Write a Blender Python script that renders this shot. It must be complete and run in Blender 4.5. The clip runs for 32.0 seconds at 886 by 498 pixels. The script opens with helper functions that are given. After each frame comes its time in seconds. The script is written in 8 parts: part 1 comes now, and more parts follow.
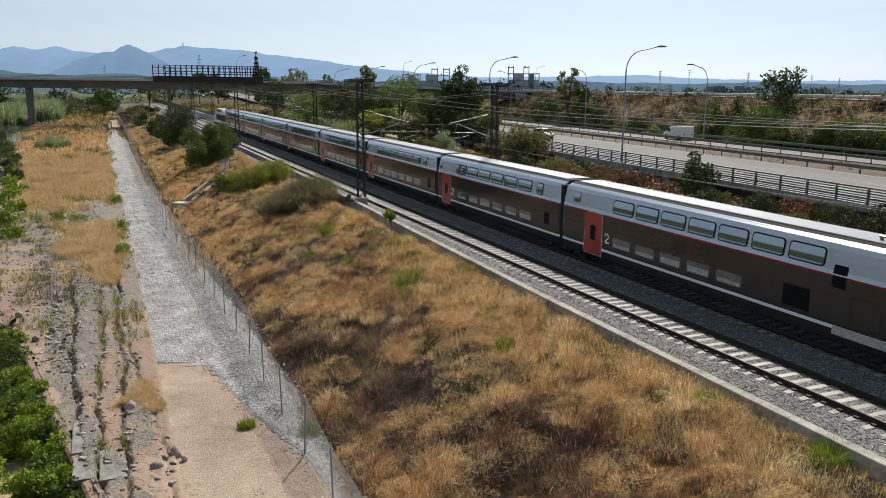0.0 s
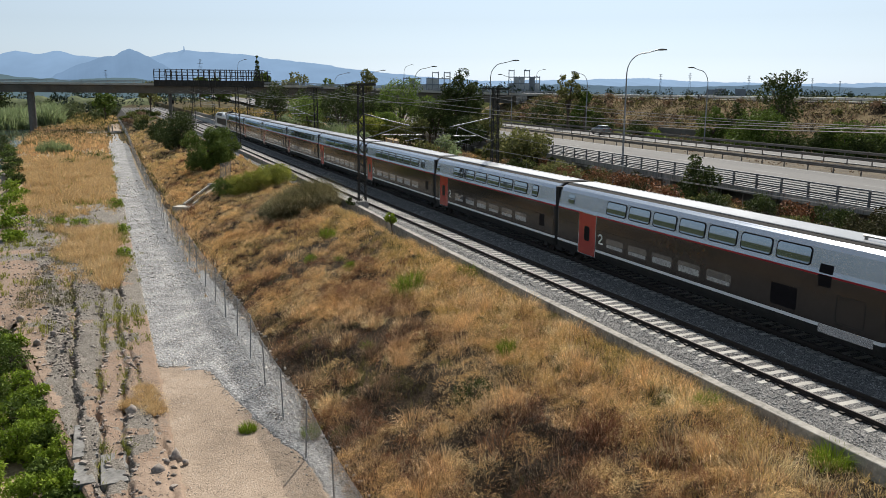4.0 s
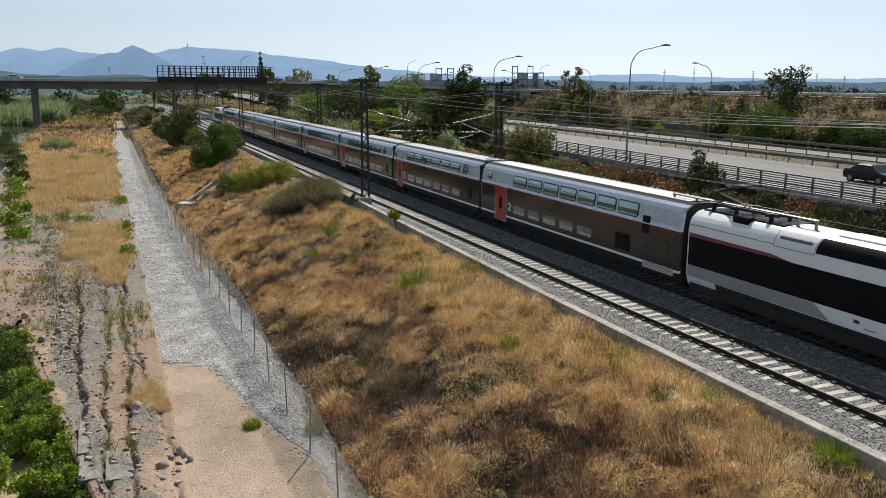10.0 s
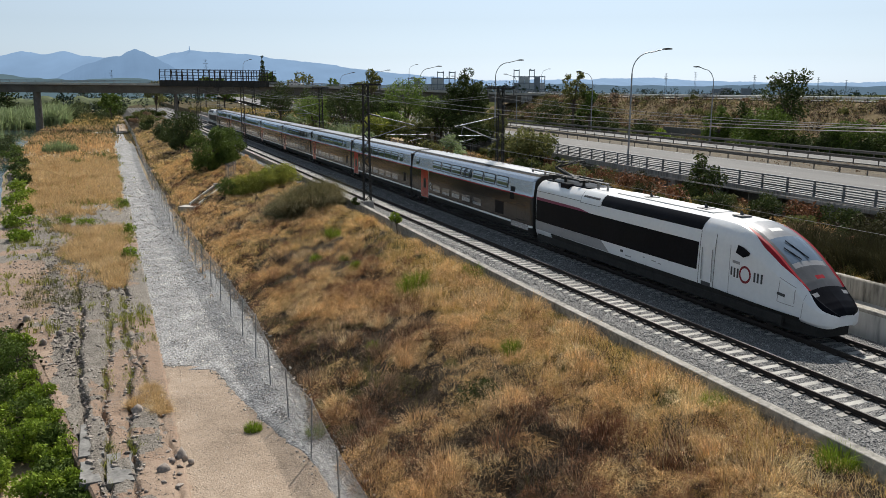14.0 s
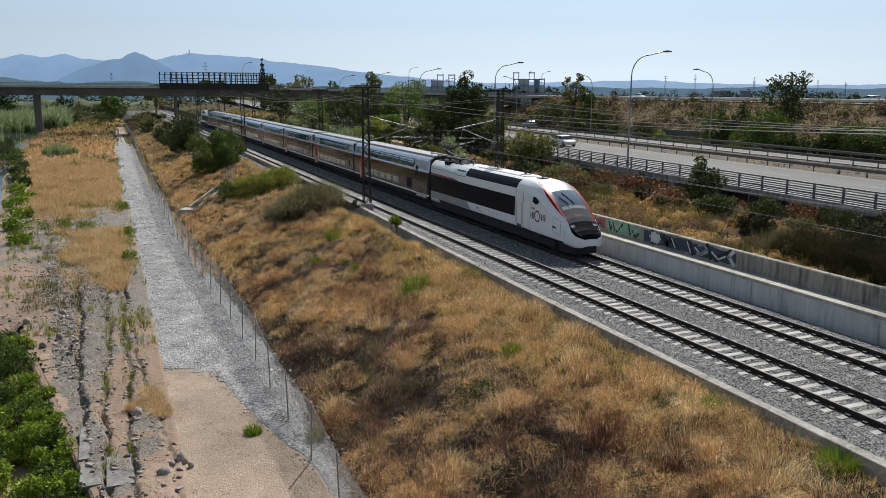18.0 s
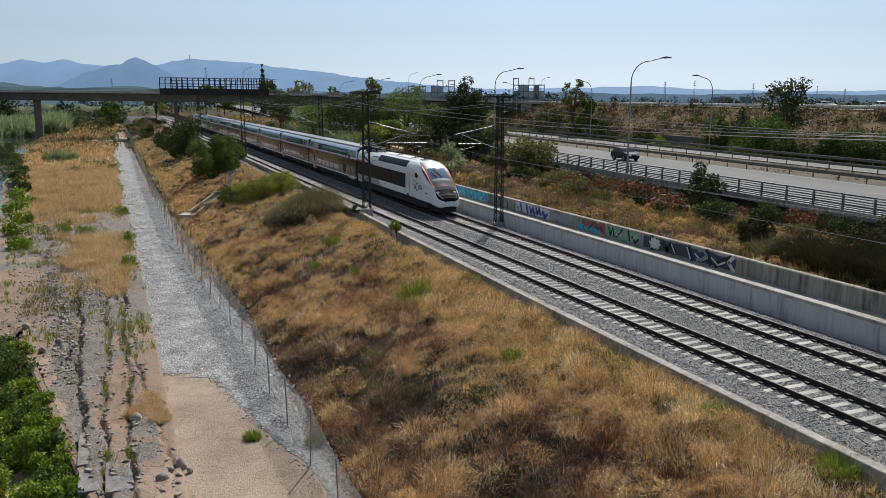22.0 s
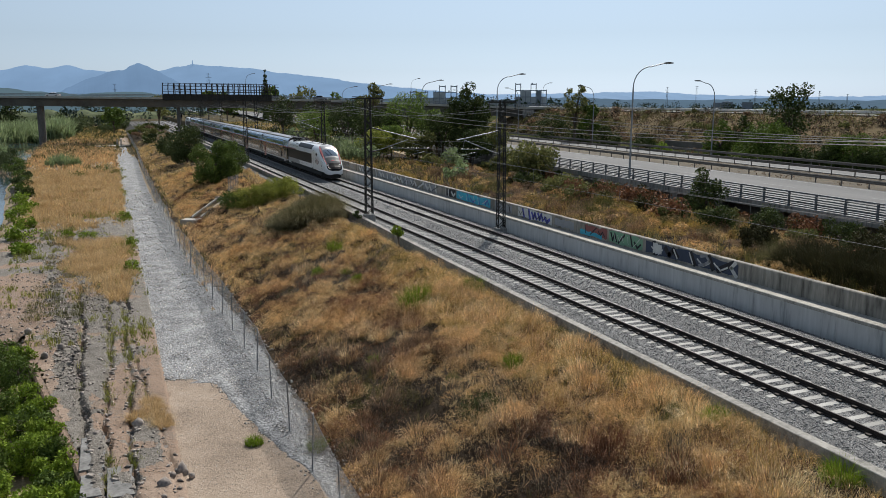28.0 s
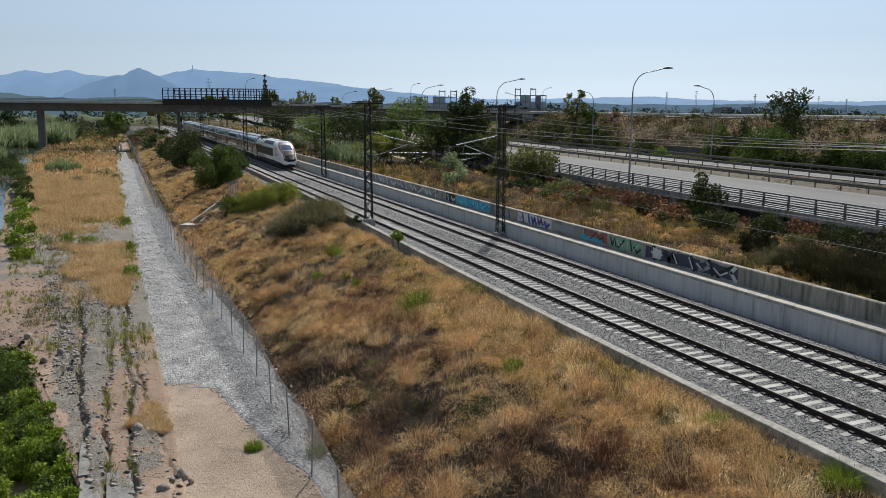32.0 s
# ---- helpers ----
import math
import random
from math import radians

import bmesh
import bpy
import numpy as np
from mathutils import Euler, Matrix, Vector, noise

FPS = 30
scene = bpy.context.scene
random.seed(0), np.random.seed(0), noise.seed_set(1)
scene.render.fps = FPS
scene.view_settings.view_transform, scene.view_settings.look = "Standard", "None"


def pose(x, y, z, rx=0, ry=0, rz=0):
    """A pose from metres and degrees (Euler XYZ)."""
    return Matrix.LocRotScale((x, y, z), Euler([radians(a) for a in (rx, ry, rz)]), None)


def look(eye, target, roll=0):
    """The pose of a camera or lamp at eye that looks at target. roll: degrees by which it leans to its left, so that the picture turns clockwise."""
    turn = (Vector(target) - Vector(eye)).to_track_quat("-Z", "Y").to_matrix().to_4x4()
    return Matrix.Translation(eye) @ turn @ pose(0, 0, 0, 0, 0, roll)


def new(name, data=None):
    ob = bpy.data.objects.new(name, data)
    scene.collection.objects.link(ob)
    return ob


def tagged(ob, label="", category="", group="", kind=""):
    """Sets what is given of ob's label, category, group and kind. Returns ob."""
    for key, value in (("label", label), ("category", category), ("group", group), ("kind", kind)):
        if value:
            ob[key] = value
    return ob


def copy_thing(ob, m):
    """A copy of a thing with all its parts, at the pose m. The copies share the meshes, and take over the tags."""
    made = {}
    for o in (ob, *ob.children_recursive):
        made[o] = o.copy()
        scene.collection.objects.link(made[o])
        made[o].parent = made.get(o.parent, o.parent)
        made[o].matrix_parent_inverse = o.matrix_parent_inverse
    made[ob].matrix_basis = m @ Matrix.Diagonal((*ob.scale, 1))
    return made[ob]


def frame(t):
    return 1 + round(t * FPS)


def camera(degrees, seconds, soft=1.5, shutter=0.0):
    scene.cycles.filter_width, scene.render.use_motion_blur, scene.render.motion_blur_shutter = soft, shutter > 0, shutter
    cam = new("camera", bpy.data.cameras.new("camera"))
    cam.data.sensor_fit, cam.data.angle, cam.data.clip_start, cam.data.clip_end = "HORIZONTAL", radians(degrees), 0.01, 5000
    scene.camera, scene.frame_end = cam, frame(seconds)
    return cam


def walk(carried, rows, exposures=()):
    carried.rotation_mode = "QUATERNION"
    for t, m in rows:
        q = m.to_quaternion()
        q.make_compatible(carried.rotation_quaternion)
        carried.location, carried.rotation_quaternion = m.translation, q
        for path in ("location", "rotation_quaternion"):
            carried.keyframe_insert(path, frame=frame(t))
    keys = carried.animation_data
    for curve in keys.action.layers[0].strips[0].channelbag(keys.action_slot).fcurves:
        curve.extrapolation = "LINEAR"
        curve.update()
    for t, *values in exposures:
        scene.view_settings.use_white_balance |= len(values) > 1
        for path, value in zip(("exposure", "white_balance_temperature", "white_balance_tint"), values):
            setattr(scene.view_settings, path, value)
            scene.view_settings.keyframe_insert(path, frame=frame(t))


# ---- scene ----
# ---- camera: stands on a footbridge, panning and tilting a little ----
EYE = (0.0, 0.0, 9.557)
cam = camera(57.81, 32.0, 0.65)

# seconds, turn to the right of the track's direction, tilt down, lean
PATH = [
    (0, 22.86, 11.57, 0.34), (0.5, 22.86, 11.53, 0.34), (1, 22.86, 11.47, 0.32), (1.5, 22.84, 11.44, 0.30),
    (2, 22.82, 11.41, 0.28), (2.5, 22.80, 11.38, 0.25), (3, 22.79, 11.36, 0.23), (3.5, 22.79, 11.34, 0.23),
    (5.5, 22.77, 11.32, 0.22), (6, 22.76, 11.32, 0.22), (6.5, 22.74, 11.34, 0.21), (7, 22.72, 11.39, 0.18),
    (7.5, 22.68, 11.47, 0.15), (8, 22.65, 11.54, 0.13), (8.5, 22.61, 11.58, 0.12), (9, 22.57, 11.60, 0.12),
    (9.5, 22.54, 11.60, 0.12), (10, 22.53, 11.60, 0.12), (10.5, 22.52, 11.59, 0.10), (11, 22.52, 11.56, 0.09),
    (11.5, 22.51, 11.52, 0.11), (12, 22.49, 11.49, 0.15), (12.5, 22.46, 11.46, 0.14), (13, 22.44, 11.43, 0.13),
    (13.5, 22.43, 11.39, 0.13), (14, 22.42, 11.35, 0.14), (14.5, 22.42, 11.34, 0.14), (16.5, 22.38, 11.38, 0.10),
    (17, 22.39, 11.34, 0.12), (17.5, 22.41, 11.25, 0.12), (18, 22.43, 11.17, 0.10), (18.5, 22.43, 11.11, 0.12),
    (19, 22.42, 11.05, 0.14), (19.5, 22.42, 10.97, 0.16), (20, 22.43, 10.90, 0.16), (20.5, 22.45, 10.83, 0.15),
    (21, 22.46, 10.79, 0.15), (21.5, 22.46, 10.78, 0.18), (22, 22.45, 10.78, 0.17), (22.5, 22.43, 10.78, 0.15),
    (23, 22.41, 10.77, 0.13), (23.5, 22.38, 10.75, 0.13), (24, 22.35, 10.70, 0.15), (24.5, 22.33, 10.66, 0.18),
    (25, 22.31, 10.62, 0.20), (25.5, 22.30, 10.60, 0.21), (27.5, 22.28, 10.45, 0.12), (28, 22.29, 10.40, 0.15),
    (28.5, 22.30, 10.35, 0.19), (29, 22.32, 10.30, 0.20), (29.5, 22.34, 10.26, 0.18), (30, 22.34, 10.19, 0.18),
    (30.5, 22.34, 10.15, 0.20), (31, 22.34, 10.12, 0.20), (31.5, 22.32, 10.09, 0.18), (32, 22.31, 10.06, 0.17),
]


def aim(yaw, tilt, lean):
    return pose(*EYE) @ pose(0, 0, 0, 0, 0, -yaw) @ pose(0, 0, 0, 90 - tilt) @ pose(0, 0, 0, 0, 0, lean)


walk(cam, [(t, aim(a, b, c)) for t, a, b, c in PATH], [(0, 0.36, 6650, 10), (11, 0.35, 6650, 10), (14, 0.31, 6550, 10), (17, 0.27, 6450, 10), (19, 0.13, 6330, 10), (32, 0.10, 6310, 10)])
scene.view_settings.exposure = 0.25

# ---- world and sun ----
SUN_AZ, SUN_EL = radians(35), radians(45)      # azimuth from +y towards +x
world = bpy.data.worlds.new("world")
scene.world = world
world.use_nodes = True
wn = world.node_tree
wn.nodes.clear()
sky = wn.nodes.new("ShaderNodeTexSky")
sky.sky_type = "NISHITA"
sky.sun_disc = False
sky.sun_elevation, sky.sun_rotation = SUN_EL, SUN_AZ
sky.altitude, sky.air_density, sky.dust_density, sky.ozone_density = 50, 1.0, 0.6, 2.0
bg = wn.nodes.new("ShaderNodeBackground")
bg.inputs["Strength"].default_value = 0.083
wo = wn.nodes.new("ShaderNodeOutputWorld")
tint = wn.nodes.new("ShaderNodeMix")          # pale summer haze
tint.data_type, tint.blend_type = "RGBA", "COLOR"
tint.inputs[0].default_value = 0.8
tint.inputs[7].default_value = (0.66, 0.82, 1.0, 1.0)
wn.links.new(sky.outputs[0], tint.inputs[6])
wn.links.new(tint.outputs[2], bg.inputs[0])
wn.links.new(bg.outputs[0], wo.inputs[0])
sun = new("sun", bpy.data.lights.new("sun", "SUN"))
sun.data.energy, sun.data.angle, sun.data.color = 5.0, radians(0.53), (1.0, 0.945, 0.86)
sun_dir = Vector((math.sin(SUN_AZ) * math.cos(SUN_EL), math.cos(SUN_AZ) * math.cos(SUN_EL), math.sin(SUN_EL)))
sun.matrix_world = look(Vector((0, 0, 200)), Vector((0, 0, 200)) - sun_dir)

# ---- materials ----
def mat(name, cols, scale=1.0, fine=12.0, rough=0.85, bump=0.3, metal=0.0, spec=0.4, dist=0.02, isl=0.0, obj=0.0, stretch=None, coat=0.0, trans=0.0, fw=0.45, span=0.32):
    """Noise at two scales between the colours of cols; isl and obj: how far islands and objects differ in value."""
    m = bpy.data.materials.new(name)
    m.use_nodes = True
    nt = m.node_tree
    b = nt.nodes["Principled BSDF"]
    b.inputs["Roughness"].default_value, b.inputs["Metallic"].default_value = rough, metal
    b.inputs["Specular IOR Level"].default_value = spec
    b.inputs["Coat Weight"].default_value = coat
    tc = nt.nodes.new("ShaderNodeTexCoord")
    src = tc.outputs["Object"]
    if stretch:
        mp = nt.nodes.new("ShaderNodeMapping")
        mp.inputs["Scale"].default_value = stretch
        nt.links.new(src, mp.inputs["Vector"])
        src = mp.outputs[0]
    fac = []
    for s, d in ((scale, 4), (fine, 3)):
        n = nt.nodes.new("ShaderNodeTexNoise")
        n.inputs["Scale"].default_value, n.inputs["Detail"].default_value, n.inputs["Roughness"].default_value = s, d, 0.6
        nt.links.new(src, n.inputs["Vector"])
        fac.append(n.outputs["Fac"])
    mix = nt.nodes.new("ShaderNodeMath")
    mix.operation = "MULTIPLY_ADD"
    mix.inputs[1].default_value = fw
    half = nt.nodes.new("ShaderNodeMath")
    half.operation = "MULTIPLY"
    half.inputs[1].default_value = 1 - fw
    nt.links.new(fac[0], half.inputs[0])
    nt.links.new(fac[1], mix.inputs[0])
    nt.links.new(half.outputs[0], mix.inputs[2])
    ramp = nt.nodes.new("ShaderNodeValToRGB")
    el = ramp.color_ramp.elements
    n = len(cols)
    for i, c in enumerate(cols):
        p = 0.5 if n == 1 else 0.5 - span / 2 + span * i / (n - 1)
        e = el[i] if i < 2 else el.new(p)
        e.position, e.color = p, (*c, 1)
    if n == 1:
        el.remove(el[1])
    nt.links.new(mix.outputs[0], ramp.inputs[0])
    col = ramp.outputs[0]
    for amount, node, sock in ((isl, "ShaderNodeNewGeometry", "Random Per Island"), (obj, "ShaderNodeObjectInfo", "Random")):
        if amount:
            g = nt.nodes.new(node)
            mr = nt.nodes.new("ShaderNodeMapRange")
            mr.inputs["To Min"].default_value, mr.inputs["To Max"].default_value = 1 - amount, 1 + amount
            nt.links.new(g.outputs[sock], mr.inputs["Value"])
            hsv = nt.nodes.new("ShaderNodeHueSaturation")
            nt.links.new(mr.outputs[0], hsv.inputs["Value"])
            nt.links.new(col, hsv.inputs["Color"])
            col = hsv.outputs[0]
    nt.links.new(col, b.inputs["Base Color"])
    if bump:
        bp = nt.nodes.new("ShaderNodeBump")
        bp.inputs["Strength"].default_value, bp.inputs["Distance"].default_value = bump, dist
        nt.links.new(fac[1], bp.inputs["Height"])
        nt.links.new(bp.outputs[0], b.inputs["Normal"])
    if trans:
        tl = nt.nodes.new("ShaderNodeBsdfTranslucent")
        nt.links.new(col, tl.inputs["Color"])
        ms = nt.nodes.new("ShaderNodeMixShader")
        ms.inputs[0].default_value = trans
        nt.links.new(b.outputs[0], ms.inputs[1])
        nt.links.new(tl.outputs[0], ms.inputs[2])
        nt.links.new(ms.outputs[0], nt.nodes["Material Output"].inputs[0])
    return m


M = {
    "concrete": mat("concrete", [(.30, .285, .255), (.42, .40, .36), (.52, .50, .455)], .5, 9, .9, .35),
    "concrete_old": mat("concrete_old", [(.075, .074, .070), (.23, .225, .213), (.31, .303, .285), (.39, .378, .35)], .9, 5, .9, .4, stretch=(1, 1, .16), fw=.5),
    "concrete_worn": mat("worn_concrete", [(.09, .086, .075), (.22, .208, .185), (.31, .294, .262), (.40, .38, .34)], .8, 6, .9, .4, fw=.5),
    "wall_panel": mat("smooth_wall_concrete", [(.30, .30, .295), (.50, .495, .48), (.56, .555, .54), (.64, .63, .61)], .7, 5, .88, .2, stretch=(1, 1, .12), fw=.5),
    "ledge": mat("stained_ledge_concrete", [(.20, .185, .165), (.36, .34, .30), (.48, .455, .41)], .9, 7, .9, .35, fw=.5),
    "concrete_pale": mat("concrete_pale", [(.32, .31, .29), (.42, .41, .38), (.50, .485, .45)], .8, 14, .88, .3),
    "sleeper": mat("sleeper_concrete", [(.25, .24, .22), (.37, .36, .335), (.45, .435, .405)], 1.5, 20, .9, .25, obj=.2),
    "rail": mat("rail_steel", [(.022, .017, .015), (.045, .034, .028)], 3, 30, .8, .2, metal=.1),
    "rail_head": mat("rail_head", [(.05, .045, .042), (.085, .078, .072)], 1, 20, .55, .05, metal=.4),
    # stones toned lighter than the bed, as lit tops over shaded gaps
    "ballast_stone": mat("ballast_stone", [(.13, .13, .132), (.29, .287, .282), (.47, .465, .455)], 2, 14, .95, .6, dist=.03, isl=.4),
    "ballast": mat("ballast", [(.035, .035, .038), (.13, .129, .128), (.33, .326, .318)], 1.3, 22, .95, 1.0, dist=.06, isl=.42, fw=.8, span=.3),
    "soil": mat("soil", [(.17, .125, .073), (.28, .21, .123), (.40, .315, .20)], .35, 6, .95, .7, dist=.08),
    # soil near black, painting the shade in gaps under the grass
    "dark_soil": mat("gap_shade_soil", [(.014, .011, .008), (.036, .027, .018), (.085, .062, .038)], .8, 9, 1.0, .8, dist=.08, fw=.6, spec=.05),
    "plain": mat("plain_fields", [(.025, .034, .014), (.048, .055, .023), (.085, .08, .038)], .02, .25, 1.0, .3, fw=.4, spec=.0),
    "scrub_soil": mat("scrub_soil", [(.03, .028, .014), (.07, .058, .03), (.14, .105, .055)], .25, 3, 1.0, .7, dist=.1, spec=.05),
    "embankment_soil": mat("embankment_soil", [(.07, .055, .03), (.16, .122, .07), (.27, .205, .12)], .25, 3, 1.0, .7, dist=.1, spec=.05),
    "median_soil": mat("median_soil", [(0.042, 0.033, 0.021), (0.078, 0.060, 0.036), (0.126, 0.099, 0.060)], .6, 6, .95, .7, dist=.06),
    "asphalt": mat("asphalt", [(.076, .076, .076), (.103, .102, .10), (.13, .128, .126)], .3, 18, .85, .25, stretch=(1, .12, 1)),
    "steel": mat("galvanised_steel", [(.22, .23, .245), (.31, .32, .335)], 1, 12, .5, .1, metal=.6),
    "rust_steel": mat("weathered_steel", [(.13, .115, .10), (.22, .20, .18)], 2, 14, .7, .2, metal=.4),
    "railing_steel": mat("dull_railing_steel", [(0.120, 0.128, 0.140), (0.176, 0.184, 0.196)], 1, 12, .6, .1, metal=.4),
    "dark_steel": mat("dark_lattice_steel", [(.025, .024, .023), (.05, .047, .043)], 2, 20, .7, .15, metal=.3),
    "wire": mat("overhead_wire", [(.22, .21, .20), (.28, .27, .26)], 2, 20, .45, 0, metal=.7),
    "silver": mat("silver_train_paint", [(.37, .41, .47), (.44, .48, .54)], .25, 5, .26, .02, metal=.75, spec=.5, coat=.2),
    "white_paint": mat("white_train_paint", [(.70, .715, .735), (.79, .80, .815)], .3, 6, .28, .02, spec=.5, coat=.3),
    "brown_paint": mat("dark_taupe_train_paint", [(0.017, 0.015, 0.016), (0.024, 0.021, 0.022)], .3, 5, .16, .02, spec=.42),
    "black_paint": mat("black_train_paint", [(.005, .005, .007), (.010, .010, .013)], .5, 8, .35, .02, spec=.05),
    "red_paint": mat("red_train_paint", [(.26, .008, .016), (.32, .012, .022)], .5, 8, .5, .02, spec=.2),
    "plum_paint": mat("plum_train_paint", [(.16, .01, .06), (.2, .015, .075)], .5, 8, .3, .02, spec=.5),
    "door_red": mat("red_door_paint", [(0.300, 0.018, 0.017), (0.360, 0.026, 0.023)], .5, 8, .18, .02, spec=.5),
    "mask_grey": mat("mask_grey", [(.075, .075, .08), (.105, .105, .11)], .5, 8, .3, .02),
    "grey_paint": mat("grey_train_paint", [(.25, .25, .26), (.31, .31, .32)], .5, 8, .35, .02),
    "underframe": mat("underframe", [(.010, .010, .010), (.03, .028, .026)], 2, 10, .8, .3),
    "rubber": mat("gangway_rubber", [(.006, .006, .006), (.012, .012, .012)], 2, 10, .9, .2),
    "concrete_beige": mat("beige_concrete", [(.07, .064, .055), (.22, .204, .176), (.32, .295, .255), (.42, .39, .338)], .8, 5, .92, .4, stretch=(1, 1, .16), fw=.5),
    # a greyer tone than the white sides
    "roof_grey": mat("grey_roof_paint", [(.40, .41, .425), (.50, .51, .525)], .6, 6, .5, .03),
    "mask_silver": mat("grey_metallic_paint", [(.20, .205, .215), (.27, .275, .285)], .5, 8, .35, .02, metal=.5),
    "cab_glass": mat("cab_windscreen_glass", [(.20, .25, .31), (.26, .31, .37)], .5, 3, .05, 0, metal=.6, spec=.8),
    "logo_red": mat("dark_red_lettering", [(.20, .012, .02), (.24, .016, .026)], .5, 8, .5, 0),
    "screen_glass": mat("windscreen_glass", [(.03, .036, .044), (.05, .058, .068)], .5, 3, .06, 0, spec=1.0, coat=.8),
    # darkened concrete: shade on girders, piers and recess is in its colour
    "bridge_concrete": mat("bridge_concrete", [(.10, .092, .085), (.16, .148, .135), (.21, .195, .18)], .25, 4, .92, .3),
    "train_glass": mat("coated_train_glass", [(.30, .36, .42), (.34, .40, .46)], .5, 3, .03, 0, metal=.85, spec=.8),
    # pale blinds, with reflections of sunlit ground painted in as speckle
    "blind_glass": mat("speckled_lower_glass", [(.03, .03, .032), (.42, .42, .41), (.25, .25, .25), (.60, .60, .58)], 2, 6, .2, 0, spec=.5),
    "white_mark": mat("white_marking", [(.70, .70, .68), (.78, .78, .76)], 2, 20, .6, 0),
    "worn_mark": mat("worn_road_marking", [(.15, .15, .148), (.24, .24, .235)], 2, 20, .7, 0),
    "dark_mark": mat("dark_marking", [(.05, .05, .055), (.07, .07, .075)], 2, 20, .6, 0),
}

# ---- mesh helpers ----
class Geo:
    """Collects vertices and faces for one mesh; faces carry a material slot."""

    def __init__(self):
        self.v, self.f, self.m = [], [], []

    def add(self, verts, faces, slot=0):
        n = len(self.v)
        self.v += [tuple(p) for p in verts]
        self.f += [tuple(i + n for i in f) for f in faces]
        self.m += [slot] * len(faces)

    def box(self, x0, x1, y0, y1, z0, z1, slot=0, bev=0.0):
        if bev:
            b = bev
            v = []
            for z, ins in ((z0, b), (z0 + b, 0), (z1 - b, 0), (z1, b)):
                v += [(x0 + ins, y0 + ins, z), (x1 - ins, y0 + ins, z), (x1 - ins, y1 - ins, z), (x0 + ins, y1 - ins, z)]
            f = [(3, 2, 1, 0), (12, 13, 14, 15)]
            for k in range(3):
                for i in range(4):
                    j = (i + 1) % 4
                    f.append((4 * k + i, 4 * k + j, 4 * k + 4 + j, 4 * k + 4 + i))
            self.add(v, f, slot)
            return
        self.add([(x0, y0, z0), (x1, y0, z0), (x1, y1, z0), (x0, y1, z0), (x0, y0, z1), (x1, y0, z1), (x1, y1, z1), (x0, y1, z1)],
                 [(3, 2, 1, 0), (4, 5, 6, 7), (0, 1, 5, 4), (1, 2, 6, 5), (2, 3, 7, 6), (3, 0, 4, 7)], slot)

    def tube(self, p, q, r, n=6, r2=None, slot=0, cap=True):
        p, q = Vector(p), Vector(q)
        d = (q - p).normalized()
        a = d.orthogonal().normalized()
        b = d.cross(a)
        r2 = r if r2 is None else r2
        v = []
        for c, rr in ((p, r), (q, r2)):
            for i in range(n):
                w = 2 * math.pi * i / n
                v.append(c + (a * math.cos(w) + b * math.sin(w)) * rr)
        f = [(i, (i + 1) % n, n + (i + 1) % n, n + i) for i in range(n)]
        if cap:
            f += [tuple(range(n - 1, -1, -1)), tuple(range(n, 2 * n))]
        self.add(v, f, slot)

    def path(self, pts, r, n=5, slot=0):
        """One round bar swept along pts."""
        pts = [Vector(p) for p in pts]
        rings = []
        for i, p in enumerate(pts):
            d = (pts[min(i + 1, len(pts) - 1)] - pts[max(i - 1, 0)]).normalized()
            a = d.cross(Vector((0, 0, 1))) if abs(d.z) < .95 else d.cross(Vector((0, 1, 0)))
            a.normalize()
            b = d.cross(a)
            rings.append([p + (a * math.cos(2 * math.pi * k / n) + b * math.sin(2 * math.pi * k / n)) * r for k in range(n)])
        self.loft(rings, slot=slot)

    def bar(self, p, q, w, h, slot=0):
        """A square bar from p to q."""
        p, q = Vector(p), Vector(q)
        d = (q - p).normalized()
        a = d.cross(Vector((0, 0, 1)))
        a = a.normalized() if a.length > 1e-4 else Vector((1, 0, 0))
        b = d.cross(a)
        v = []
        for c in (p, q):
            for i, j in ((-1, -1), (1, -1), (1, 1), (-1, 1)):
                v.append(c + a * (i * w / 2) + b * (j * h / 2))
        self.add(v, [(3, 2, 1, 0), (4, 5, 6, 7), (0, 1, 5, 4), (1, 2, 6, 5), (2, 3, 7, 6), (3, 0, 4, 7)], slot)

    def loft(self, rings, slots=None, close=True, caps=True, slot=0):
        """Rings of equal count joined in order; slots: a material slot for each span round the ring."""
        n = len(rings[0])
        base = len(self.v)
        for r in rings:
            self.v += [tuple(p) for p in r]
        last = n if close else n - 1
        for k in range(len(rings) - 1):
            for i in range(last):
                j = (i + 1) % n
                a = base + k * n
                self.f.append((a + i, a + j, a + n + j, a + n + i))
                self.m.append(slots[i] if slots else slot)
        if caps and close:
            self.f += [tuple(base + i for i in range(n - 1, -1, -1)), tuple(base + (len(rings) - 1) * n + i for i in range(n))]
            self.m += [slot, slot]

    def mesh(self, name, mats, smooth=False):
        me = bpy.data.meshes.new(name)
        me.from_pydata(self.v, [], self.f)
        for m in mats if isinstance(mats, (list, tuple)) else [mats]:
            me.materials.append(m)
        me.polygons.foreach_set("material_index", self.m)
        if smooth:
            me.polygons.foreach_set("use_smooth", [True] * len(self.f))
        me.update()
        return me


def ob_from(name, geo, mats, parent=None, smooth=False, label="", m=None):
    ob = new(name, geo.mesh(name, mats, smooth) if isinstance(geo, Geo) else geo)
    if m is not None:
        ob.matrix_basis = m
    if parent:
        ob.parent = parent
    if label:
        ob["label"] = label
    return ob


def part(name, geo, material, parent, label="", smooth=False, m=None):
    return ob_from(name, geo, material, parent, smooth, label, m)


def empty(name, m, label, category, group="", kind=""):
    e = new(name)
    e.empty_display_size = 0.2
    e.matrix_basis = m
    return tagged(e, label, category, group, kind)


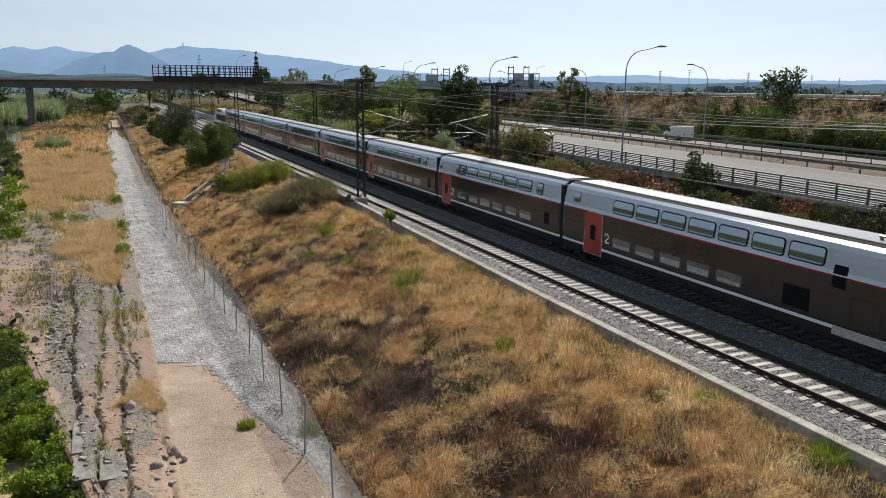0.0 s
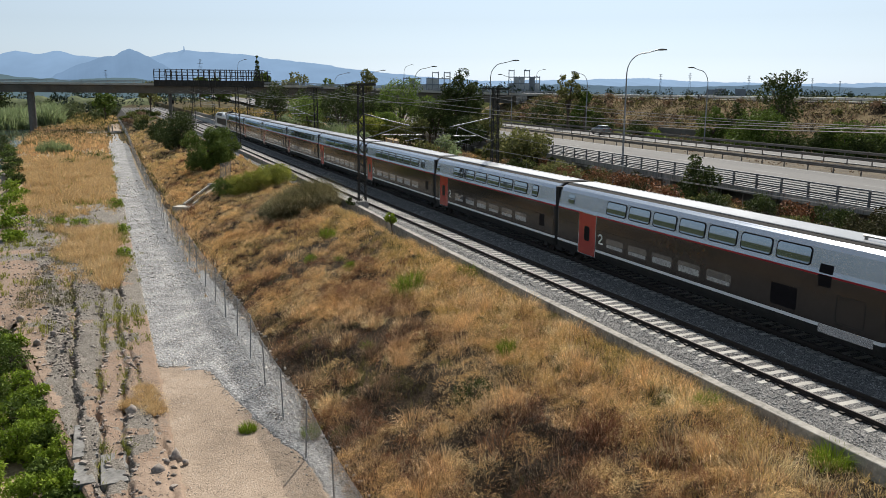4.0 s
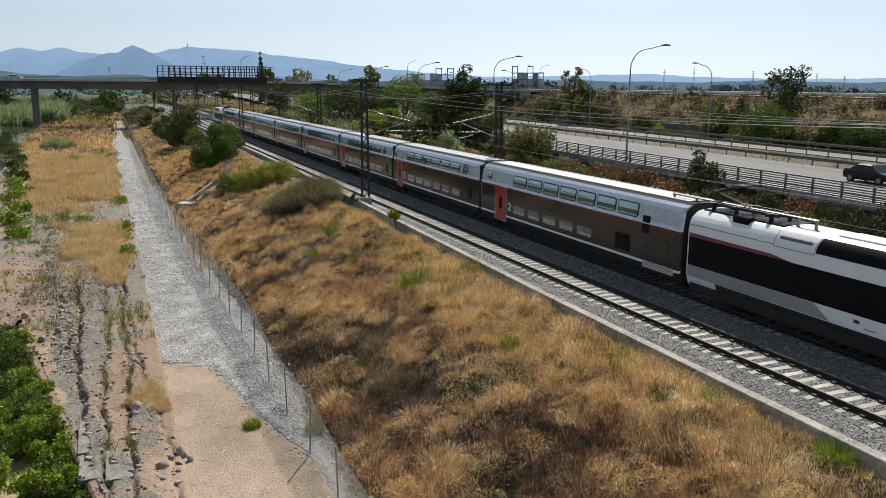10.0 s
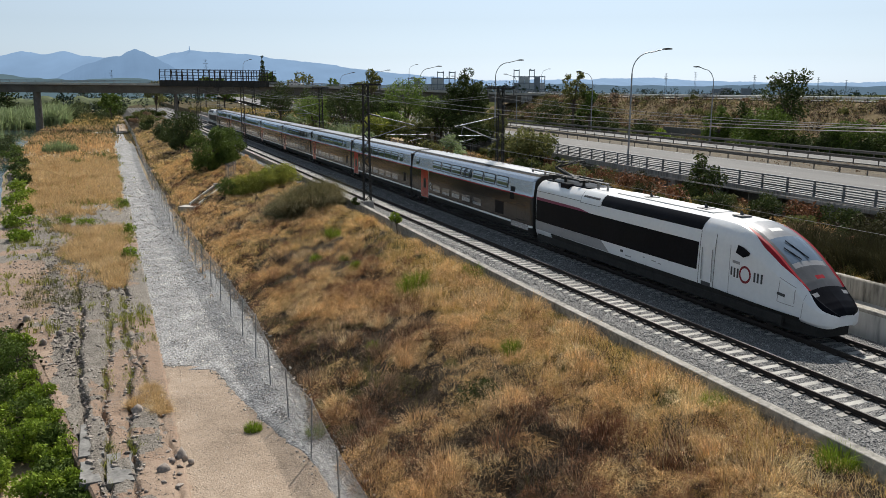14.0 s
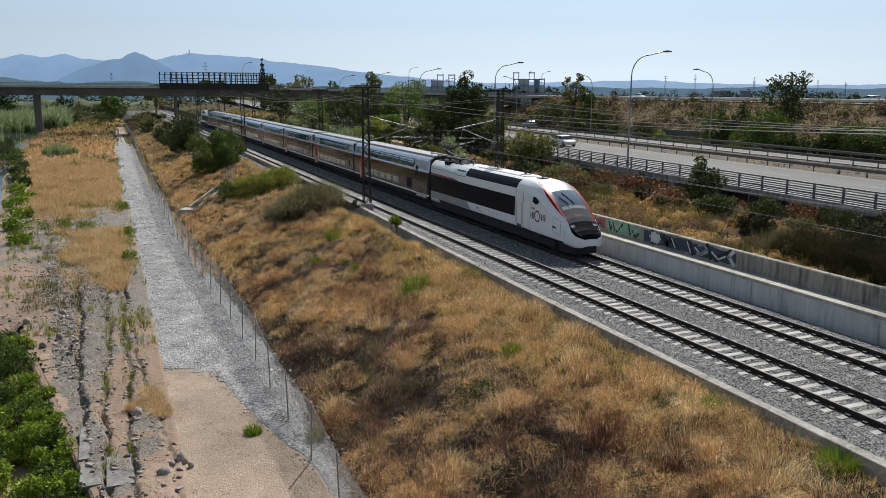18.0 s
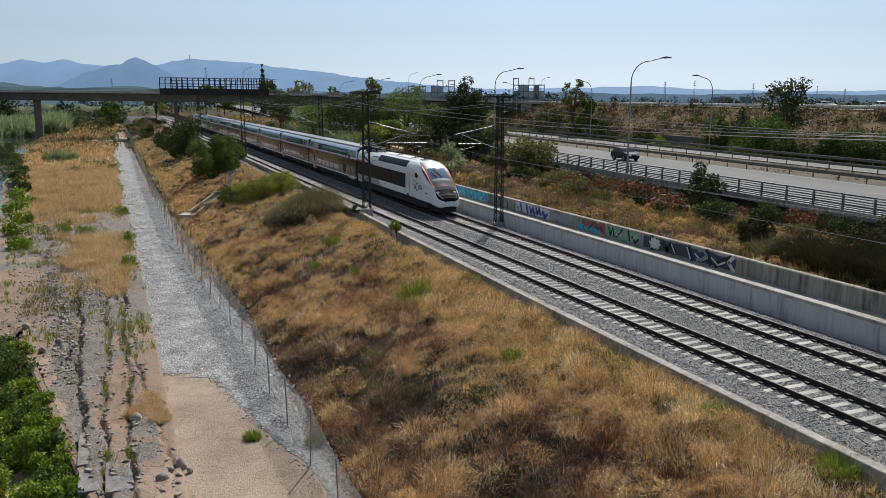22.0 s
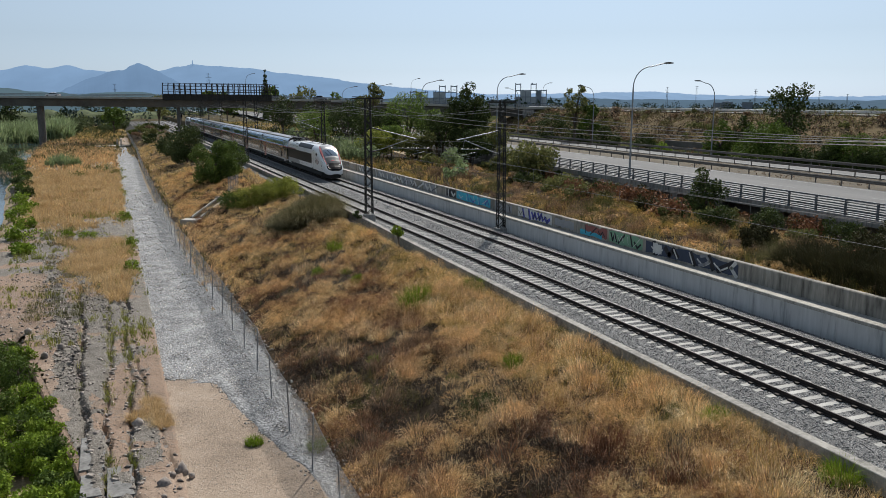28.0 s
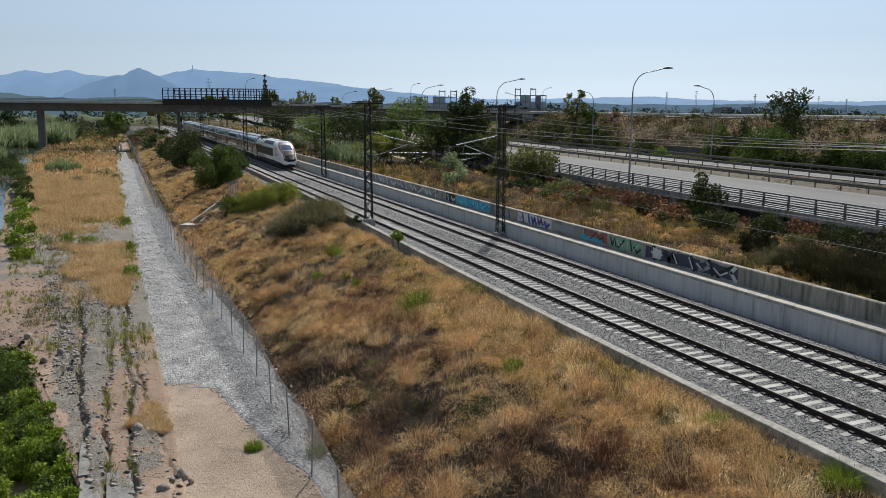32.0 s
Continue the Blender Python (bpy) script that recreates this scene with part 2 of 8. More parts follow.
def sm(a, b, x):
    t = min(1.0, max(0.0, (x - a) / (b - a)))
    return t * t * (3 - 2 * t)


def sm_np(a, b, x):
    t = np.clip((x - a) / (b - a), 0, 1)
    return t * t * (3 - 2 * t)

# ---- plan ----
X1, X2 = 21.15, 25.29              # track centres; rail heads at z = 0
BRIDGE0, BRIDGE_DIR = Vector((-20.8, 265.0, 0)), Vector((.925, -.379, 0))


def road_x(y):
    """Near edge of the motorway."""
    return 43.3 + .06 * (y - 33)


ROAD_Z = 2.4


def wall_x(y):
    """Track-side edge of the near parapet, which draws closer to the track farther off."""
    return 17.75 + 1.35 * sm(10, 95, y)


def bank_np(y):
    """Edge of the river bank."""
    return np.where(y < 140, -2.6 - .098 * (y - 26), -13.8 - .03 * (y - 140)) - 2.4 * (1 - sm_np(76, 104, y))


def step_np(y):
    """Edge of the low retaining step beside the river shrubs."""
    return -1.6 - .19 * (y - 28.2)


def ground_np(x, y):
    rx = bank_np(y)
    z = np.full_like(x, -3.0)
    z = z - .8 * (1 - sm_np(44, 50, y)) * (1 - sm_np(step_np(y) - .25, step_np(y), x))
    z = z - 1.5 * (1 - sm_np(rx - 3.2, rx, x))
    z = z + 2.85 * np.clip((x - 6.3) / 10.6, 0, 1) ** .85
    z = z - .65 * sm_np(17.3, 17.9, x)
    z = z + 2.15 * sm_np(28.2, 29.0, x) - .2 * sm_np(33, 42, x)
    rxx = 43.3 + .06 * (y - 33)
    u = x - rxx
    z = z - .55 * sm_np(-6, -1, u) + 1.55 * sm_np(1.5, 6, u)
    z = z - 2.0 * sm_np(29.5, 35, u) + 1.9 * sm_np(92, 108, x)
    bump = (np.sin(x * .9 + y * .35) * np.sin(y * .62 - x * .2) * .10 + np.sin(x * 2.1 - y * 1.3) * np.sin(x * 1.2 + y * 1.9) * .05)
    soft = sm_np(6.3, 8, x) * (1 - sm_np(15.5, 17, x)) + sm_np(30, 33, x) * (1 - sm_np(40, 43, x)) * .8 + (1 - sm_np(-1, 1, x)) * .35
    z = z + bump * soft * 1.6
    hump = np.sin(x * 1.25 + 1.1 * np.sin(y * .33)) * np.sin(y * .78 + .9 * np.sin(x * .5 + 1.0)) * .13 + np.sin(x * 2.7 + y * .9) * np.sin(y * 2.1 - x * .8) * .10
    z = z + hump * sm_np(7.0, 9.5, x) * (1 - sm_np(14.5, 16.8, x))
    far = sm_np(500, 1500, np.hypot(x, y))
    return z * (1 - far) + 1.0 * far


def ground_z(x, y):
    return float(ground_np(np.array([float(x)]), np.array([float(y)]))[0])


def axis(stops):
    out = []
    for (a, step), (b, _) in zip(stops, stops[1:]):
        n = max(1, round((b - a) / step))
        out += [a + (b - a) * i / n for i in range(n)]
    return np.array(out + [stops[-1][0]])


gx = axis([(-4800, 800), (-800, 100), (-60, 4), (-20, 1.2), (-7, .4), (6, .35), (18, .8), (28, .4), (30, .9), (48, 2), (110, 8), (300, 60), (900, 600), (4800, 1)])
gy = axis([(-2000, 400), (-200, 20), (0, 2), (14, .6), (70, 1.0), (110, 2.5), (230, 4), (330, 20), (900, 600), (4800, 1)])
GX, GY = np.meshgrid(gx, gy)
GZ = ground_np(GX, GY)
GZ = GZ - .4 * sm_np(-14, -12, GX) * (1 - sm_np(.9, 1.4, GX)) * sm_np(13, 14.5, GY) * (1 - sm_np(92, 95, GY)) * np.where((GY < 47) & (GX < step_np(GY) + .1), 0, 1)     # the worn flat lies over it
nx, ny = len(gx), len(gy)
me = bpy.data.meshes.new("ground")
idx = np.arange(nx * ny).reshape(ny, nx)
faces = np.stack([idx[:-1, :-1], idx[:-1, 1:], idx[1:, 1:], idx[1:, :-1]], -1).reshape(-1, 4)
me.from_pydata(np.stack([GX, GY, GZ], -1).reshape(-1, 3).tolist(), [], faces.tolist())
me.polygons.foreach_set("use_smooth", [True] * len(faces))
for k_ in ("soil", "dark_soil", "plain", "scrub_soil"):
    me.materials.append(M[k_])
fx, fy = (GX[:-1, :-1] + GX[1:, 1:]) / 2, (GY[:-1, :-1] + GY[1:, 1:]) / 2
# slot 1: soil with the gaps' shade in its colour, on slope and bank
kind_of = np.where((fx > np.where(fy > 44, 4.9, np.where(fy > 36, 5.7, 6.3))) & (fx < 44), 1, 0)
kind_of = np.where((fy > 205) | (fx > 74) | (fx < -24), 2, kind_of)
kind_of = np.where((fy > 205) & (fy < 520) & (fx > -24) & (fx < 74), 3, kind_of)
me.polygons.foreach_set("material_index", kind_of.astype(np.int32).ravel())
tagged(new("ground", me), "dry earth of the river bank and railway embankment", "ground", kind="structure")

# ---- track bed, tracks ----
g = Geo()
prof = [(17.6, -.5), (18.3, -.23), (X1 - 1.6, -.20), (X1 + 1.6, -.20), (23.2, -.22), (X2 - 1.6, -.20), (X2 + 1.6, -.20), (27.4, -.27), (27.9, -.55)]
rings = [[(x, y, z) for x, z in prof] for y in np.arange(-60, 421, 10.0)]
g.loft(rings, close=False)
tagged(ob_from("track_bed", g, M["ballast"]), "bed of grey crushed stone ballast under two tracks", "ballast", kind="structure")


def rail_geo(y0, y1):
    g = Geo()
    p = [(-.085, -.185), (.085, -.185), (.085, -.165), (.014, -.15), (.012, -.045), (.036, -.035), (.036, -.004), (.03, 0), (-.03, 0), (-.036, -.004), (-.036, -.035), (-.012, -.045), (-.014, -.15), (-.085, -.165)]
    slots = [0] * len(p)
    slots[7] = 1
    g.loft([[(x, y, z) for x, z in p] for y in (y0, y1)], slots)
    return g


track_roots = []
for k, xc in enumerate((X1, X2)):
    tr = empty("railway_track", pose(xc, 0, 0), "railway track of rusty steel rails on pale concrete sleepers", "railway track", "parallel tracks", "structure")
    track_roots.append(tr)
    for s in (-.7535, .7535):
        part("rail", rail_geo(-60, 420), [M["rail"], M["rail_head"]], tr, "rusty steel rail with a polished head", m=pose(s, 0, 0))

# ---- walls beside the tracks ----
g = Geo()
ys = [-40 + 4 * i for i in range(84)]
near_wall = empty("wall_near", pose(0, 0, 0), "low concrete parapet wall along the railway, weathered grey", "wall", kind="structure")
for a, b in zip(ys, ys[1:]):
    g = Geo()
    rings = []
    for y in (a + .006, b - .006):
        x = wall_x(y)
        rings.append([(x - .36, y, -1.0), (x, y, -1.0), (x, y, .29), (x - .02, y, .31), (x - .34, y, .31), (x - .36, y, .29)])
    g.loft(rings)
    part("panel", g, M["concrete_worn"], near_wall)

far_wall = empty("wall_far", pose(0, 0, 0), "stepped concrete retaining wall beside the railway with a pale ledge", "wall", kind="structure")
for i in range(64):
    a, b = -36 + 5 * i, -31 + 5 * i
    g = Geo()
    g.loft([[(27.75, y, -.6), (28.1, y, -.6), (28.1, y, .70), (27.75, y, .70)] for y in (a + .008, b - .008)])
    part("lower_panel", g, M["wall_panel"], far_wall)
    g = Geo()
    g.loft([[(27.68, y, .70), (28.62, y, .70), (28.62, y, .83), (28.60, y, .85), (27.70, y, .85), (27.68, y, .83)] for y in (a + .004, b - .004)])
    part("ledge", g, M["ledge"], far_wall, "pale concrete ledge")
    g = Geo()
    g.loft([[(28.62, y, .5), (28.95, y, .5), (28.95, y, 1.68), (28.90, y, 1.72), (28.66, y, 1.72), (28.62, y, 1.68)] for y in (a + .008, b - .008)])
    part("upper_panel", g, M["concrete_beige"], far_wall)

# ---- the train: origin at the gap between the near power car and the first coach ----
train = empty("high_speed_train", pose(X2, 17.35, 0), "long silver and taupe double-deck high-speed train with white power cars", "train")
PAINTS = [M["silver"], M["brown_paint"], M["red_paint"], M["white_paint"], M["underframe"], M["rubber"], M["grey_paint"]]


def coach_ring(y, ins=0.0):
    """Half section from skirt to roof crown, mirrored; ins draws it in at the ends."""
    w = 1.45 - ins
    half = [(w - .16, .55), (w - .05, .80), (w, 1.0), (w, 1.13), (w, 2.88), (w - .005, 2.95), (w - .04, 3.12), (w - .137, 3.86), (w - .28, 4.04), (w - .50, 4.16), (.80 - ins, 4.235), (.72 - ins, 4.255), (.70 - ins, 4.245), (.12, 4.25)]
    return [(-x, y, z) for x, z in half] + [(x, y, z) for x, z in reversed(half)]


def coach_slots(n):
    one = [4, 4, 3, 1, 2, 0, 0, 0, 0, 5, 5, 5, 5]
    return one + [5] + one[::-1] + [4]


def quad_on_side(y0, y1, z0, z1, depth=.02, proud=.004, rnd=.0, sx=-1):
    """A rounded pane lying on the coach's side between two heights."""
    def side(z):
        pts = [(0, 1.45), (2.95, 1.445), (3.12, 1.41), (3.86, 1.313), (4.04, 1.17), (4.16, .95)]
        for (a, xa), (b, xb) in zip(pts, pts[1:]):
            if z <= b:
                return xa + (xb - xa) * (z - a) / (b - a)
        return .97
    g = Geo()
    if 3.1 < z0 and z1 < 3.9:
        # the upper panes are gently curved
        m, rows = 9, []
        for i in range(m + 1):
            z = z0 + (z1 - z0) * i / m
            d = max(0.0, rnd - (z - z0), rnd - (z1 - z))
            ins = rnd - math.sqrt(max(0.0, rnd * rnd - d * d))
            x = sx * (1.41 - .045 * (z - 3.15) - .125 * (z - 3.15) ** 2 + proud)
            rows += [(x, y0 + ins, z), (x, y1 - ins, z)]
        fs = [(2 * i, 2 * i + 1, 2 * i + 3, 2 * i + 2) for i in range(m)]
        g.add(rows, [f[::-1] for f in fs] if sx < 0 else fs)
        return g
    n = 4
    loop = []
    r = rnd
    for cy, cz, a0 in ((y1 - r, z1 - r, 0), (y0 + r, z1 - r, 90), (y0 + r, z0 + r, 180), (y1 - r, z0 + r, 270)):
        for i in range(n if r else 1):
            w = radians(a0 + 90 * i / (n - 1)) if r else 0
            loop.append((cy + r * math.cos(w) if r else cy, cz + r * math.sin(w) if r else cz))
    out = [(sx * (side(z) + proud), y, z) for y, z in loop]
    inn = [(sx * (side(z) - depth), y, z) for y, z in loop]
    k = len(loop)
    fs = [tuple(range(k))] + [(i, i + k, (i + 1) % k + k, (i + 1) % k) for i in range(k)]
    if sx > 0:
        fs = [f[::-1] for f in fs]
    g.add(out + inn, fs)
    return g


def bogie(parent, y):
    g = Geo()
    for s in (-1, 1):
        g.box(s * 1.05 - .07, s * 1.05 + .07, y - 1.75, y + 1.75, .42, .66, bev=.03)
        g.box(s * 1.08 - .12, s * 1.08 + .12, y - .35, y + .35, .30, .85, bev=.04)
        for d in (-1.5, 1.5):
            g.box(s * 1.08 - .12, s * 1.08 + .12, y + d - .22, y + d + .22, .28, .66, bev=.05)
    for d in (-1.5, 1.5):
        g.tube((-1.0, y + d, .46), (1.0, y + d, .46), .09, 8)
    return part("bogie", g, M["underframe"], parent)


wheel_me = {}
for s_ in (-1, 1):
    wg = Geo()
    ring = [(.065, .30), (.065, .46), (-.04, .465), (-.05, .49), (-.075, .49), (-.075, .30)]
    wg.loft([[(s_ * a, r * math.cos(2 * math.pi * k / 20), r * math.sin(2 * math.pi * k / 20)) for k in range(20)] for a, r in ring])
    wheel_me[s_] = wg.mesh("wheel", M["rail"])


def wheelset(parent, y):
    for s_ in (-1, 1):
        part("wheel", wheel_me[s_], None, parent, m=pose(s_ * .7535, y, .46))


def coach(y0, y1, near_end=False, flip=False):
    """One coach between y0 and y1; near_end: the longer one beside the power car."""
    g = Geo()
    a, b = y0 + .16, y1 - .16
    rings = [coach_ring(a, .10), coach_ring(a + .07, .02), coach_ring(a + .2), coach_ring(b - .2), coach_ring(b - .07, .02), coach_ring(b, .10)]
    g.loft(rings, coach_slots(0), slot=4)
    body = part("coach_body", g, PAINTS, train, "silver and dark taupe double-deck coach body with a thin red line", smooth=False)
    L = y1 - y0
    pan = Geo()
    pan.box(-1.38, 1.38, y1 - .17, y1 + .17, .9, 4.02)
    part("gangway", pan, M["rubber"], body, "black rubber gangway")
    # a raised grey cover along the middle of the roof
    rc = Geo()
    rc.box(-.76, .76, a + .4, b - .4, 4.235, 4.30, bev=.03)
    part("roof_cover", rc, M["mask_silver"], body)
    if near_end or flip:
        s = 1 if near_end else -1
        o = y0 if near_end else y1
        ups = [(o + s * (3.58 + 1.935 * k), o + s * (5.2 + 1.935 * k)) for k in range(7)]
        lows = [(o + s * (7.5 + 1.92 * k), o + s * (9.0 + 1.92 * k)) for k in range(5)]
        door = (o + s * 17.72, o + s * 19.32)
        two = (o + s * 16.98, o + s * 17.42)
        small = (o + s * 20.0, o + s * 20.6)
        vents = [(o + s * 2.5, o + s * 3.1, 2.50, 2.94), (o + s * 2.5, o + s * 3.1, 3.0, 3.33), (o + s * 4.0, o + s * 5.3, 1.31, 2.16)]
    else:
        ups = [(y0 + 1.75 + 1.935 * k, y0 + 3.37 + 1.935 * k) for k in range(7)]
        ups[0] = (y0 + 2.3, y0 + 2.95)
        lows = [(y0 + 3.5 + 1.92 * k, y0 + 5.0 + 1.92 * k) for k in range(6)]
        door = (y0 + 16.0, y0 + 17.5)
        two = (y0 + 15.3, y0 + 15.75)
        small = (y0 + 17.75, y0 + 18.2)
        vents = [(y0 + 1.3, y0 + 1.9, 1.5, 2.2)]
    for sx in (-1, 1):
        for p, q in ups:
            p, q = min(p, q), max(p, q)
            part("upper_window_seal", quad_on_side(p - .05, q + .05, 3.13, 3.84, rnd=.12, proud=.006, sx=sx), M["black_paint"], body, smooth=True)
            part("upper_window", quad_on_side(p, q, 3.18, 3.79, rnd=.09, proud=.014, sx=sx), M["train_glass"], body, smooth=True)
        for p, q in lows:
            p, q = min(p, q), max(p, q)
            pane = part("lower_window", quad_on_side(p, q, 1.38, 1.90, rnd=.10, proud=.008, sx=sx), M["screen_glass"], body)
            part("blind", quad_on_side(p + .06, q - .06, 1.42, 1.58 if (p * 7) % 2 < 1 else 1.70, rnd=.06, proud=.012, sx=sx), M["blind_glass"], pane, "pale window blind")
        p, q = min(door), max(door)
        part("door_frame", quad_on_side(p - .07, q + .07, .66, 2.98, rnd=.04, proud=.006, sx=sx), M["silver"], body)
        part("door", quad_on_side(p, q, .70, 2.92, rnd=.05, proud=.014, sx=sx), M["door_red"], body, "bright red passenger door")
        mid = (p + q) / 2
        part("door_window", quad_on_side(mid - .25, mid + .25, 1.45, 2.25, rnd=.12, proud=.022, sx=sx), M["black_paint"], body, "dark door window")
        p, q = min(small), max(small)
        part("upper_window", quad_on_side(p, q, 3.25, 3.75, rnd=.1, proud=.014, sx=sx), M["train_glass"], body, smooth=True)
        for p, q, z0, z1 in vents:
            p, q = min(p, q), max(p, q)
            part("vent_grille", quad_on_side(p, q, z0, z1, rnd=.03, proud=.006, sx=sx), M["black_paint"], body)
        if near_end or flip:
            for ya, yb, z0, z1 in ((.55, 2.9, .80, 1.12), (1.0, 2.2, 1.30, 1.34), (1.0, 2.2, 2.30, 2.34)):
                p, q = sorted((o + s * ya, o + s * yb))
                part("equipment_panel" if z1 < 1.2 else "panel_edge", quad_on_side(p, q, z0, z1, rnd=.01, proud=.007, sx=sx), M["silver" if z1 < 1.2 else "underframe"], body)
            for ya in (1.0, 2.2):
                part("panel_edge", quad_on_side(o + s * ya - .02, o + s * ya + .02, 1.30, 2.34, rnd=.01, proud=.007, sx=sx), M["underframe"], body)
        for z in (2.2, 2.55):
            part("panel_seam", quad_on_side(a + .3, b - .3, z, z + .012, proud=.004, sx=sx), M["black_paint"], body)
    p, q = min(two), max(two)
    part("class_number", digit_two(p, q, 1.48, 2.02), M["white_mark"], body, "large white class number 2")
    bogie(train, y1)
    for d in (-1.5, 1.5):
        wheelset(train, y1 + d)
    return body


def digit_two(y0, y1, z0, z1):
    """The figure 2 on the side that faces the near bank (reads from y1 to y0)."""
    g = Geo()
    w, h, t = y1 - y0, z1 - z0, .085
    pts = [(.04, .74), (.12, .92), (.38, 1.0), (.66, .94), (.82, .76), (.74, .56), (.45, .34), (.10, .08), (.10, .06)]
    pts = [(y1 - u * w, z0 + .04 + v * (h - .08)) for u, v in pts]
    for (ya, za), (yb, zb) in zip(pts, pts[1:]):
        d = Vector((0, yb - ya, zb - za))
        if d.length < 1e-3:
            continue
        nrm = Vector((0, -d.z, d.y)).normalized() * t / 2
        q = [Vector((-1.456, ya, za)) - nrm, Vector((-1.456, yb, zb)) - nrm, Vector((-1.456, yb, zb)) + nrm, Vector((-1.456, ya, za)) + nrm]
        g.add(q, [(0, 1, 2, 3)])
    g.add([(-1.456, y1 - .04, z0), (-1.456, y0, z0), (-1.456, y0, z0 + t), (-1.456, y1 - .04, z0 + t)], [(0, 1, 2, 3)])
    return g


COACHES = [(0, 21.845)] + [(21.845 + 18.7 * k, 21.845 + 18.7 * (k + 1)) for k in range(6)] + [(134.045, 155.89)]
for k, (a, b) in enumerate(COACHES):
    coach(a, b, near_end=k == 0, flip=k == 7)


# power car, nose towards -y, built from y = -0.2 to -22.1
def power_car(root, label):
    stations = [  # y, half width, crown z, shoulder z, belt z, skirt z, roof half width
        (-.20, 1.33, 4.00, 3.62, 2.9, .95, .80), (-.35, 1.40, 4.08, 3.66, 2.9, .92, .86), (-7.3, 1.405, 4.08, 3.66, 2.9, .92, .86),
        (-15.4, 1.405, 4.08, 3.66, 2.9, .92, .86), (-16.6, 1.405, 4.06, 3.64, 2.9, .92, .86), (-17.4, 1.40, 3.99, 3.55, 2.85, .92, .90),
        (-18.2, 1.385, 3.83, 3.36, 2.75, .91, .95), (-19.0, 1.365, 3.52, 3.06, 2.5, .90, .98), (-19.7, 1.33, 3.14, 2.70, 2.25, .88, .98),
        (-20.4, 1.28, 2.68, 2.32, 1.95, .86, .96), (-21.0, 1.20, 2.27, 2.00, 1.65, .82, .90), (-21.5, 1.02, 1.93, 1.72, 1.40, .66, .50),
        (-21.85, .82, 1.62, 1.46, 1.2, .70, .38), (-22.08, .50, 1.32, 1.22, 1.05, .80, .22), (-22.15, .22, 1.12, 1.08, 1.0, .90, .10)]
    stations = [(-18 + (q[0] + 18) * .915 if q[0] < -18 else q[0], *q[1:]) for q in stations]
    stations = stations[:-4] + [(-21.2, 1.12, 1.90, 1.66, 1.33, .78, .82), (-21.6, 1.00, 1.62, 1.44, 1.22, .74, .74), (-21.85, .84, 1.42, 1.31, 1.16, .74, .60), (-21.97, .64, 1.27, 1.22, 1.12, .78, .46), (-22.02, .42, 1.16, 1.13, 1.08, .84, .30)]

    def spline(p0, p1, p2, p3, t):
        return .5 * (2 * p1 + (p2 - p0) * t + (2 * p0 - 5 * p1 + 4 * p2 - p3) * t * t + (3 * p1 - p0 - 3 * p2 + p3) * t ** 3)

    def edge_lo(y):
        """Lower edge of the red stripe, farther forward that of the lamp band."""
        return 8.02 - 1.5 * sm(-17.3, -19.0, y) + .5 * sm(-19.6, -20.9, y) - 1.55 * sm(-20.9, -21.8, y)

    def section(y):
        """Half outline of the shell at y from the skirt to the crown."""
        i = max(i for i in range(len(stations) - 1) if stations[i][0] >= y or i == 0)
        q = [np.array(stations[min(max(j, 0), len(stations) - 1)]) for j in (i - 1, i, i + 1, i + 2)]
        t = (y - q[1][0]) / (q[2][0] - q[1][0])
        _, w, zc, zs, zb, zk, rw = spline(*q, t) if y < -16.6 else q[1] + (q[2] - q[1]) * t
        half = [(w - .14, zk - .30 + .20 * sm(-16.6, -17.4, y)), (w - .03, zk), (w, zk + (zb - zk) * .12), (w, zk + (zb - zk) * .36), (w, zb), (w - .02, zb + (zs - zb) * .5), (w - .10, zs), (rw + (w - .1 - rw) * .45, zs + (zc - zs) * .66), (rw, zc - .05 * min(1.0, (zc - zs) / .3) - .07 * sm(-17.0, -18.6, y) * min(1.0, (zc - zs) / .3)), (rw * .5, zc - .02 * sm(-17.0, -18.6, y)), (0, zc + .01)]
        half = [np.array(p) for p in half]
        lo, hi = edge_lo(y), 8.1
        ss = [lo * i / 30 for i in range(30)] + [lo + (hi - lo) * i / 6 for i in range(6)] + [hi, hi + .15] + [hi + .3 + (9.7 - hi) * i / 12 for i in range(13)]
        out = []
        for u in ss:
            k = min(9, int(u))
            p0, p3 = half[max(0, k - 1)], half[min(10, k + 2)]
            out.append(tuple(spline(p0, half[k], half[k + 1], p3, u - k)))
        return out

    ys = [-.20, -.35, -7.3, -15.4, -16.4, -16.9]
    for ya, yb, n in ((-17.2, -18.05, 10), (-18.05, -18.3, 4), (-18.3, -18.7, 6), (-18.7, -19.95, 22), (-19.95, -20.15, 4), (-20.15, -20.55, 6), (-20.55, -20.7, 3), (-20.7, -21.0, 6), (-21.0, -21.12, 4), (-21.12, -21.27, 5), (-21.27, -22.02, 24)):
        ys += [ya + (yb - ya) * i / n for i in range(n)]
    ys.append(-22.02)

    def region(y, i, x):
        if y < -21.27:
            return "bumper" if i < 30 else "lamp_band"
        if y > -17.2 or i < 30:
            return "roof_panel" if i >= 38 else "power_car_body"
        if y < -21.0:
            return "lamp_lens" if y < -21.12 and 34 <= i < 39 else "lamp_band"
        if i < 36:
            return "red_cheek"
        if y < -20.15:
            return "logo_patch" if x < .2 and -20.7 < y < -20.55 else "nose_mask"
        if i < 38:
            return "screen_frame"
        if -18.7 > y > -19.95:
            return "windscreen"
        if y < -19.95:
            return "wiper_cover"
        return "hatch" if x < .30 and -18.05 > y > -18.3 else "roof_mask"

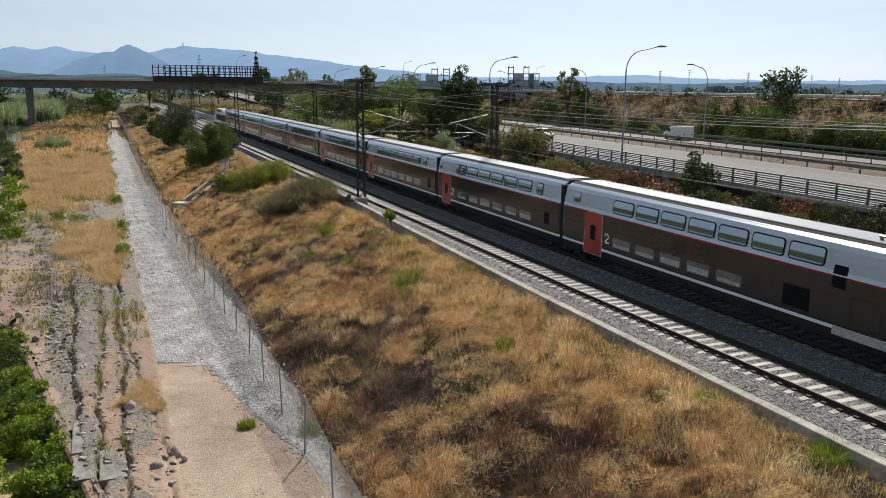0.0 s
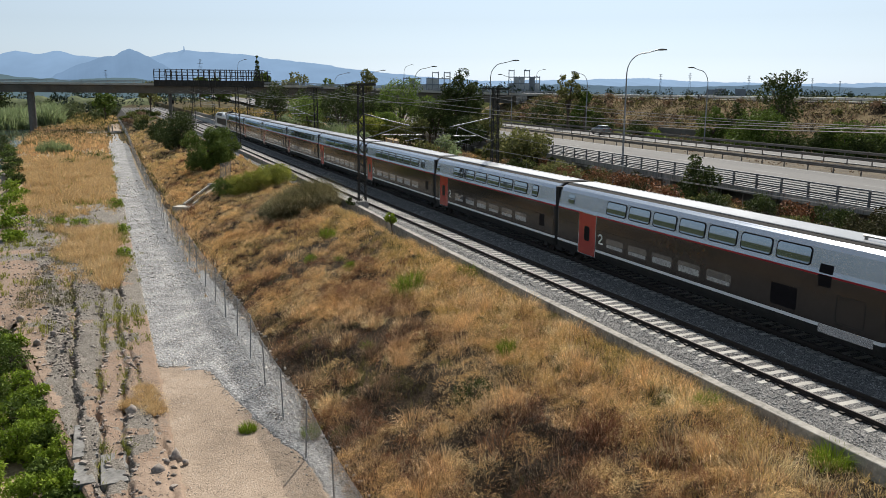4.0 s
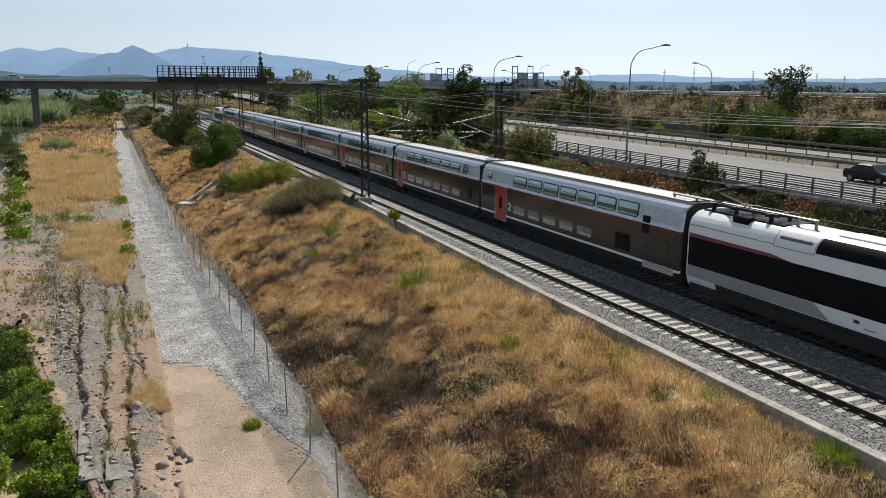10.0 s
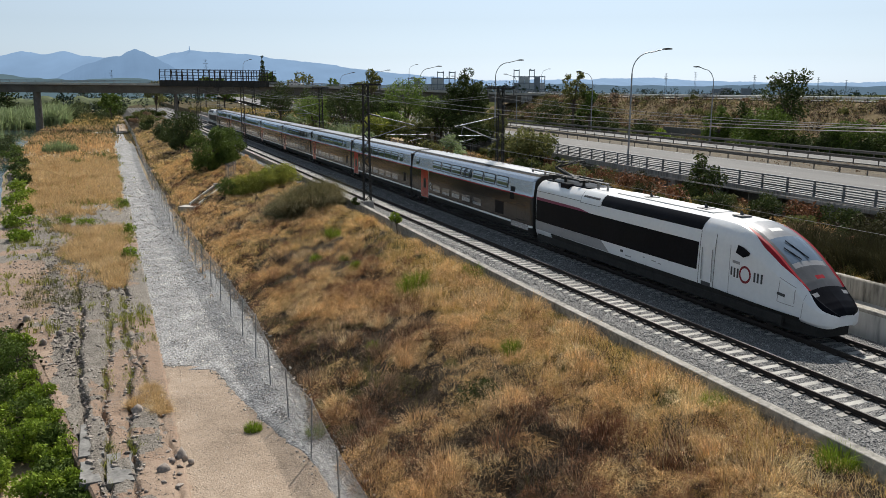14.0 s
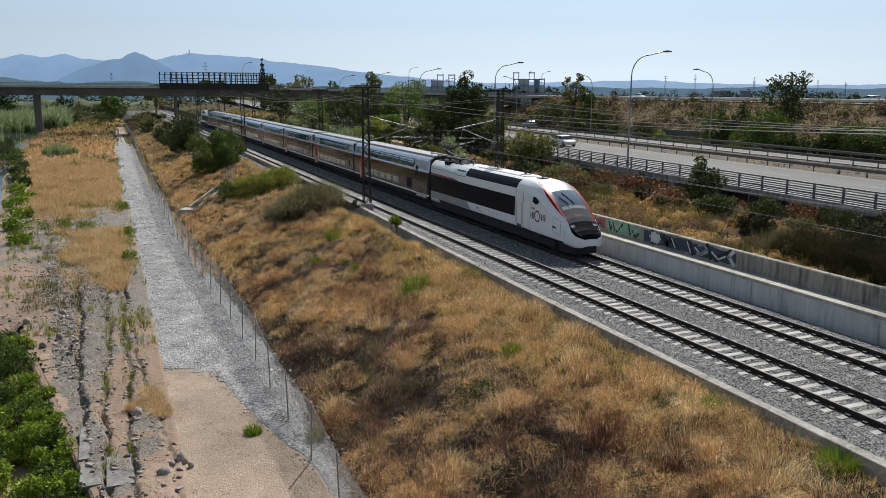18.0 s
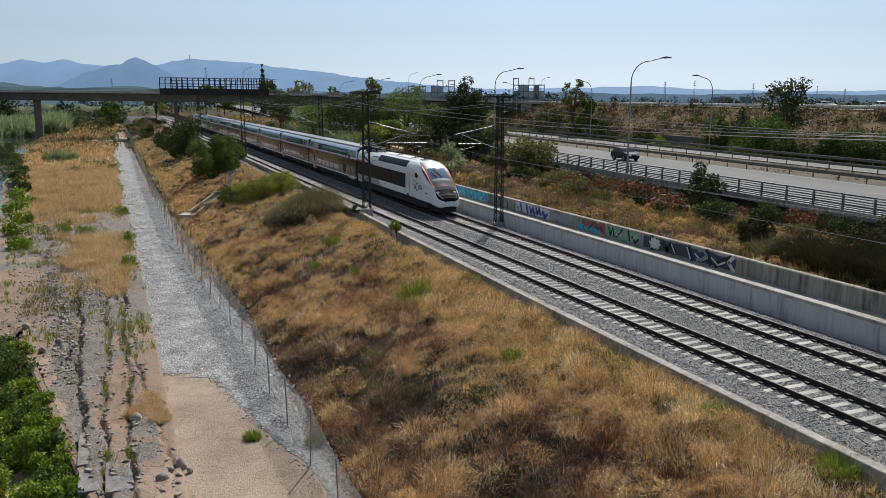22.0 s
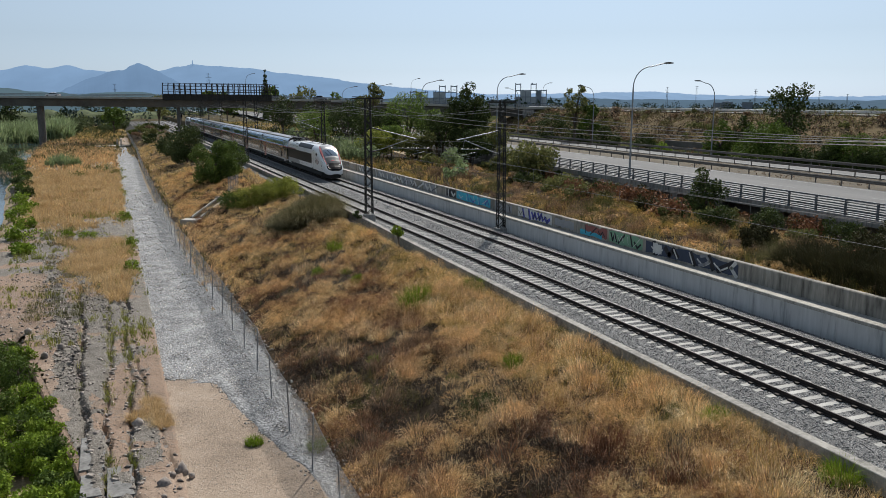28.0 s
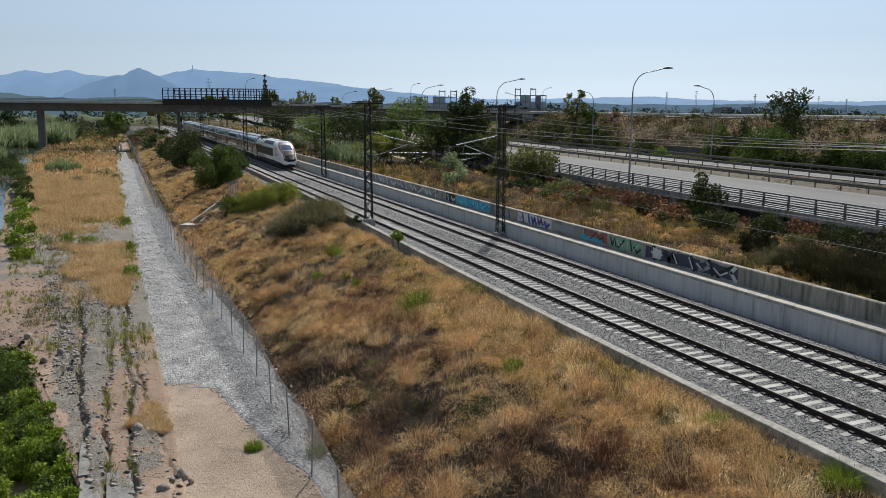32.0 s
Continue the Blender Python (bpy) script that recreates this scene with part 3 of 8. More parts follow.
    REG = {"power_car_body": "white_paint", "lamp_band": "black_paint", "lamp_lens": "grey_paint", "lamp_lens_far": "grey_paint", "bumper": "white_paint", "red_cheek": "red_paint", "nose_mask": "mask_grey", "logo_patch": "red_paint", "screen_frame": "mask_grey", "windscreen": "cab_glass", "wiper_cover": "grey_paint", "roof_panel": "roof_grey", "roof_mask": "mask_silver", "hatch": "white_mark"}
    LAB = {"lamp_band": "black band with the lamps", "red_cheek": "red stripe beside the windscreen", "nose_mask": "dark grey nose mask", "windscreen": "raked windscreen", "roof_mask": "silver panel above the windscreen", "bumper": "smooth white nose bumper"}
    secs = [section(y) for y in ys]
    geos = {k: Geo() for k in REG}
    seen = {k: {} for k in REG}

    def corner(key, k, i, sx):
        d = seen[key]
        c = (k, i, sx if i < 50 else 0)
        if c not in d:
            d[c] = len(geos[key].v)
            geos[key].v.append((sx * secs[k][i][0], ys[k], secs[k][i][1]))
        return d[c]

    for k in range(len(ys) - 1):
        for i in range(50):
            ym, x = (ys[k] + ys[k + 1]) / 2, (secs[k][i][0] + secs[k + 1][i + 1][0]) / 2
            for sx in (-1, 1):
                key = region(ym, i, x)
                key = "lamp_lens_far" if key == "lamp_lens" and sx > 0 else key
                f = [corner(key, k, i, sx), corner(key, k, i + 1, sx), corner(key, k + 1, i + 1, sx), corner(key, k + 1, i, sx)]
                geos[key].f.append(tuple(f if sx < 0 else f[::-1]))
                geos[key].m.append(0)
    g = geos["power_car_body"]
    for k in (0, len(ys) - 1):
        ring = [(-x, ys[k], z) for x, z in secs[k]] + [(x, ys[k], z) for x, z in reversed(secs[k][:-1])]
        (g if k == 0 else geos["bumper"]).add(ring, [tuple(range(len(ring)))])
    body = part("power_car_body", g, M["white_paint"], root, label, smooth=True)
    for key in REG:
        if key != "power_car_body":
            part(key.replace("_far", ""), geos[key], M[REG[key]], body, LAB.get(key, ""), smooth=True)

    def xs(y, z):
        """Half width of the shell at y and z."""
        sec = section(y)
        for p, q in zip(sec, sec[1:]):
            if p[1] <= z <= q[1]:
                return p[0] + (q[0] - p[0]) * (z - p[1]) / max(1e-6, q[1] - p[1])
        return sec[0][0] if z < sec[0][1] else 0.0

    def top(y, x):
        sec = section(y)
        for p, q in zip(sec[24:], sec[25:]):
            if q[0] <= abs(x) <= p[0]:
                return p[1] + (q[1] - p[1]) * (p[0] - abs(x)) / max(1e-6, p[0] - q[0])
        return sec[-1][1]

    def patch(name, pts, material, proud=.006, lab="", div=6):
        """A polygon given by (y, z) corners wrapped on both sides of the shell."""
        for sx in (-1, 1):
            g2 = Geo()
            k = len(pts)
            if k == 4:
                grid = []
                (a, b, c, d) = [Vector(q) for q in pts]
                for i in range(div + 1):
                    for j in range(7):
                        u, v = i / div, j / 6
                        q = (a.lerp(b, u)).lerp(d.lerp(c, u), v)
                        grid.append((sx * (xs(q.x, q.y) + proud), q.x, q.y))
                fs = [(i * 7 + j, i * 7 + j + 1, i * 7 + j + 8, i * 7 + j + 7) for i in range(div) for j in range(6)]
                g2.add(grid, fs)
            else:
                g2.add([(sx * (xs(y, z) + proud), y, z) for y, z in pts], [tuple(range(k))])
            part(name, g2, material, body, lab)

    patch("side_band", [(-.36, 2.88), (-15.22, 2.88), (-15.15, 1.62), (-.36, 1.60)], M["black_paint"], .006, "wide black side band")
    patch("upper_vent_band", [(-7.35, 3.60), (-15.38, 3.60), (-15.32, 3.44), (-7.35, 3.44)], M["black_paint"], .014)
    patch("upper_vent_band", [(-7.35, 3.98), (-15.40, 3.98), (-15.38, 3.60), (-7.35, 3.60)], M["black_paint"], .014, "black vent band under the roof")
    patch("grey_band", [(-.36, 1.60), (-7.5, 1.60), (-8.3, 1.08), (-.36, 1.08)], M["grey_paint"], .005)
    # black patches stand in for the shaded running gear below the body
    patch("lower_skirt", [(-.24, 1.08), (-16.62, 1.03), (-16.62, .60), (-.24, .64)], M["underframe"], .016, "black lower skirt, dark as the shaded running gear")
    patch("lower_skirt", [(-16.62, 1.03), (-20.9, .90), (-20.9, .50), (-16.62, .50)], M["underframe"], .022, div=24)
    for ya, yb, z in ((-.36, -5.3, 3.42), (-5.3, -7.3, 3.36)):
        patch("panel_seam", [(ya, z + .012), (yb, z + .012), (yb, z - .012), (ya, z - .012)], M["dark_mark"], .006)
    for y in (-5.3, -7.3):
        patch("panel_seam", [(y + .012, 3.95), (y - .012, 3.95), (y - .012, 3.36), (y + .012, 3.36)], M["dark_mark"], .008, div=1)
    patch("louvre", [(-5.5, 3.78), (-7.1, 3.78), (-7.1, 3.68), (-5.5, 3.68)], M["dark_mark"], .012, div=1)
    for y, w_, z in ((-9.75, .5, 1.24), (-11.9, .35, 1.40), (-12.4, .25, 1.36), (-11.2, .18, 1.44)):
        patch("marking", [(y, z), (y - w_, z), (y - w_, z - .05), (y, z - .05)], M["grey_paint"], .008, div=1)
    patch("plum_line", [(-.36, 3.06), (-5.2, 3.02), (-6.3, 2.88), (-.36, 2.88)], M["plum_paint"], .006)
    patch("cab_door", [(-15.36, 3.40), (-16.32, 3.40), (-16.26, 1.02), (-15.28, 1.02)], M["white_paint"], .014, "white cab door")
    for y in (-15.34, -16.32):
        patch("door_seam", [(y + .015, 3.42), (y - .015, 3.42), (y + .05, 1.0), (y + .08, 1.0)], M["dark_mark"], .016)
    for y in (-15.5, -16.16):
        patch("handrail", [(y + .03, 2.7), (y - .03, 2.7), (y - .03, 1.25), (y + .03, 1.25)], M["grey_paint"], .05)
    patch("door_step", [(-15.5, 1.2), (-16.1, 1.2), (-16.1, 1.02), (-15.5, 1.02)], M["dark_mark"], .02)
    patch("cab_side_window", [(-17.62, 3.18), (-17.95, 3.12), (-18.32, 2.95), (-18.25, 2.82), (-17.95, 2.70), (-17.52, 2.84)], M["black_paint"], .03, "dark cab side window")
    patch("panel_seam", [(-17.18, 3.1), (-17.21, 3.1), (-17.21, 1.0), (-17.18, 1.0)], M["grey_paint"], .006)
    # lettering drawn as plain shapes
    for c, (y, z, r, t, mm) in enumerate([(-18.1, 2.0, .37, .10, "logo_red")]):
        for sx in (-1, 1):
            g2 = Geo()
            pts = []
            for i in range(25):
                w = 2 * math.pi * i / 24
                pts.append((y + r * .9 * math.cos(w), z + r * math.sin(w), y + (r - t) * .9 * math.cos(w), z + (r - t) * math.sin(w)))
            for p, q in zip(pts, pts[1:]):
                g2.add([(sx * (xs(a, b) + .008), a, b) for a, b in ((p[0], p[1]), (q[0], q[1]), (q[2], q[3]), (p[2], p[3]))], [(0, 1, 2, 3)])
            part("logo_ring", g2, M[mm], body)
    for y0, z0, z1 in ((-17.28, 1.84, 2.2), (-17.46, 1.78, 2.18), (-17.64, 1.78, 2.18), (-18.58, 1.80, 2.2), (-18.76, 1.80, 2.2), (-18.96, 1.80, 2.2)):
        patch("logo_bar", [(y0, z1), (y0 - .10, z1), (y0 - .10, z0), (y0, z0)], M["dark_mark"], .008, div=1)
    patch("logo_bar", [(-17.36, 2.50), (-17.78, 2.48), (-17.78, 2.36), (-17.36, 2.38)], M["grey_paint"], .008, div=2)
    for za, zb in ((2.28, 2.0), (1.30, 1.26)):
        patch("hatch_seam", [(-19.88, za + .012), (-20.62, zb + .012), (-20.62, zb - .012), (-19.88, za - .012)], M["grey_paint"], .006, div=4)
    patch("panel_seam", [(-21.02, 2.0), (-21.04, 2.0), (-20.96, .9), (-20.94, .9)], M["grey_paint"], .006, div=2)
    patch("number_bar", [(-19.82, 1.70), (-20.2, 1.66), (-20.2, 1.54), (-19.82, 1.58)], M["dark_mark"], .01, div=2)
    patch("hatch_seam", [(-19.90, 2.16), (-19.93, 2.16), (-19.86, 1.32), (-19.83, 1.32)], M["grey_paint"], .006, div=2)
    patch("hatch_seam", [(-20.60, 1.92), (-20.63, 1.92), (-20.63, 1.36), (-20.60, 1.36)], M["grey_paint"], .006, div=2)
    patch("marking", [(-9.3, 1.45), (-9.55, 1.45), (-9.55, 1.32), (-9.3, 1.32)], M["dark_mark"], .008, div=1)

    for (xa, ya), (xb, yb) in (((.28, -19.0), (-.12, -19.9)), ((.62, -19.3), (.28, -19.92))):
        g2 = Geo()
        g2.tube((-xa, ya, top(ya, xa) + .05), (-xb, yb, top(yb, xb) + .05), .022, 5)
        part("wiper", g2, M["black_paint"], body)
    g2 = Geo()
    g2.loft([[(-w_, y_, .22), (w_, y_, .22), (w_ + .08, y_, .9), (-w_ - .08, y_, .9)] for w_, y_ in ((1.08, -18.6), (1.05, -20.4), (.88, -21.2), (.62, -21.62))])
    part("snow_plough", g2, M["underframe"], body)
    # roof gear
    g2 = Geo()
    g2.box(-.55, .55, -15.0, -7.6, 4.05, 4.12, bev=.02)
    part("roof_cover", g2, M["roof_grey"], body)
    for y in (-9.8, -13.9, -16.2):
        g2 = Geo()
        g2.box(-.28, .28, y - .3, y + .3, 4.10, 4.15)
        g2.loft([[(-.03, y - .12, 4.15), (.03, y - .12, 4.15), (.03, y + .1, 4.15), (-.03, y + .1, 4.15)], [(-.01, y + .02, 4.33), (.01, y + .02, 4.33), (.01, y + .1, 4.33), (-.01, y + .1, 4.33)]])
        part("roof_aerial", g2, M["dark_mark"], body)
    pan = Geo()
    pan.box(-.80, .80, -5.2, -.5, 3.97, 4.10, bev=.02)
    part("pantograph_well", pan, M["black_paint"], body)
    for sx in (-.95, .95):
        pan = Geo()
        pan.box(sx - .18, sx + .18, -3.6, -2.7, 3.72, 4.16, bev=.04)
        part("insulator_box", pan, M["black_paint"], body)
    for sx in (-.5, .5):
        for y in (-.8, -2.2, -4.2):
            g2 = Geo()
            g2.tube((sx, y, 4.05), (sx, y, 4.34), .09, 8)
            part("insulator", g2, M["dark_steel"], body)
    g2 = Geo()
    for sx in (-.5, .5):
        g2.bar((sx, -4.6, 4.36), (sx, -.5, 4.36), .11, .11)
    for y in (-.8, -2.2, -4.2):
        g2.bar((-.8, y, 4.36), (.8, y, 4.36), .12, .12)
    part("pantograph_base", g2, M["dark_steel"], body, "dark pantograph base frame")
    g2 = Geo()
    g2.bar((0, -2.1, 4.36), (0, -.25, 4.80), .2, .17)
    g2.bar((.12, -2.6, 4.36), (.12, -.35, 4.62), .06, .06)
    part("lower_arm", g2, M["dark_steel"], body)
    g2 = Geo()
    g2.tube((0, -.25, 4.80), (-.45, -1.9, 5.24), .06, 6)
    g2.tube((0, -.25, 4.80), (.45, -1.9, 5.24), .06, 6)
    part("upper_arm", g2, M["dark_steel"], body)
    g2 = Geo()
    g2.bar((-.85, -1.8, 5.28), (.85, -1.8, 5.28), .09, .06)
    g2.bar((-.85, -2.1, 5.28), (.85, -2.1, 5.28), .09, .06)
    for sx in (-1, 1):
        g2.tube((sx * .85, -1.95, 5.28), (sx * 1.05, -1.95, 5.12), .03, 5)
    part("contact_shoe", g2, M["dark_steel"], body, "raised pantograph contact shoe")
    g2 = Geo()
    g2.tube((-.3, 2.3, 4.42), (-.3, -6.4, 4.42), .05, 5)
    for y in (2.2, .6, -5.4, -6.3):
        g2.tube((-.3, y, 4.05), (-.3, y, 4.42), .07, 6)
    part("roof_busbar", g2, M["wire"], body)
    for y in (-4.0, -17.6):
        bogie(root, y)
        for d in (-1.5, 1.5):
            wheelset(root, y + d)
    for sx in (-1, 1):
        g2 = Geo()
        g2.box(sx * 1.30 - .06, sx * 1.30 + .06, -20.2, -.5, .40, .80, bev=.03)
        part("side_skirt", g2, M["underframe"], body)
    g2 = Geo()
    g2.box(-1.2, 1.2, -14.6, -7.2, .35, .95, bev=.06)
    part("underframe_box", g2, M["underframe"], body)
    return body


power_car(train, "white power car with a wide black band and a sloping nose")
far_car = [o for o in train.children if o.name.startswith("power_car_body")][0]
copy_thing(far_car, pose(0, 155.89, 0, 0, 0, 180))
for y in (159.89, 173.49):
    bogie(train, y)
    for d in (-1.5, 1.5):
        wheelset(train, y + d)

# ---- overhead line: lattice masts, arms, wires ----
def lattice_mast(x, y, z0, top, arms, bar=1.3):
    m = empty("catenary_mast", pose(x, y, z0), "dark steel lattice mast carrying the overhead line beside the track", "mast", "catenary masts")
    h = top - z0
    w0, w1 = .30, .21
    for sx in (-1, 1):
        for sy in (-1, 1):
            g = Geo()
            g.bar((sx * w0, sy * w0 * .6, 0), (sx * w1, sy * w1 * .6, h), .07, .07)
            part("leg", g, M["dark_steel"], m)
    g = Geo()
    n = int(h / .55)
    for i in range(n):
        a, b = h * i / n, h * (i + 1) / n
        wa, wb = w0 + (w1 - w0) * a / h, w0 + (w1 - w0) * b / h
        s = 1 if i % 2 else -1
        for sy in (-1, 1):
            g.bar((s * wa, sy * wa * .6, a), (-s * wb, sy * wb * .6, b), .045, .045)
        for sx in (-1, 1):
            g.bar((sx * wa, s * wa * .6, a), (sx * wb, -s * wb * .6, b), .04, .04)
    tagged(part("bracing", g, M["dark_steel"], m, "zigzag lattice bracing"), kind="stuff")
    g = Geo()
    g.box(-.42, .42, -.38, .38, -.5, .10, bev=.04)
    part("footing", g, M["concrete_old"], m)
    g = Geo()
    g.bar((-bar, 0, h - .05), (bar, 0, h - .05), .09, .12)
    g.bar((-bar, 0, h + .08), (bar, 0, h + .08), .05, .05)
    part("crossbar", g, M["dark_steel"], m)
    for s in (-1, 1):
        g = Geo()
        for k in range(4):
            g.tube((s * (bar - .08), 0, h - .18 - .1 * k), (s * (bar - .08), 0, h - .23 - .1 * k), .07, 8)
        g.tube((s * (bar - .08), 0, h - .1), (s * (bar - .08), 0, h - .6), .025, 5)
        part("insulator", g, M["dark_mark"], m)
    for p, q, r, kind in arms:
        g = Geo()
        g.tube(Vector(p) - Vector((x, y, z0)), Vector(q) - Vector((x, y, z0)), r, 8)
        part("cantilever_tube" if kind == "steel" else "arm_insulator", g, M["steel" if kind == "steel" else "dark_mark"], m)
    return m


MAST_L = [(19.3, 63.2, .31), (19.3, 128, .31), (19.3, 192, .31), (19.3, 256, .31), (18.2, -2, .31)]
MAST_R = [(27.4, y, -.1) for y in (0.5, 55.1, 111, 167, 223, 279)]
for x, y, z in MAST_L:
    o = x - 19.3
    arms = [((20.42 + o, y, 7.27), (23.52, y, 6.5), .035, "steel"), ((20.26 + o, y, 5.67), (22.72, y, 6.46), .03, "steel"), ((21.14, y, 5.79), (24.6, y, 5.72), .025, "steel"),
            ((23.1, y, 5.24), (24.2, y, 5.45), .02, "steel"), ((x + .2, y, 7.5), (20.42 + o, y, 7.27), .06, "ins"), ((x + .2, y, 5.5), (20.26 + o, y, 5.67), .06, "ins")]
    lattice_mast(x, y, z, 9.85, arms)
for x, y, z in MAST_R:
    arms = [((23.66, y, 6.76), (26.8, y, 7.35), .035, "steel"), ((24.3, y, 6.75), (27.0, y, 5.69), .035, "steel"), ((23.98, y, 6.09), (25.84, y, 6.05), .025, "steel"),
            ((24.1, y, 5.6), (25.28, y, 5.85), .02, "steel"), ((24.3, y, 6.7), (24.16, y, 6.15), .015, "steel"), ((26.8, y, 7.35), (27.25, y, 7.43), .06, "ins"), ((26.95, y, 5.71), (27.25, y, 5.6), .06, "ins")]
    lattice_mast(x, y, z, 9.6, arms, 1.15)


def wire(name, pts, r, label, sag=0.0, n=10, group="overhead wires"):
    g = Geo()
    line = []
    for (p, q) in zip(pts, pts[1:]):
        p, q = Vector(p), Vector(q)
        for i in range(n):
            t = i / n
            v = p.lerp(q, t)
            v.z -= sag * 4 * t * (1 - t)
            line.append(v)
    line.append(Vector(pts[-1]))
    g.path(line, r, 4)
    return tagged(ob_from(name, g, M["wire"]), label, "wire", group)


YL = [-66, -2, 63, 128, 192, 256, 320]
YR = [-55, .5, 55.1, 111, 167, 223, 279, 335]
for xc, yy in ((X1, YL), (X2, YR)):
    wire("contact_wire", [(xc + (.2 if k % 2 else -.2), y, 5.3) for k, y in enumerate(yy)], .007, "copper contact wire above the track", .04)
    wire("messenger_wire", [(xc, y, 6.65) for y in yy], .007, "sagging carrier wire of the overhead line", .75)
    g = Geo()
    for a, b in zip(yy, yy[1:]):
        for k in range(1, 8):
            t = k / 8
            g.tube((xc, a + (b - a) * t, 5.27), (xc, a + (b - a) * t, 6.65 - .75 * 4 * t * (1 - t)), .006, 4, cap=False)
    tagged(ob_from("dropper_wires", g, M["wire"]), "thin vertical droppers between the overhead wires", "wire", "overhead wires", "stuff")
for x0, x1, yy, z in ((17.85, 17.0, YL, 9.2), (20.2, 19.4, YL, 9.2), (26.35, 26.35, YR, 9.0), (28.45, 28.45, YR, 9.0)):
    wire("feeder_wire", [(x1 if y < 0 else x0, y, z) for y in yy], .012, "bare feeder wire slung from mast to mast", .9)

# small grey box on the ledge and a signal beyond the bridge
sig = empty("railway_signal", pose(23.2, 300, -.1), "railway signal post with a red lamp between the tracks", "signal")
g = Geo()
g.tube((0, 0, 0), (0, 0, 4.2), .09, 8)
part("post", g, M["dark_steel"], sig)
g = Geo()
g.box(-.3, .3, -.2, .2, 3.9, 5.4, bev=.05)
part("head", g, M["black_paint"], sig)

# ---- fence along the path ----
def chain_link():
    m = bpy.data.materials.new("chain_link")
    m.use_nodes = True
    nt = m.node_tree
    b = nt.nodes["Principled BSDF"]
    b.inputs["Base Color"].default_value = (.55, .56, .56, 1)
    b.inputs["Roughness"].default_value, b.inputs["Metallic"].default_value = .5, .5
    tc = nt.nodes.new("ShaderNodeTexCoord")
    sep = nt.nodes.new("ShaderNodeSeparateXYZ")
    nt.links.new(tc.outputs["Object"], sep.inputs[0])
    masks = []
    for sgn in (1, -1):
        a = nt.nodes.new("ShaderNodeMath")
        a.operation = "MULTIPLY_ADD"
        a.inputs[1].default_value = sgn
        nt.links.new(sep.outputs["Y"], a.inputs[0])
        nt.links.new(sep.outputs["Z"], a.inputs[2])
        p = nt.nodes.new("ShaderNodeMath")
        p.operation = "PINGPONG"
        p.inputs[1].default_value = .035
        nt.links.new(a.outputs[0], p.inputs[0])
        l = nt.nodes.new("ShaderNodeMath")
        l.operation = "LESS_THAN"
        l.inputs[1].default_value = .0066
        nt.links.new(p.outputs[0], l.inputs[0])
        masks.append(l)
    mx = nt.nodes.new("ShaderNodeMath")
    mx.operation = "MAXIMUM"
    nt.links.new(masks[0].outputs[0], mx.inputs[0])
    nt.links.new(masks[1].outputs[0], mx.inputs[1])
    tr = nt.nodes.new("ShaderNodeBsdfTransparent")
    ms = nt.nodes.new("ShaderNodeMixShader")
    nt.links.new(mx.outputs[0], ms.inputs[0])
    nt.links.new(tr.outputs[0], ms.inputs[1])
    nt.links.new(b.outputs[0], ms.inputs[2])
    nt.links.new(ms.outputs[0], nt.nodes["Material Output"].inputs[0])
    return m


M["mesh"] = chain_link()


def fence_x(y):
    return 5.62 - 1.0 * sm(35, 80, y) + .7 * sm(130, 215, y)


fence = empty("fence", pose(0, 0, 0), "leaning wire-mesh fence on thin galvanised posts along the gravel path", "fence")
fy = [18.0 + 3.75 * i for i in range(80)]
rf = random.Random(4)
tops = []
for y in fy:
    x = fence_x(y)
    z = ground_z(x, y)
    dx, dy = rf.uniform(-.10, .12), rf.uniform(-.1, .1)
    top = Vector((x + dx, y + dy, z + 2.08 + rf.uniform(-.06, .06)))
    tops.append((Vector((x, y, z)), top))
    g = Geo()
    g.tube((x, y, z - .1), top, .026, 6)
    part("post", g, M["steel"], fence)
for (a, ta), (b, tb) in zip(tops, tops[1:]):
    g = Geo()
    n = 6
    vv = []
    for i in range(n + 1):
        t = i / n
        belly = 4 * t * (1 - t)
        bot, top = a.lerp(b, t), ta.lerp(tb, t)
        top = top - Vector((0, 0, .05 * belly))
        vv += [bot + Vector((0, 0, .03)), bot.lerp(top, .5) + Vector((rf.uniform(-.03, .05), 0, 0)), top]
    g.add(vv, [(3 * i + j, 3 * i + 3 + j, 3 * i + 4 + j, 3 * i + 1 + j) for i in range(n) for j in range(2)])
    part("mesh_panel", g, M["mesh"], fence, "grey wire mesh")
g = Geo()
for k in (1.0, .5):
    g.path([a.lerp(t, k) + Vector((-.03, 0, 0)) for a, t in tops], .008, 4)
part("line_wire", g, M["steel"], fence)

# ---- road bridge across the railway and the river bed ----
def bp(s, off, z):
    """A point at s metres along the bridge from the river pier, off metres behind its near edge."""
    n = Vector((.379, .925, 0))
    v = BRIDGE0 + BRIDGE_DIR * s + n * off
    return (v.x, v.y, z)


def deck_z(s):
    return 10.6 - .0062 * s - 2.0 * sm(60, 160, s)          # top of the slab falls towards the motorway


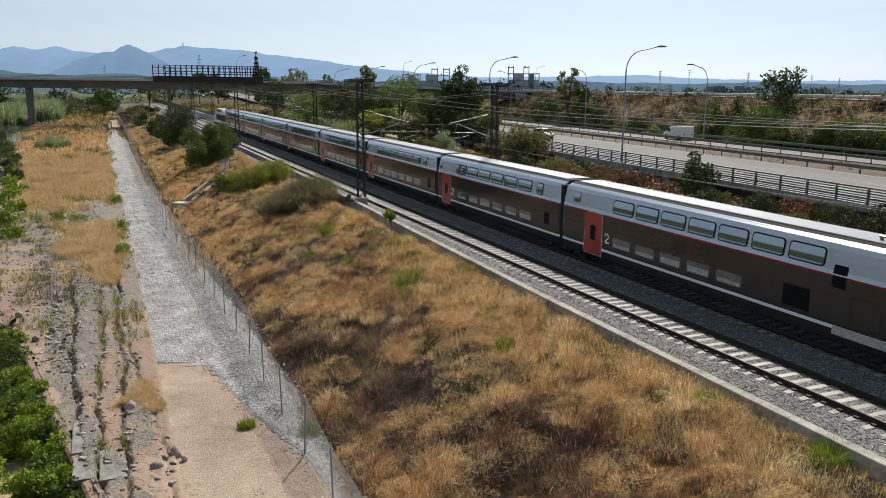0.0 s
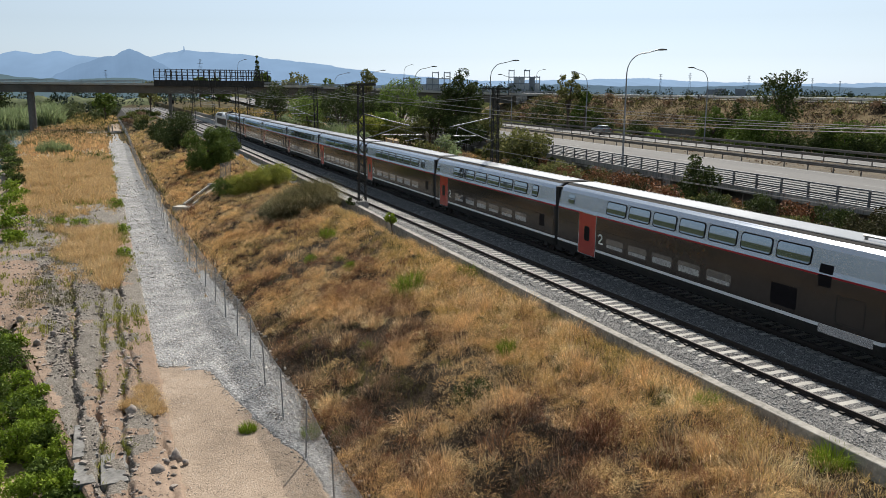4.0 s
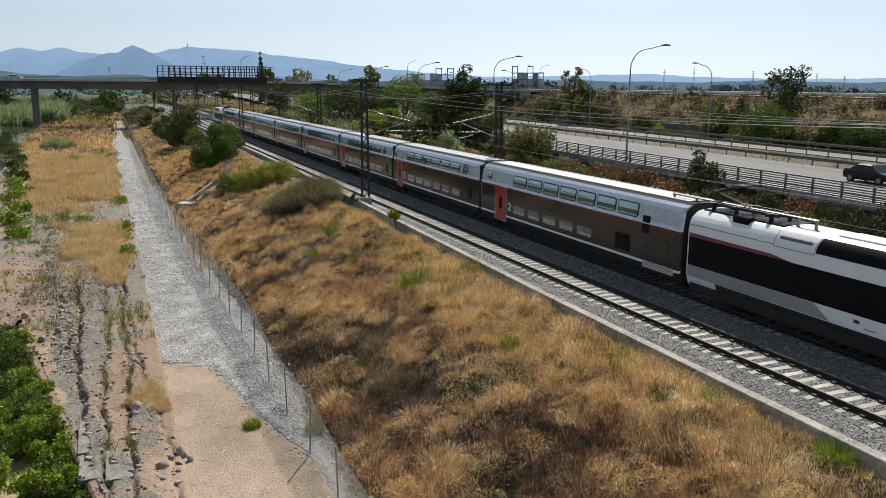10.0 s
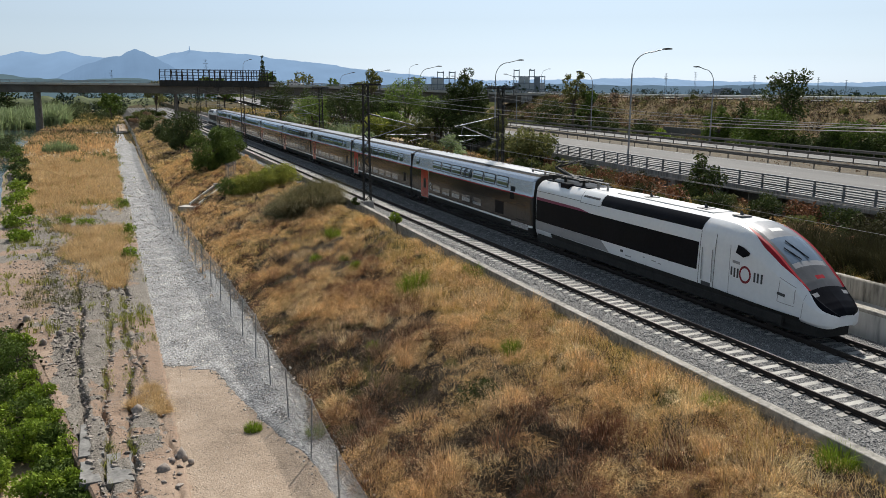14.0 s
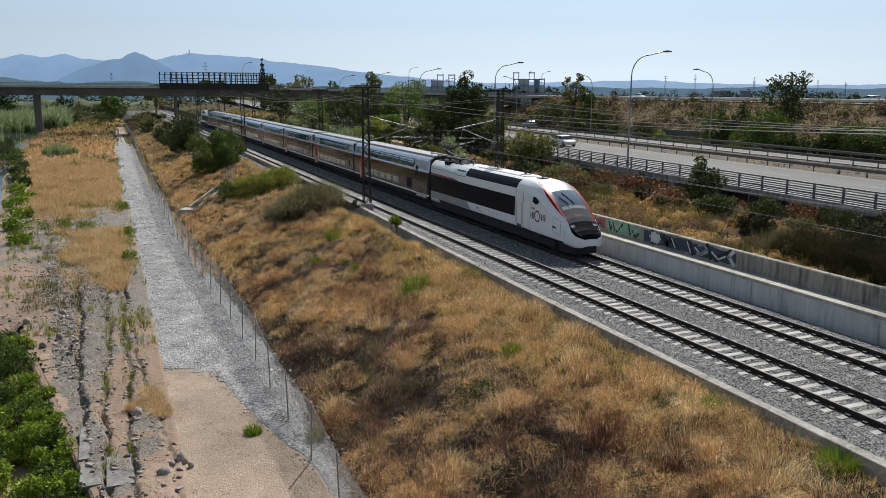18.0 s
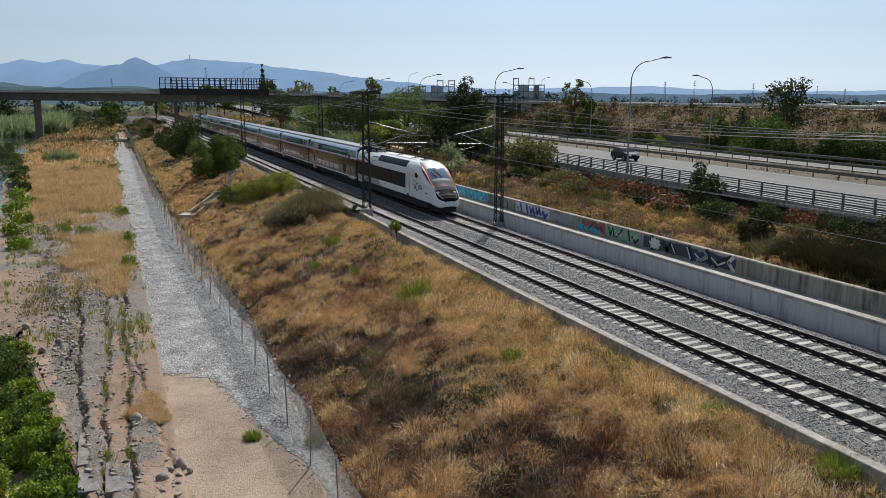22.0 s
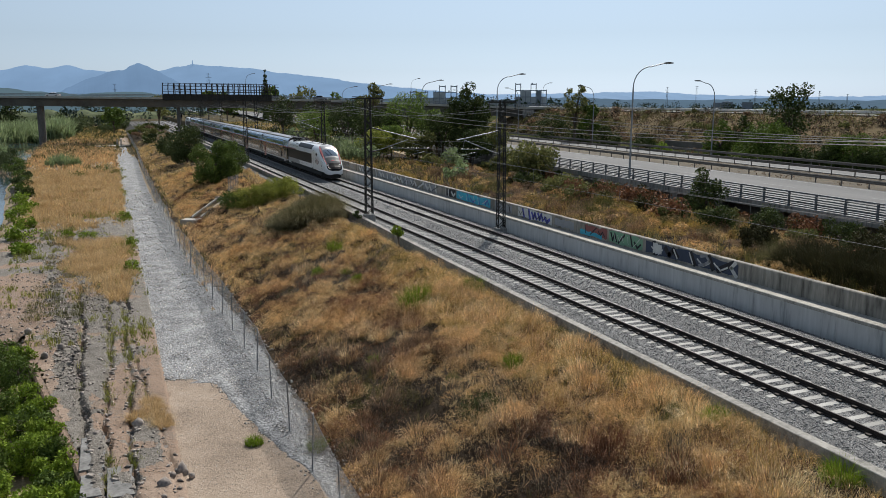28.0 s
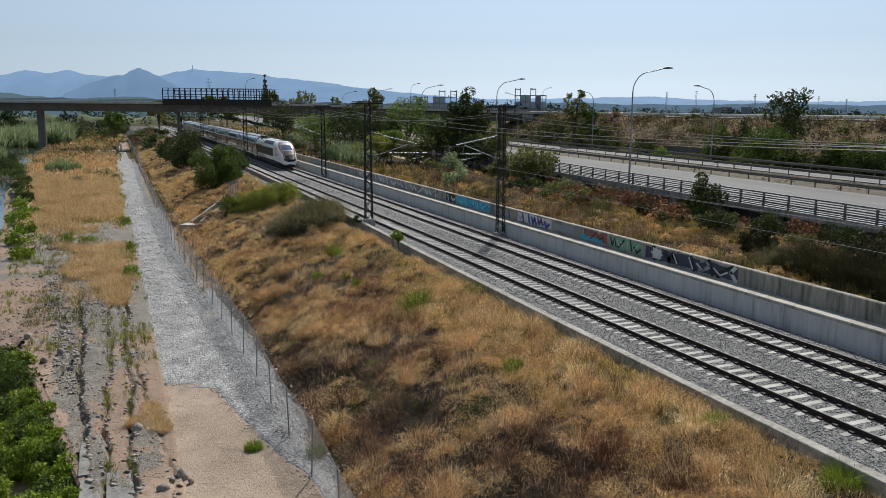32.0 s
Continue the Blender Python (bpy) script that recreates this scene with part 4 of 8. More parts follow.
bridge = empty("road_bridge", pose(0, 0, 0), "long concrete road bridge over the railway with dark safety screens", "bridge", kind="structure")
g = Geo()
for a in range(-160, 160, 20):
    ring = []
    for s in (a + .01, a + 19.99):
        z = deck_z(s)
        ring.append([bp(s, -.6, z), bp(s, -.6, z - .35), bp(s, .9, z - .6), bp(s, 2.0, z - 2.6), bp(s, 7.5, z - 2.6), bp(s, 8.6, z - .6), bp(s, 10.1, z - .35), bp(s, 10.1, z)])
    g = Geo()
    g.loft(ring)
    part("girder", g, M["bridge_concrete"], bridge)
    g = Geo()
    g.loft([[bp(s, -.62, deck_z(s) - .30), bp(s, -.62, deck_z(s) + .32), bp(s, -.30, deck_z(s) + .32), bp(s, -.30, deck_z(s) - .30)] for s in (a + .01, a + 19.99)])
    part("edge_beam", g, M["concrete"], bridge, "pale concrete edge beam")
for a in range(-160, 160, 20):
    for z0 in (.62, .95):
        g = Geo()
        g.bar(bp(a, -.4, deck_z(a) + z0), bp(a + 20, -.4, deck_z(a + 20) + z0), .06, .16)
        part("guard_rail", g, M["steel"], bridge)
    for k in range(8):
        s = a + k * 2.5
        g = Geo()
        g.bar(bp(s, -.4, deck_z(s) + .3), bp(s, -.4, deck_z(s) + 1.05), .08, .08)
        part("rail_post", g, M["rust_steel"], bridge)
for s, r in ((0, 1.05), (41, .5), (92, .9), (-52, 1.05), (137, .9), (-104, 1.05)):
    x, y, _ = bp(s, 4.7, 0)
    g = Geo()
    zz = ground_z(x, y)
    g.tube((x, y, zz - 1), (x, y, deck_z(s) - 2.5), r, 16)
    part("pier", g, M["bridge_concrete"], bridge, "round concrete pier", smooth=False)
# safety screens over the tracks
S0, S1 = 38.5, 70.0
for off in (-.75, 10.2):
    g = Geo()
    g.loft([[bp(s, off, deck_z(s) - .5), bp(s, off + .06, deck_z(s) - .5), bp(s, off + .06, deck_z(s) + 1.25), bp(s, off, deck_z(s) + 1.25)] for s in (S0, S1)])
    part("screen_panel", g, M["dark_steel"], bridge, "dark solid screen panel")
    k = 0
    s = S0
    sg = 1 if off < 0 else -1
    while s <= S1 + .01:
        z = deck_z(s)
        g = Geo()
        pts = [bp(s, off - .02, z - .5), bp(s, off - .02, z + 2.6), bp(s, off + .12 * sg, z + 3.6), bp(s, off + .5 * sg, z + 4.3)]
        for p, q in zip(pts, pts[1:]):
            g.bar(p, q, .24, .24)
        part("screen_post", g, M["dark_steel"], bridge)
        s += 1.6
    for dz, oo in ((1.9, 0), (2.6, 0), (3.6, .12), (4.3, .5)):
        g = Geo()
        g.bar(bp(S0, off + oo * sg, deck_z(S0) + dz), bp(S1, off + oo * sg, deck_z(S1) + dz), .11, .11)
        part("screen_rail", g, M["dark_steel"], bridge)

# the crossing road turns and goes on along its own embankment beyond the motorway
RAMP_X, RAMP_Z = 119.0, 7.45
RAMP_Y = [-300, -100, -40] + list(range(0, 231, 10))
g = Geo()
g.loft([[(RAMP_X, y, RAMP_Z - .3), (RAMP_X, y, RAMP_Z), (RAMP_X + 10, y, RAMP_Z), (RAMP_X + 10, y, RAMP_Z - .3)] for y in RAMP_Y], close=True)
tagged(ob_from("ramp_road", g, M["asphalt"]), "asphalt road on the embankment beyond the motorway", "road", kind="structure")
emb = empty("embankment_barrier", pose(0, 0, 0), "concrete barrier along the road on the embankment, painted sunlit white", "barrier")
for y in range(20, 220, 8):
    g = Geo()
    g.box(RAMP_X - .65, RAMP_X - .15, y, y + 7.99, RAMP_Z + .30, RAMP_Z + .8, bev=.06)
    # white paint and a widened top carry the sunlit strip's brightness
    part("rail", g, M["white_mark"], emb)
    for k in range(2):
        g = Geo()
        g.box(RAMP_X - .26, RAMP_X - .16, y + 4 * k, y + 4 * k + .1, RAMP_Z - .4, RAMP_Z + .8)
        part("post", g, M["rust_steel"], emb)
g = Geo()
rings = []
for y in [-300, -100, -40] + list(range(-20, 226, 4)):
    a = noise.noise((y * .11, 2, 0)) * 1.4
    b = noise.noise((y * .17, 7, 0)) * .5
    rings.append([(101 + a, y, .9), (106 + a, y, 2.9 + b), (111 + a * .5, y, 4.9 - b), (115.5, y, 6.6 + b * .4), (118, y, RAMP_Z - .2), (131, y, RAMP_Z - .2), (140, y, 4), (152, y, .4)])
g.loft(rings, close=False)
tagged(ob_from("road_embankment", g, M["embankment_soil"], smooth=True), "dry earth embankment of the crossing road", "embankment", kind="structure")
g = Geo()
g.loft([[bp(s, -1.2, .5), bp(s, 10.7, .5), bp(s, 10.7, deck_z(s) - .4), bp(s, -1.2, deck_z(s) - .4)] for s in (143, 146)])
tagged(ob_from("abutment", g, M["concrete_old"]), "weathered concrete bridge abutment", "abutment", kind="structure")
# low concrete culvert wall at the foot of the embankment
g = Geo()
g.box(100.2, 100.6, 112, 130, -.5, 2.3, bev=.04)
tagged(ob_from("culvert_wall", g, M["bridge_concrete"]), "low weathered concrete wall at the embankment's foot", "wall")

# ---- motorway ----
def ribbon(name, u0, u1, z, ys, material, label, thick=.35, kind="structure", cat="road"):
    g = Geo()
    rings = [[(road_x(y) + u0, y, z - thick), (road_x(y) + u0, y, z), (road_x(y) + u1, y, z), (road_x(y) + u1, y, z - thick)] for y in ys]
    g.loft(rings)
    return tagged(ob_from(name, g, material), label, cat, kind=kind)


RY = [-900, -200, 0, 60, 130, 300, 1100]
ribbon("motorway_near", .0, 14.4, ROAD_Z, RY, M["asphalt"], "pale grey asphalt motorway carriageway")
ribbon("motorway_far", 23.2, 28.8, ROAD_Z, RY, M["asphalt"], "pale grey asphalt far carriageway")
ribbon("median_strip", 14.4, 23.2, ROAD_Z - .08, RY, M["median_soil"], "bare earth strip between the carriageways", cat="median")
for u in (.9, 13.6, 23.7, 28.2):
    ribbon("edge_line", u, u + .18, ROAD_Z + .006, RY, M["worn_mark"], "white edge line painted on the asphalt", .003, cat="marking")
g = Geo()
for u in (5.2, 9.4):
    for k in range(60):
        y = -80 + 12.0 * k
        g.add([(road_x(y) + u, y, ROAD_Z + .005), (road_x(y) + u + .14, y, ROAD_Z + .005), (road_x(y + 4) + u + .14, y + 4, ROAD_Z + .005), (road_x(y + 4) + u, y + 4, ROAD_Z + .005)], [(0, 1, 2, 3)])
tagged(ob_from("lane_dashes", g, M["worn_mark"]), "broken white lane lines", "marking", kind="structure")
# edge slab on low piers over the lower ground
slab = empty("motorway_edge", pose(0, 0, 0), "concrete edge slab of the motorway on low piers", "slab", kind="structure")
ES = [-40 + 6 * i for i in range(30)]
for a, b in zip(ES, ES[1:]):
    g = Geo()
    g.loft([[(road_x(y) - .55, y, 2.02), (road_x(y) + .02, y, 2.02), (road_x(y) + .02, y, 2.46), (road_x(y) - .55, y, 2.46)] for y in (a + .01, b - .01)])
    part("kerb_beam", g, M["concrete_old"], slab)
    g = Geo()
    x = road_x(a)
    g.box(x - .35, x + .35, a - .45, a + .45, -1.0, 2.04, bev=.05)
    part("pier", g, M["concrete_old"], slab)
    g = Geo()
    g.loft([[(road_x(y) + .9, y, -1), (road_x(y) + 1.2, y, -1), (road_x(y) + 1.2, y, 2.04), (road_x(y) + .9, y, 2.04)] for y in (a + .01, b - .01)])
    # dark concrete paints the shade of the recess under the slab
    part("back_wall", g, M["bridge_concrete"], slab)
# parapet railing
railing = empty("motorway_railing", pose(0, 0, 0), "grey steel railing on the motorway's edge slab", "railing")
yy = [-30 + 2.5 * i for i in range(66)]
for y in yy:
    x = road_x(y) - .3
    g = Geo()
    g.bar((x, y, 2.4), (x, y, 3.52), .09, .14)
    part("post", g, M["railing_steel"], railing)
for a, b in zip(yy[::2], yy[2::2]):
    for z, h, t in ((3.47, .10, .10), (3.30, .06, .03), (3.14, .08, .05), (2.98, .06, .03), (2.82, .12, .05), (2.67, .07, .03), (2.54, .08, .03)):
        g = Geo()
        g.bar((road_x(a) - .26, a, z), (road_x(b) - .26, b, z), t, h)
        part("rail", g, M["railing_steel"], railing)


def guard_rail(u, ys, label):
    gr = empty("guard_rail", pose(0, 0, 0), label, "guard rail", "motorway guard rails")
    for a, b in zip(ys, ys[1:]):
        g = Geo()
        rings = []
        for y in (a, b):
            x = road_x(y) + u
            rings.append([(x, y, ROAD_Z + z) for z in (.42, .50, .58, .66, .74)])
            for i, d in enumerate((0, -.05, 0, -.05, 0)):
                p = rings[-1][i]
                rings[-1][i] = (p[0] + d, p[1], p[2])
            rings[-1] += [(p[0] + .02, p[1], p[2]) for p in reversed(rings[-1])]
        g.loft(rings)
        part("beam", g, M["rust_steel"], gr)
        g = Geo()
        g.bar((road_x(a) + u + .08, a, ROAD_Z - .3), (road_x(a) + u + .08, a, ROAD_Z + .74), .07, .1)
        part("post", g, M["rust_steel"], gr)


gy_ = [16 + 3 * i for i in range(50)]
guard_rail(14.7, gy_, "weathered steel guard rail beside the near carriageway")
guard_rail(22.9, gy_, "weathered steel guard rail beside the median")
guard_rail(29.1, gy_, "weathered steel guard rail beyond the far carriageway")


def street_lamp(x, y, z, h, reach, turn, label="tall galvanised street lamp with a curved arm"):
    m = empty("street_lamp", pose(x, y, z, 0, 0, turn), label, "street lamp", "motorway lamps")
    g = Geo()
    g.tube((0, 0, 0), (0, 0, .9), .13, 10)
    g.tube((0, 0, .9), (0, 0, h - 2.2), .095, 10, .065)
    part("pole", g, M["steel"], m)
    g = Geo()
    pts = [Vector((0, 0, h - 2.2))]
    for k in range(1, 9):
        w = radians(90 * k / 8)
        pts.append(Vector((min(1.7, reach * .6) * (1 - math.cos(w)), 0, h - 2.2 + 1.9 * math.sin(w))))
    pts.append(Vector((reach, 0, h + .02)))
    g.path(pts, .05, 7)
    part("arm", g, M["steel"], m)
    g = Geo()
    g.loft([[(reach - .1, -.07, h - .03), (reach - .1, .07, h - .03), (reach - .1, .05, h + .08), (reach - .1, -.05, h + .08)],
            [(reach + .3, -.15, h - .05), (reach + .3, .15, h - .05), (reach + .3, .10, h + .14), (reach + .3, -.10, h + .14)],
            [(reach + .8, -.09, h - .01), (reach + .8, .09, h - .01), (reach + .8, .06, h + .09), (reach + .8, -.06, h + .09)]])
    part("lamp_head", g, M["rust_steel"], m, "grey lamp head")
    return m


for y in (31.5, 64.4, 97.5, 131, 164, 197):
    street_lamp(road_x(y) + .5, y, ROAD_Z, 10.75, 3.0, -15)
for y in (56, 89, 122, 154, 187, 220):
    street_lamp(road_x(y) + 29.8, y, ROAD_Z - .4, 10.4, 2.2, 165)
for s in (60, 110, 150):
    x, y, _ = bp(s, 10.4, 0)
    street_lamp(x, y, deck_z(s), 7.5, 2.0, -20)

# ---- plants ----
M.update({
    "dry_grass": mat("dry_grass", [(0.454, 0.280, 0.151), (0.756, 0.514, 0.267), (0.850, 0.736, 0.429)], .35, 2.2, .7, 0, spec=.3, isl=.55, trans=.08),
    "gold_grass": mat("golden_grass", [(0.391, 0.254, 0.123), (0.558, 0.396, 0.200), (0.651, 0.496, 0.285)], .3, 2.5, .8, 0, spec=.2, isl=.3, trans=.3),
    "olive_grass": mat("olive_grass", [(.065, .07, .025), (.14, .135, .045), (.27, .225, .085)], .5, 3, .8, 0, spec=.2, isl=.5, trans=.2),
    "russet": mat("russet_scrub", [(0.124, 0.053, 0.028), (0.239, 0.115, 0.060), (0.372, 0.216, 0.115)], .6, 3, .8, 0, spec=.2, isl=.5, trans=.08),
    "brown_dry": mat("brown_dry", [(0.168, 0.110, 0.071), (0.314, 0.208, 0.128), (0.470, 0.323, 0.190)], .3, 2, .8, 0, spec=.2, isl=.5, trans=.08),
    # twigs toned very dark; on the slope they paint shade between clumps
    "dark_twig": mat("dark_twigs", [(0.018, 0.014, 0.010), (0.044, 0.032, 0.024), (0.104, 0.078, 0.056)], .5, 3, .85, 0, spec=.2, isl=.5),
    "straw_grass": mat("straw_grass", [(0.483, 0.318, 0.113), (0.704, 0.504, 0.187), (0.830, 0.636, 0.275)], .4, 3, .75, 0, spec=.2, isl=.5, trans=.08),
    "pale_stalk": mat("pale_stalk", [(.60, .47, .27), (.74, .61, .38)], .5, 3, .7, 0, spec=.3, isl=.3, trans=.3),
    "green_leaf": mat("green_leaf", [(0.052, 0.084, 0.016), (0.096, 0.140, 0.027), (0.160, 0.208, 0.044)], .6, 3, .7, 0, spec=.15, isl=.4, trans=.2),
    "bright_leaf": mat("bright_leaf", [(0.104, 0.162, 0.015), (0.190, 0.265, 0.029), (0.306, 0.366, 0.046)], .6, 3, .7, 0, spec=.15, isl=.45, trans=.22),
    "dark_leaf": mat("dark_leaf", [(0.033, 0.047, 0.015), (0.057, 0.078, 0.023), (0.095, 0.115, 0.034)], .6, 3, .75, 0, spec=.15, isl=.4, trans=.15),
    "olive_leaf": mat("olive_leaf", [(0.090, 0.097, 0.034), (0.154, 0.160, 0.056), (0.244, 0.229, 0.083)], .6, 3, .75, 0, spec=.15, isl=.4, trans=.3),
    "reed_leaf": mat("reed_leaf", [(.13, .18, .08), (.25, .31, .15), (.42, .47, .26)], .4, 3, .7, 0, spec=.2, isl=.4, trans=.3),
    # bluish green, with some of the distance haze put into the leaf colour
    "far_leaf": mat("far_leaf", [(0.032, 0.050, 0.032), (0.050, 0.072, 0.045), (0.072, 0.090, 0.059)], .02, .3, .8, 0, spec=.2, isl=.3),
    "bark": mat("bark", [(.06, .045, .035), (.13, .10, .075)], 3, 25, .9, .6),
})
RNG = np.random.default_rng(11)


def tri_object(name, V, F, material):
    me = bpy.data.meshes.new(name)
    me.vertices.add(len(V))
    me.vertices.foreach_set("co", np.asarray(V, dtype=np.float32).ravel())
    me.loops.add(F.size)
    me.loops.foreach_set("vertex_index", np.asarray(F, dtype=np.int32).ravel())
    me.polygons.add(len(F))
    me.polygons.foreach_set("loop_start", np.arange(0, F.size, F.shape[1], dtype=np.int32))
    me.materials.append(material)
    me.update(calc_edges=True)
    me.validate()
    return new(name, me)


def blades(P, h, w, lean=.35, bend=.5, b=None):
    """Bent blades: five vertices and three triangles each; b: the way each one leans."""
    n = len(P)
    a = RNG.uniform(0, 2 * np.pi, n)
    b = RNG.uniform(0, 2 * np.pi, n) if b is None else b
    side = np.stack([np.cos(a), np.sin(a), np.zeros(n)], 1) * (w / 2)[:, None]
    out = np.stack([np.cos(b), np.sin(b), np.zeros(n)], 1)
    ln = RNG.uniform(.05, lean, n)[:, None]
    up = np.array([0, 0, 1.0])
    mid = P + (up * .58 + out * ln * .45) * h[:, None]
    tip = P + (up * (1 - bend * ln * ln) + out * ln * 1.25) * h[:, None]
    V = np.stack([P - side, P + side, mid + side * .8, mid - side * .8, tip], 1).reshape(-1, 3)
    i = (np.arange(n) * 5)[:, None]
    F = np.concatenate([i + [0, 1, 2], i + [0, 2, 3], i + [3, 2, 4]], 1).reshape(-1, 3)
    return V, F


def patch_noise(x, y, s, k=0.0):
    """Smooth value noise of three octaves, about 0 to 1."""
    tot, amp = np.zeros_like(x, dtype=float), .5
    f = s * .62
    for o in range(3):
        u, v = x * f + 37.7 * k + 11 * o, y * f * .93 + 19.1 * k + 5 * o + x * f * .21
        iu, iv = np.floor(u), np.floor(v)
        fu, fv = u - iu, v - iv
        fu, fv = fu * fu * (3 - 2 * fu), fv * fv * (3 - 2 * fv)

        def h(a, c):
            q = np.sin(a * 127.1 + c * 311.7) * 43758.5453
            return q - np.floor(q)
        tot += amp * ((h(iu, iv) * (1 - fu) + h(iu + 1, iv) * fu) * (1 - fv) + (h(iu, iv + 1) * (1 - fu) + h(iu + 1, iv + 1) * fu) * fv)
        amp, f = amp * .56, f * 2.1
    return np.clip((tot / .94 - .5) * 1.5 + .5, 0, 1)


def grass(name, areas, material, label, hmin, hmax, w, keep=None, tuft=.05, lean=.5, cat="grass"):
    """Blades in tufts over rectangles (x0, x1, y0, y1, tufts per square metre, blades per tuft)."""
    VV, FF, n0 = [], [], 0
    for x0, x1, y0, y1, dens, per, *wide in areas:
        n = int((x1 - x0) * (y1 - y0) * dens)
        x, y = RNG.uniform(x0, x1, n), RNG.uniform(y0, y1, n)
        if keep is not None:
            k = keep(x, y) > RNG.uniform(0, 1, n)
            x, y = x[k], y[k]
        n = len(x)
        hh = RNG.uniform(hmin, hmax, n) * (.55 + .7 * patch_noise(x, y, .55))
        x, y, hh = np.repeat(x, per), np.repeat(y, per), np.repeat(hh, per)
        m = len(x)
        x, y = x + RNG.normal(0, tuft, m), y + RNG.normal(0, tuft, m)
        z = ground_np(x, y) - .03
        V, F = blades(np.stack([x, y, z], 1), hh * RNG.uniform(.6, 1.1, m), np.full(m, w * (wide[0] if wide else 1)) * RNG.uniform(.6, 1.3, m), lean)
        VV.append(V)
        FF.append(F + n0)
        n0 += len(V)
    ob = tri_object(name, np.concatenate(VV), np.concatenate(FF), material)
    return tagged(ob, label, cat, kind="stuff")


def wall_gap(x, y):
    return np.where(x < 17.75 + 1.35 * sm_np(10, 95, y) - .45, 1.0, 0.0)


def mounds(name, areas, material, label, r0, r1, h0, h1, w, keep=None, cat="shrubs", lean=.9):
    """Rounded dry clumps over rectangles (x0, x1, y0, y1, clumps per square metre, blades each)."""
    VV, FF, n0 = [], [], 0
    for x0, x1, y0, y1, dens, per in areas:
        n = int((x1 - x0) * (y1 - y0) * dens)
        x, y = RNG.uniform(x0, x1, n), RNG.uniform(y0, y1, n)
        if keep is not None:
            k = keep(x, y) > RNG.uniform(0, 1, n)
            x, y = x[k], y[k]
        n = len(x)
        if n == 0:
            continue
        r, h = np.repeat(RNG.uniform(r0, r1, n), per), np.repeat(RNG.uniform(h0, h1, n), per)
        x, y = np.repeat(x, per), np.repeat(y, per)
        m = len(x)
        a, q = RNG.uniform(0, 2 * np.pi, m), np.sqrt(RNG.uniform(0, 1, m))
        x, y = x + np.cos(a) * q * r, y + np.sin(a) * q * r
        V, F = blades(np.stack([x, y, ground_np(x, y) - .03], 1), h * (1.05 - .7 * q * q) * RNG.uniform(.55, 1.1, m), np.full(m, w) * RNG.uniform(.6, 1.4, m), lean, b=a + RNG.normal(0, .7, m))
        VV.append(V)
        FF.append(F + n0)
        n0 += len(V)
    return tagged(tri_object(name, np.concatenate(VV), np.concatenate(FF), material), label, cat, kind="stuff")


# x, y, radius of spots where dark brush paints the slope's shade
SHADE_SPOTS = ((9.5, 32.1, 1.55), (8.5, 29.1, 1.5), (12.1, 29.7, .6), (10.2, 22.1, .5), (8.3, 24.4, .8), (10.9, 25.6, .6), (9.2, 26.6, 1.2), (10.6, 28.4, .9), (7.6, 26.5, 1.0), (11.4, 21.2, .6), (10.4, 34.6, .8), (11.4, 42, .7), (7.6, 37.6, .8), (7.3, 33.5, 1.0), (12.2, 19.6, .9), (10.0, 18.5, .9), (8.2, 47, 1.0), (9.0, 56, 1.3), (7.4, 66, 1.2), (13.0, 33.5, .6), (11.0, 36.5, .6))


def shade_spot(x, y):
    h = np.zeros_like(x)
    for a, b, r in SHADE_SPOTS:
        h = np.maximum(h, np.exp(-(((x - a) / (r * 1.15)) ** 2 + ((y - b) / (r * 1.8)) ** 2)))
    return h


M["gold_olive"] = mat("yellow_olive_brush", [(0.269, 0.185, 0.048), (0.448, 0.315, 0.085), (0.605, 0.420, 0.142)], .5, 3, .8, 0, spec=.2, isl=.5, trans=.2)
low = lambda x: 1 - sm_np(10.5, 15.0, x)
rusty = lambda x, y: np.exp(-(((x - 12.4) / 2.9) ** 2 + ((y - 17.8) / 3.6) ** 2))
slope_n = lambda x, y: (1 - .8 * rusty(x, y)) * wall_gap(x, y) * (1 - .85 * shade_spot(x, y)) * np.clip(patch_noise(x, y, .42, 1.0) * 1.5 - .05, .12, 1)
slope_r = lambda x, y: wall_gap(x, y) * (1 - .7 * shade_spot(x, y)) * np.clip(patch_noise(x, y, .5, 4.0) * 2.2 - 1.0, 0, 1) * (1 - sm_np(13, 16, x) * .7)
slope_o = lambda x, y: wall_gap(x, y) * np.clip(patch_noise(x, y, .3, 8.0) * 2.4 - 1.35 + .5 * sm_np(13, 17, x), 0, 1)
grass("dry_grass", [(6.5, 18.4, 10, 38, 26, 9), (6.9, 18.6, 38, 66, 10, 8, 1.6), (6.2, 19, 66, 135, 7, 7, 3.2), (6.0, 19, 135, 260, 2.6, 6, 6)], M["dry_grass"], "tall dry straw-coloured grass on the embankment slope", .25, .65, .0085, lambda x, y: slope_n(x, y) * np.where(y < 60, .4 + .6 * sm_np(12, 15.5, x), 1), .12, 1.2)
grass("upper_slope_grass", [(6.8, 18.8, 54, 84, 9, 8, 2.2), (6.0, 19, 84, 140, 6, 8, 3.0), (6.0, 12, 140, 230, 2.2, 7, 5)], M["straw_grass"], "pale golden grass on the farther slope", .3, .7, .0095, lambda x, y: wall_gap(x, y) * np.clip(patch_noise(x, y, .25, 81) * 2 - .3, .2, 1), .12, 1.1)
grass("russet_scrub", [(6.6, 17.6, 10, 40, 14, 10), (6.6, 17.6, 40, 75, 6, 9, 1.5), (6.6, 17.6, 75, 135, 3, 7, 2.6)], M["russet"], "reddish brown dry weeds on the embankment slope", .35, .85, .0095, slope_r, .16, 1.1, "weeds")
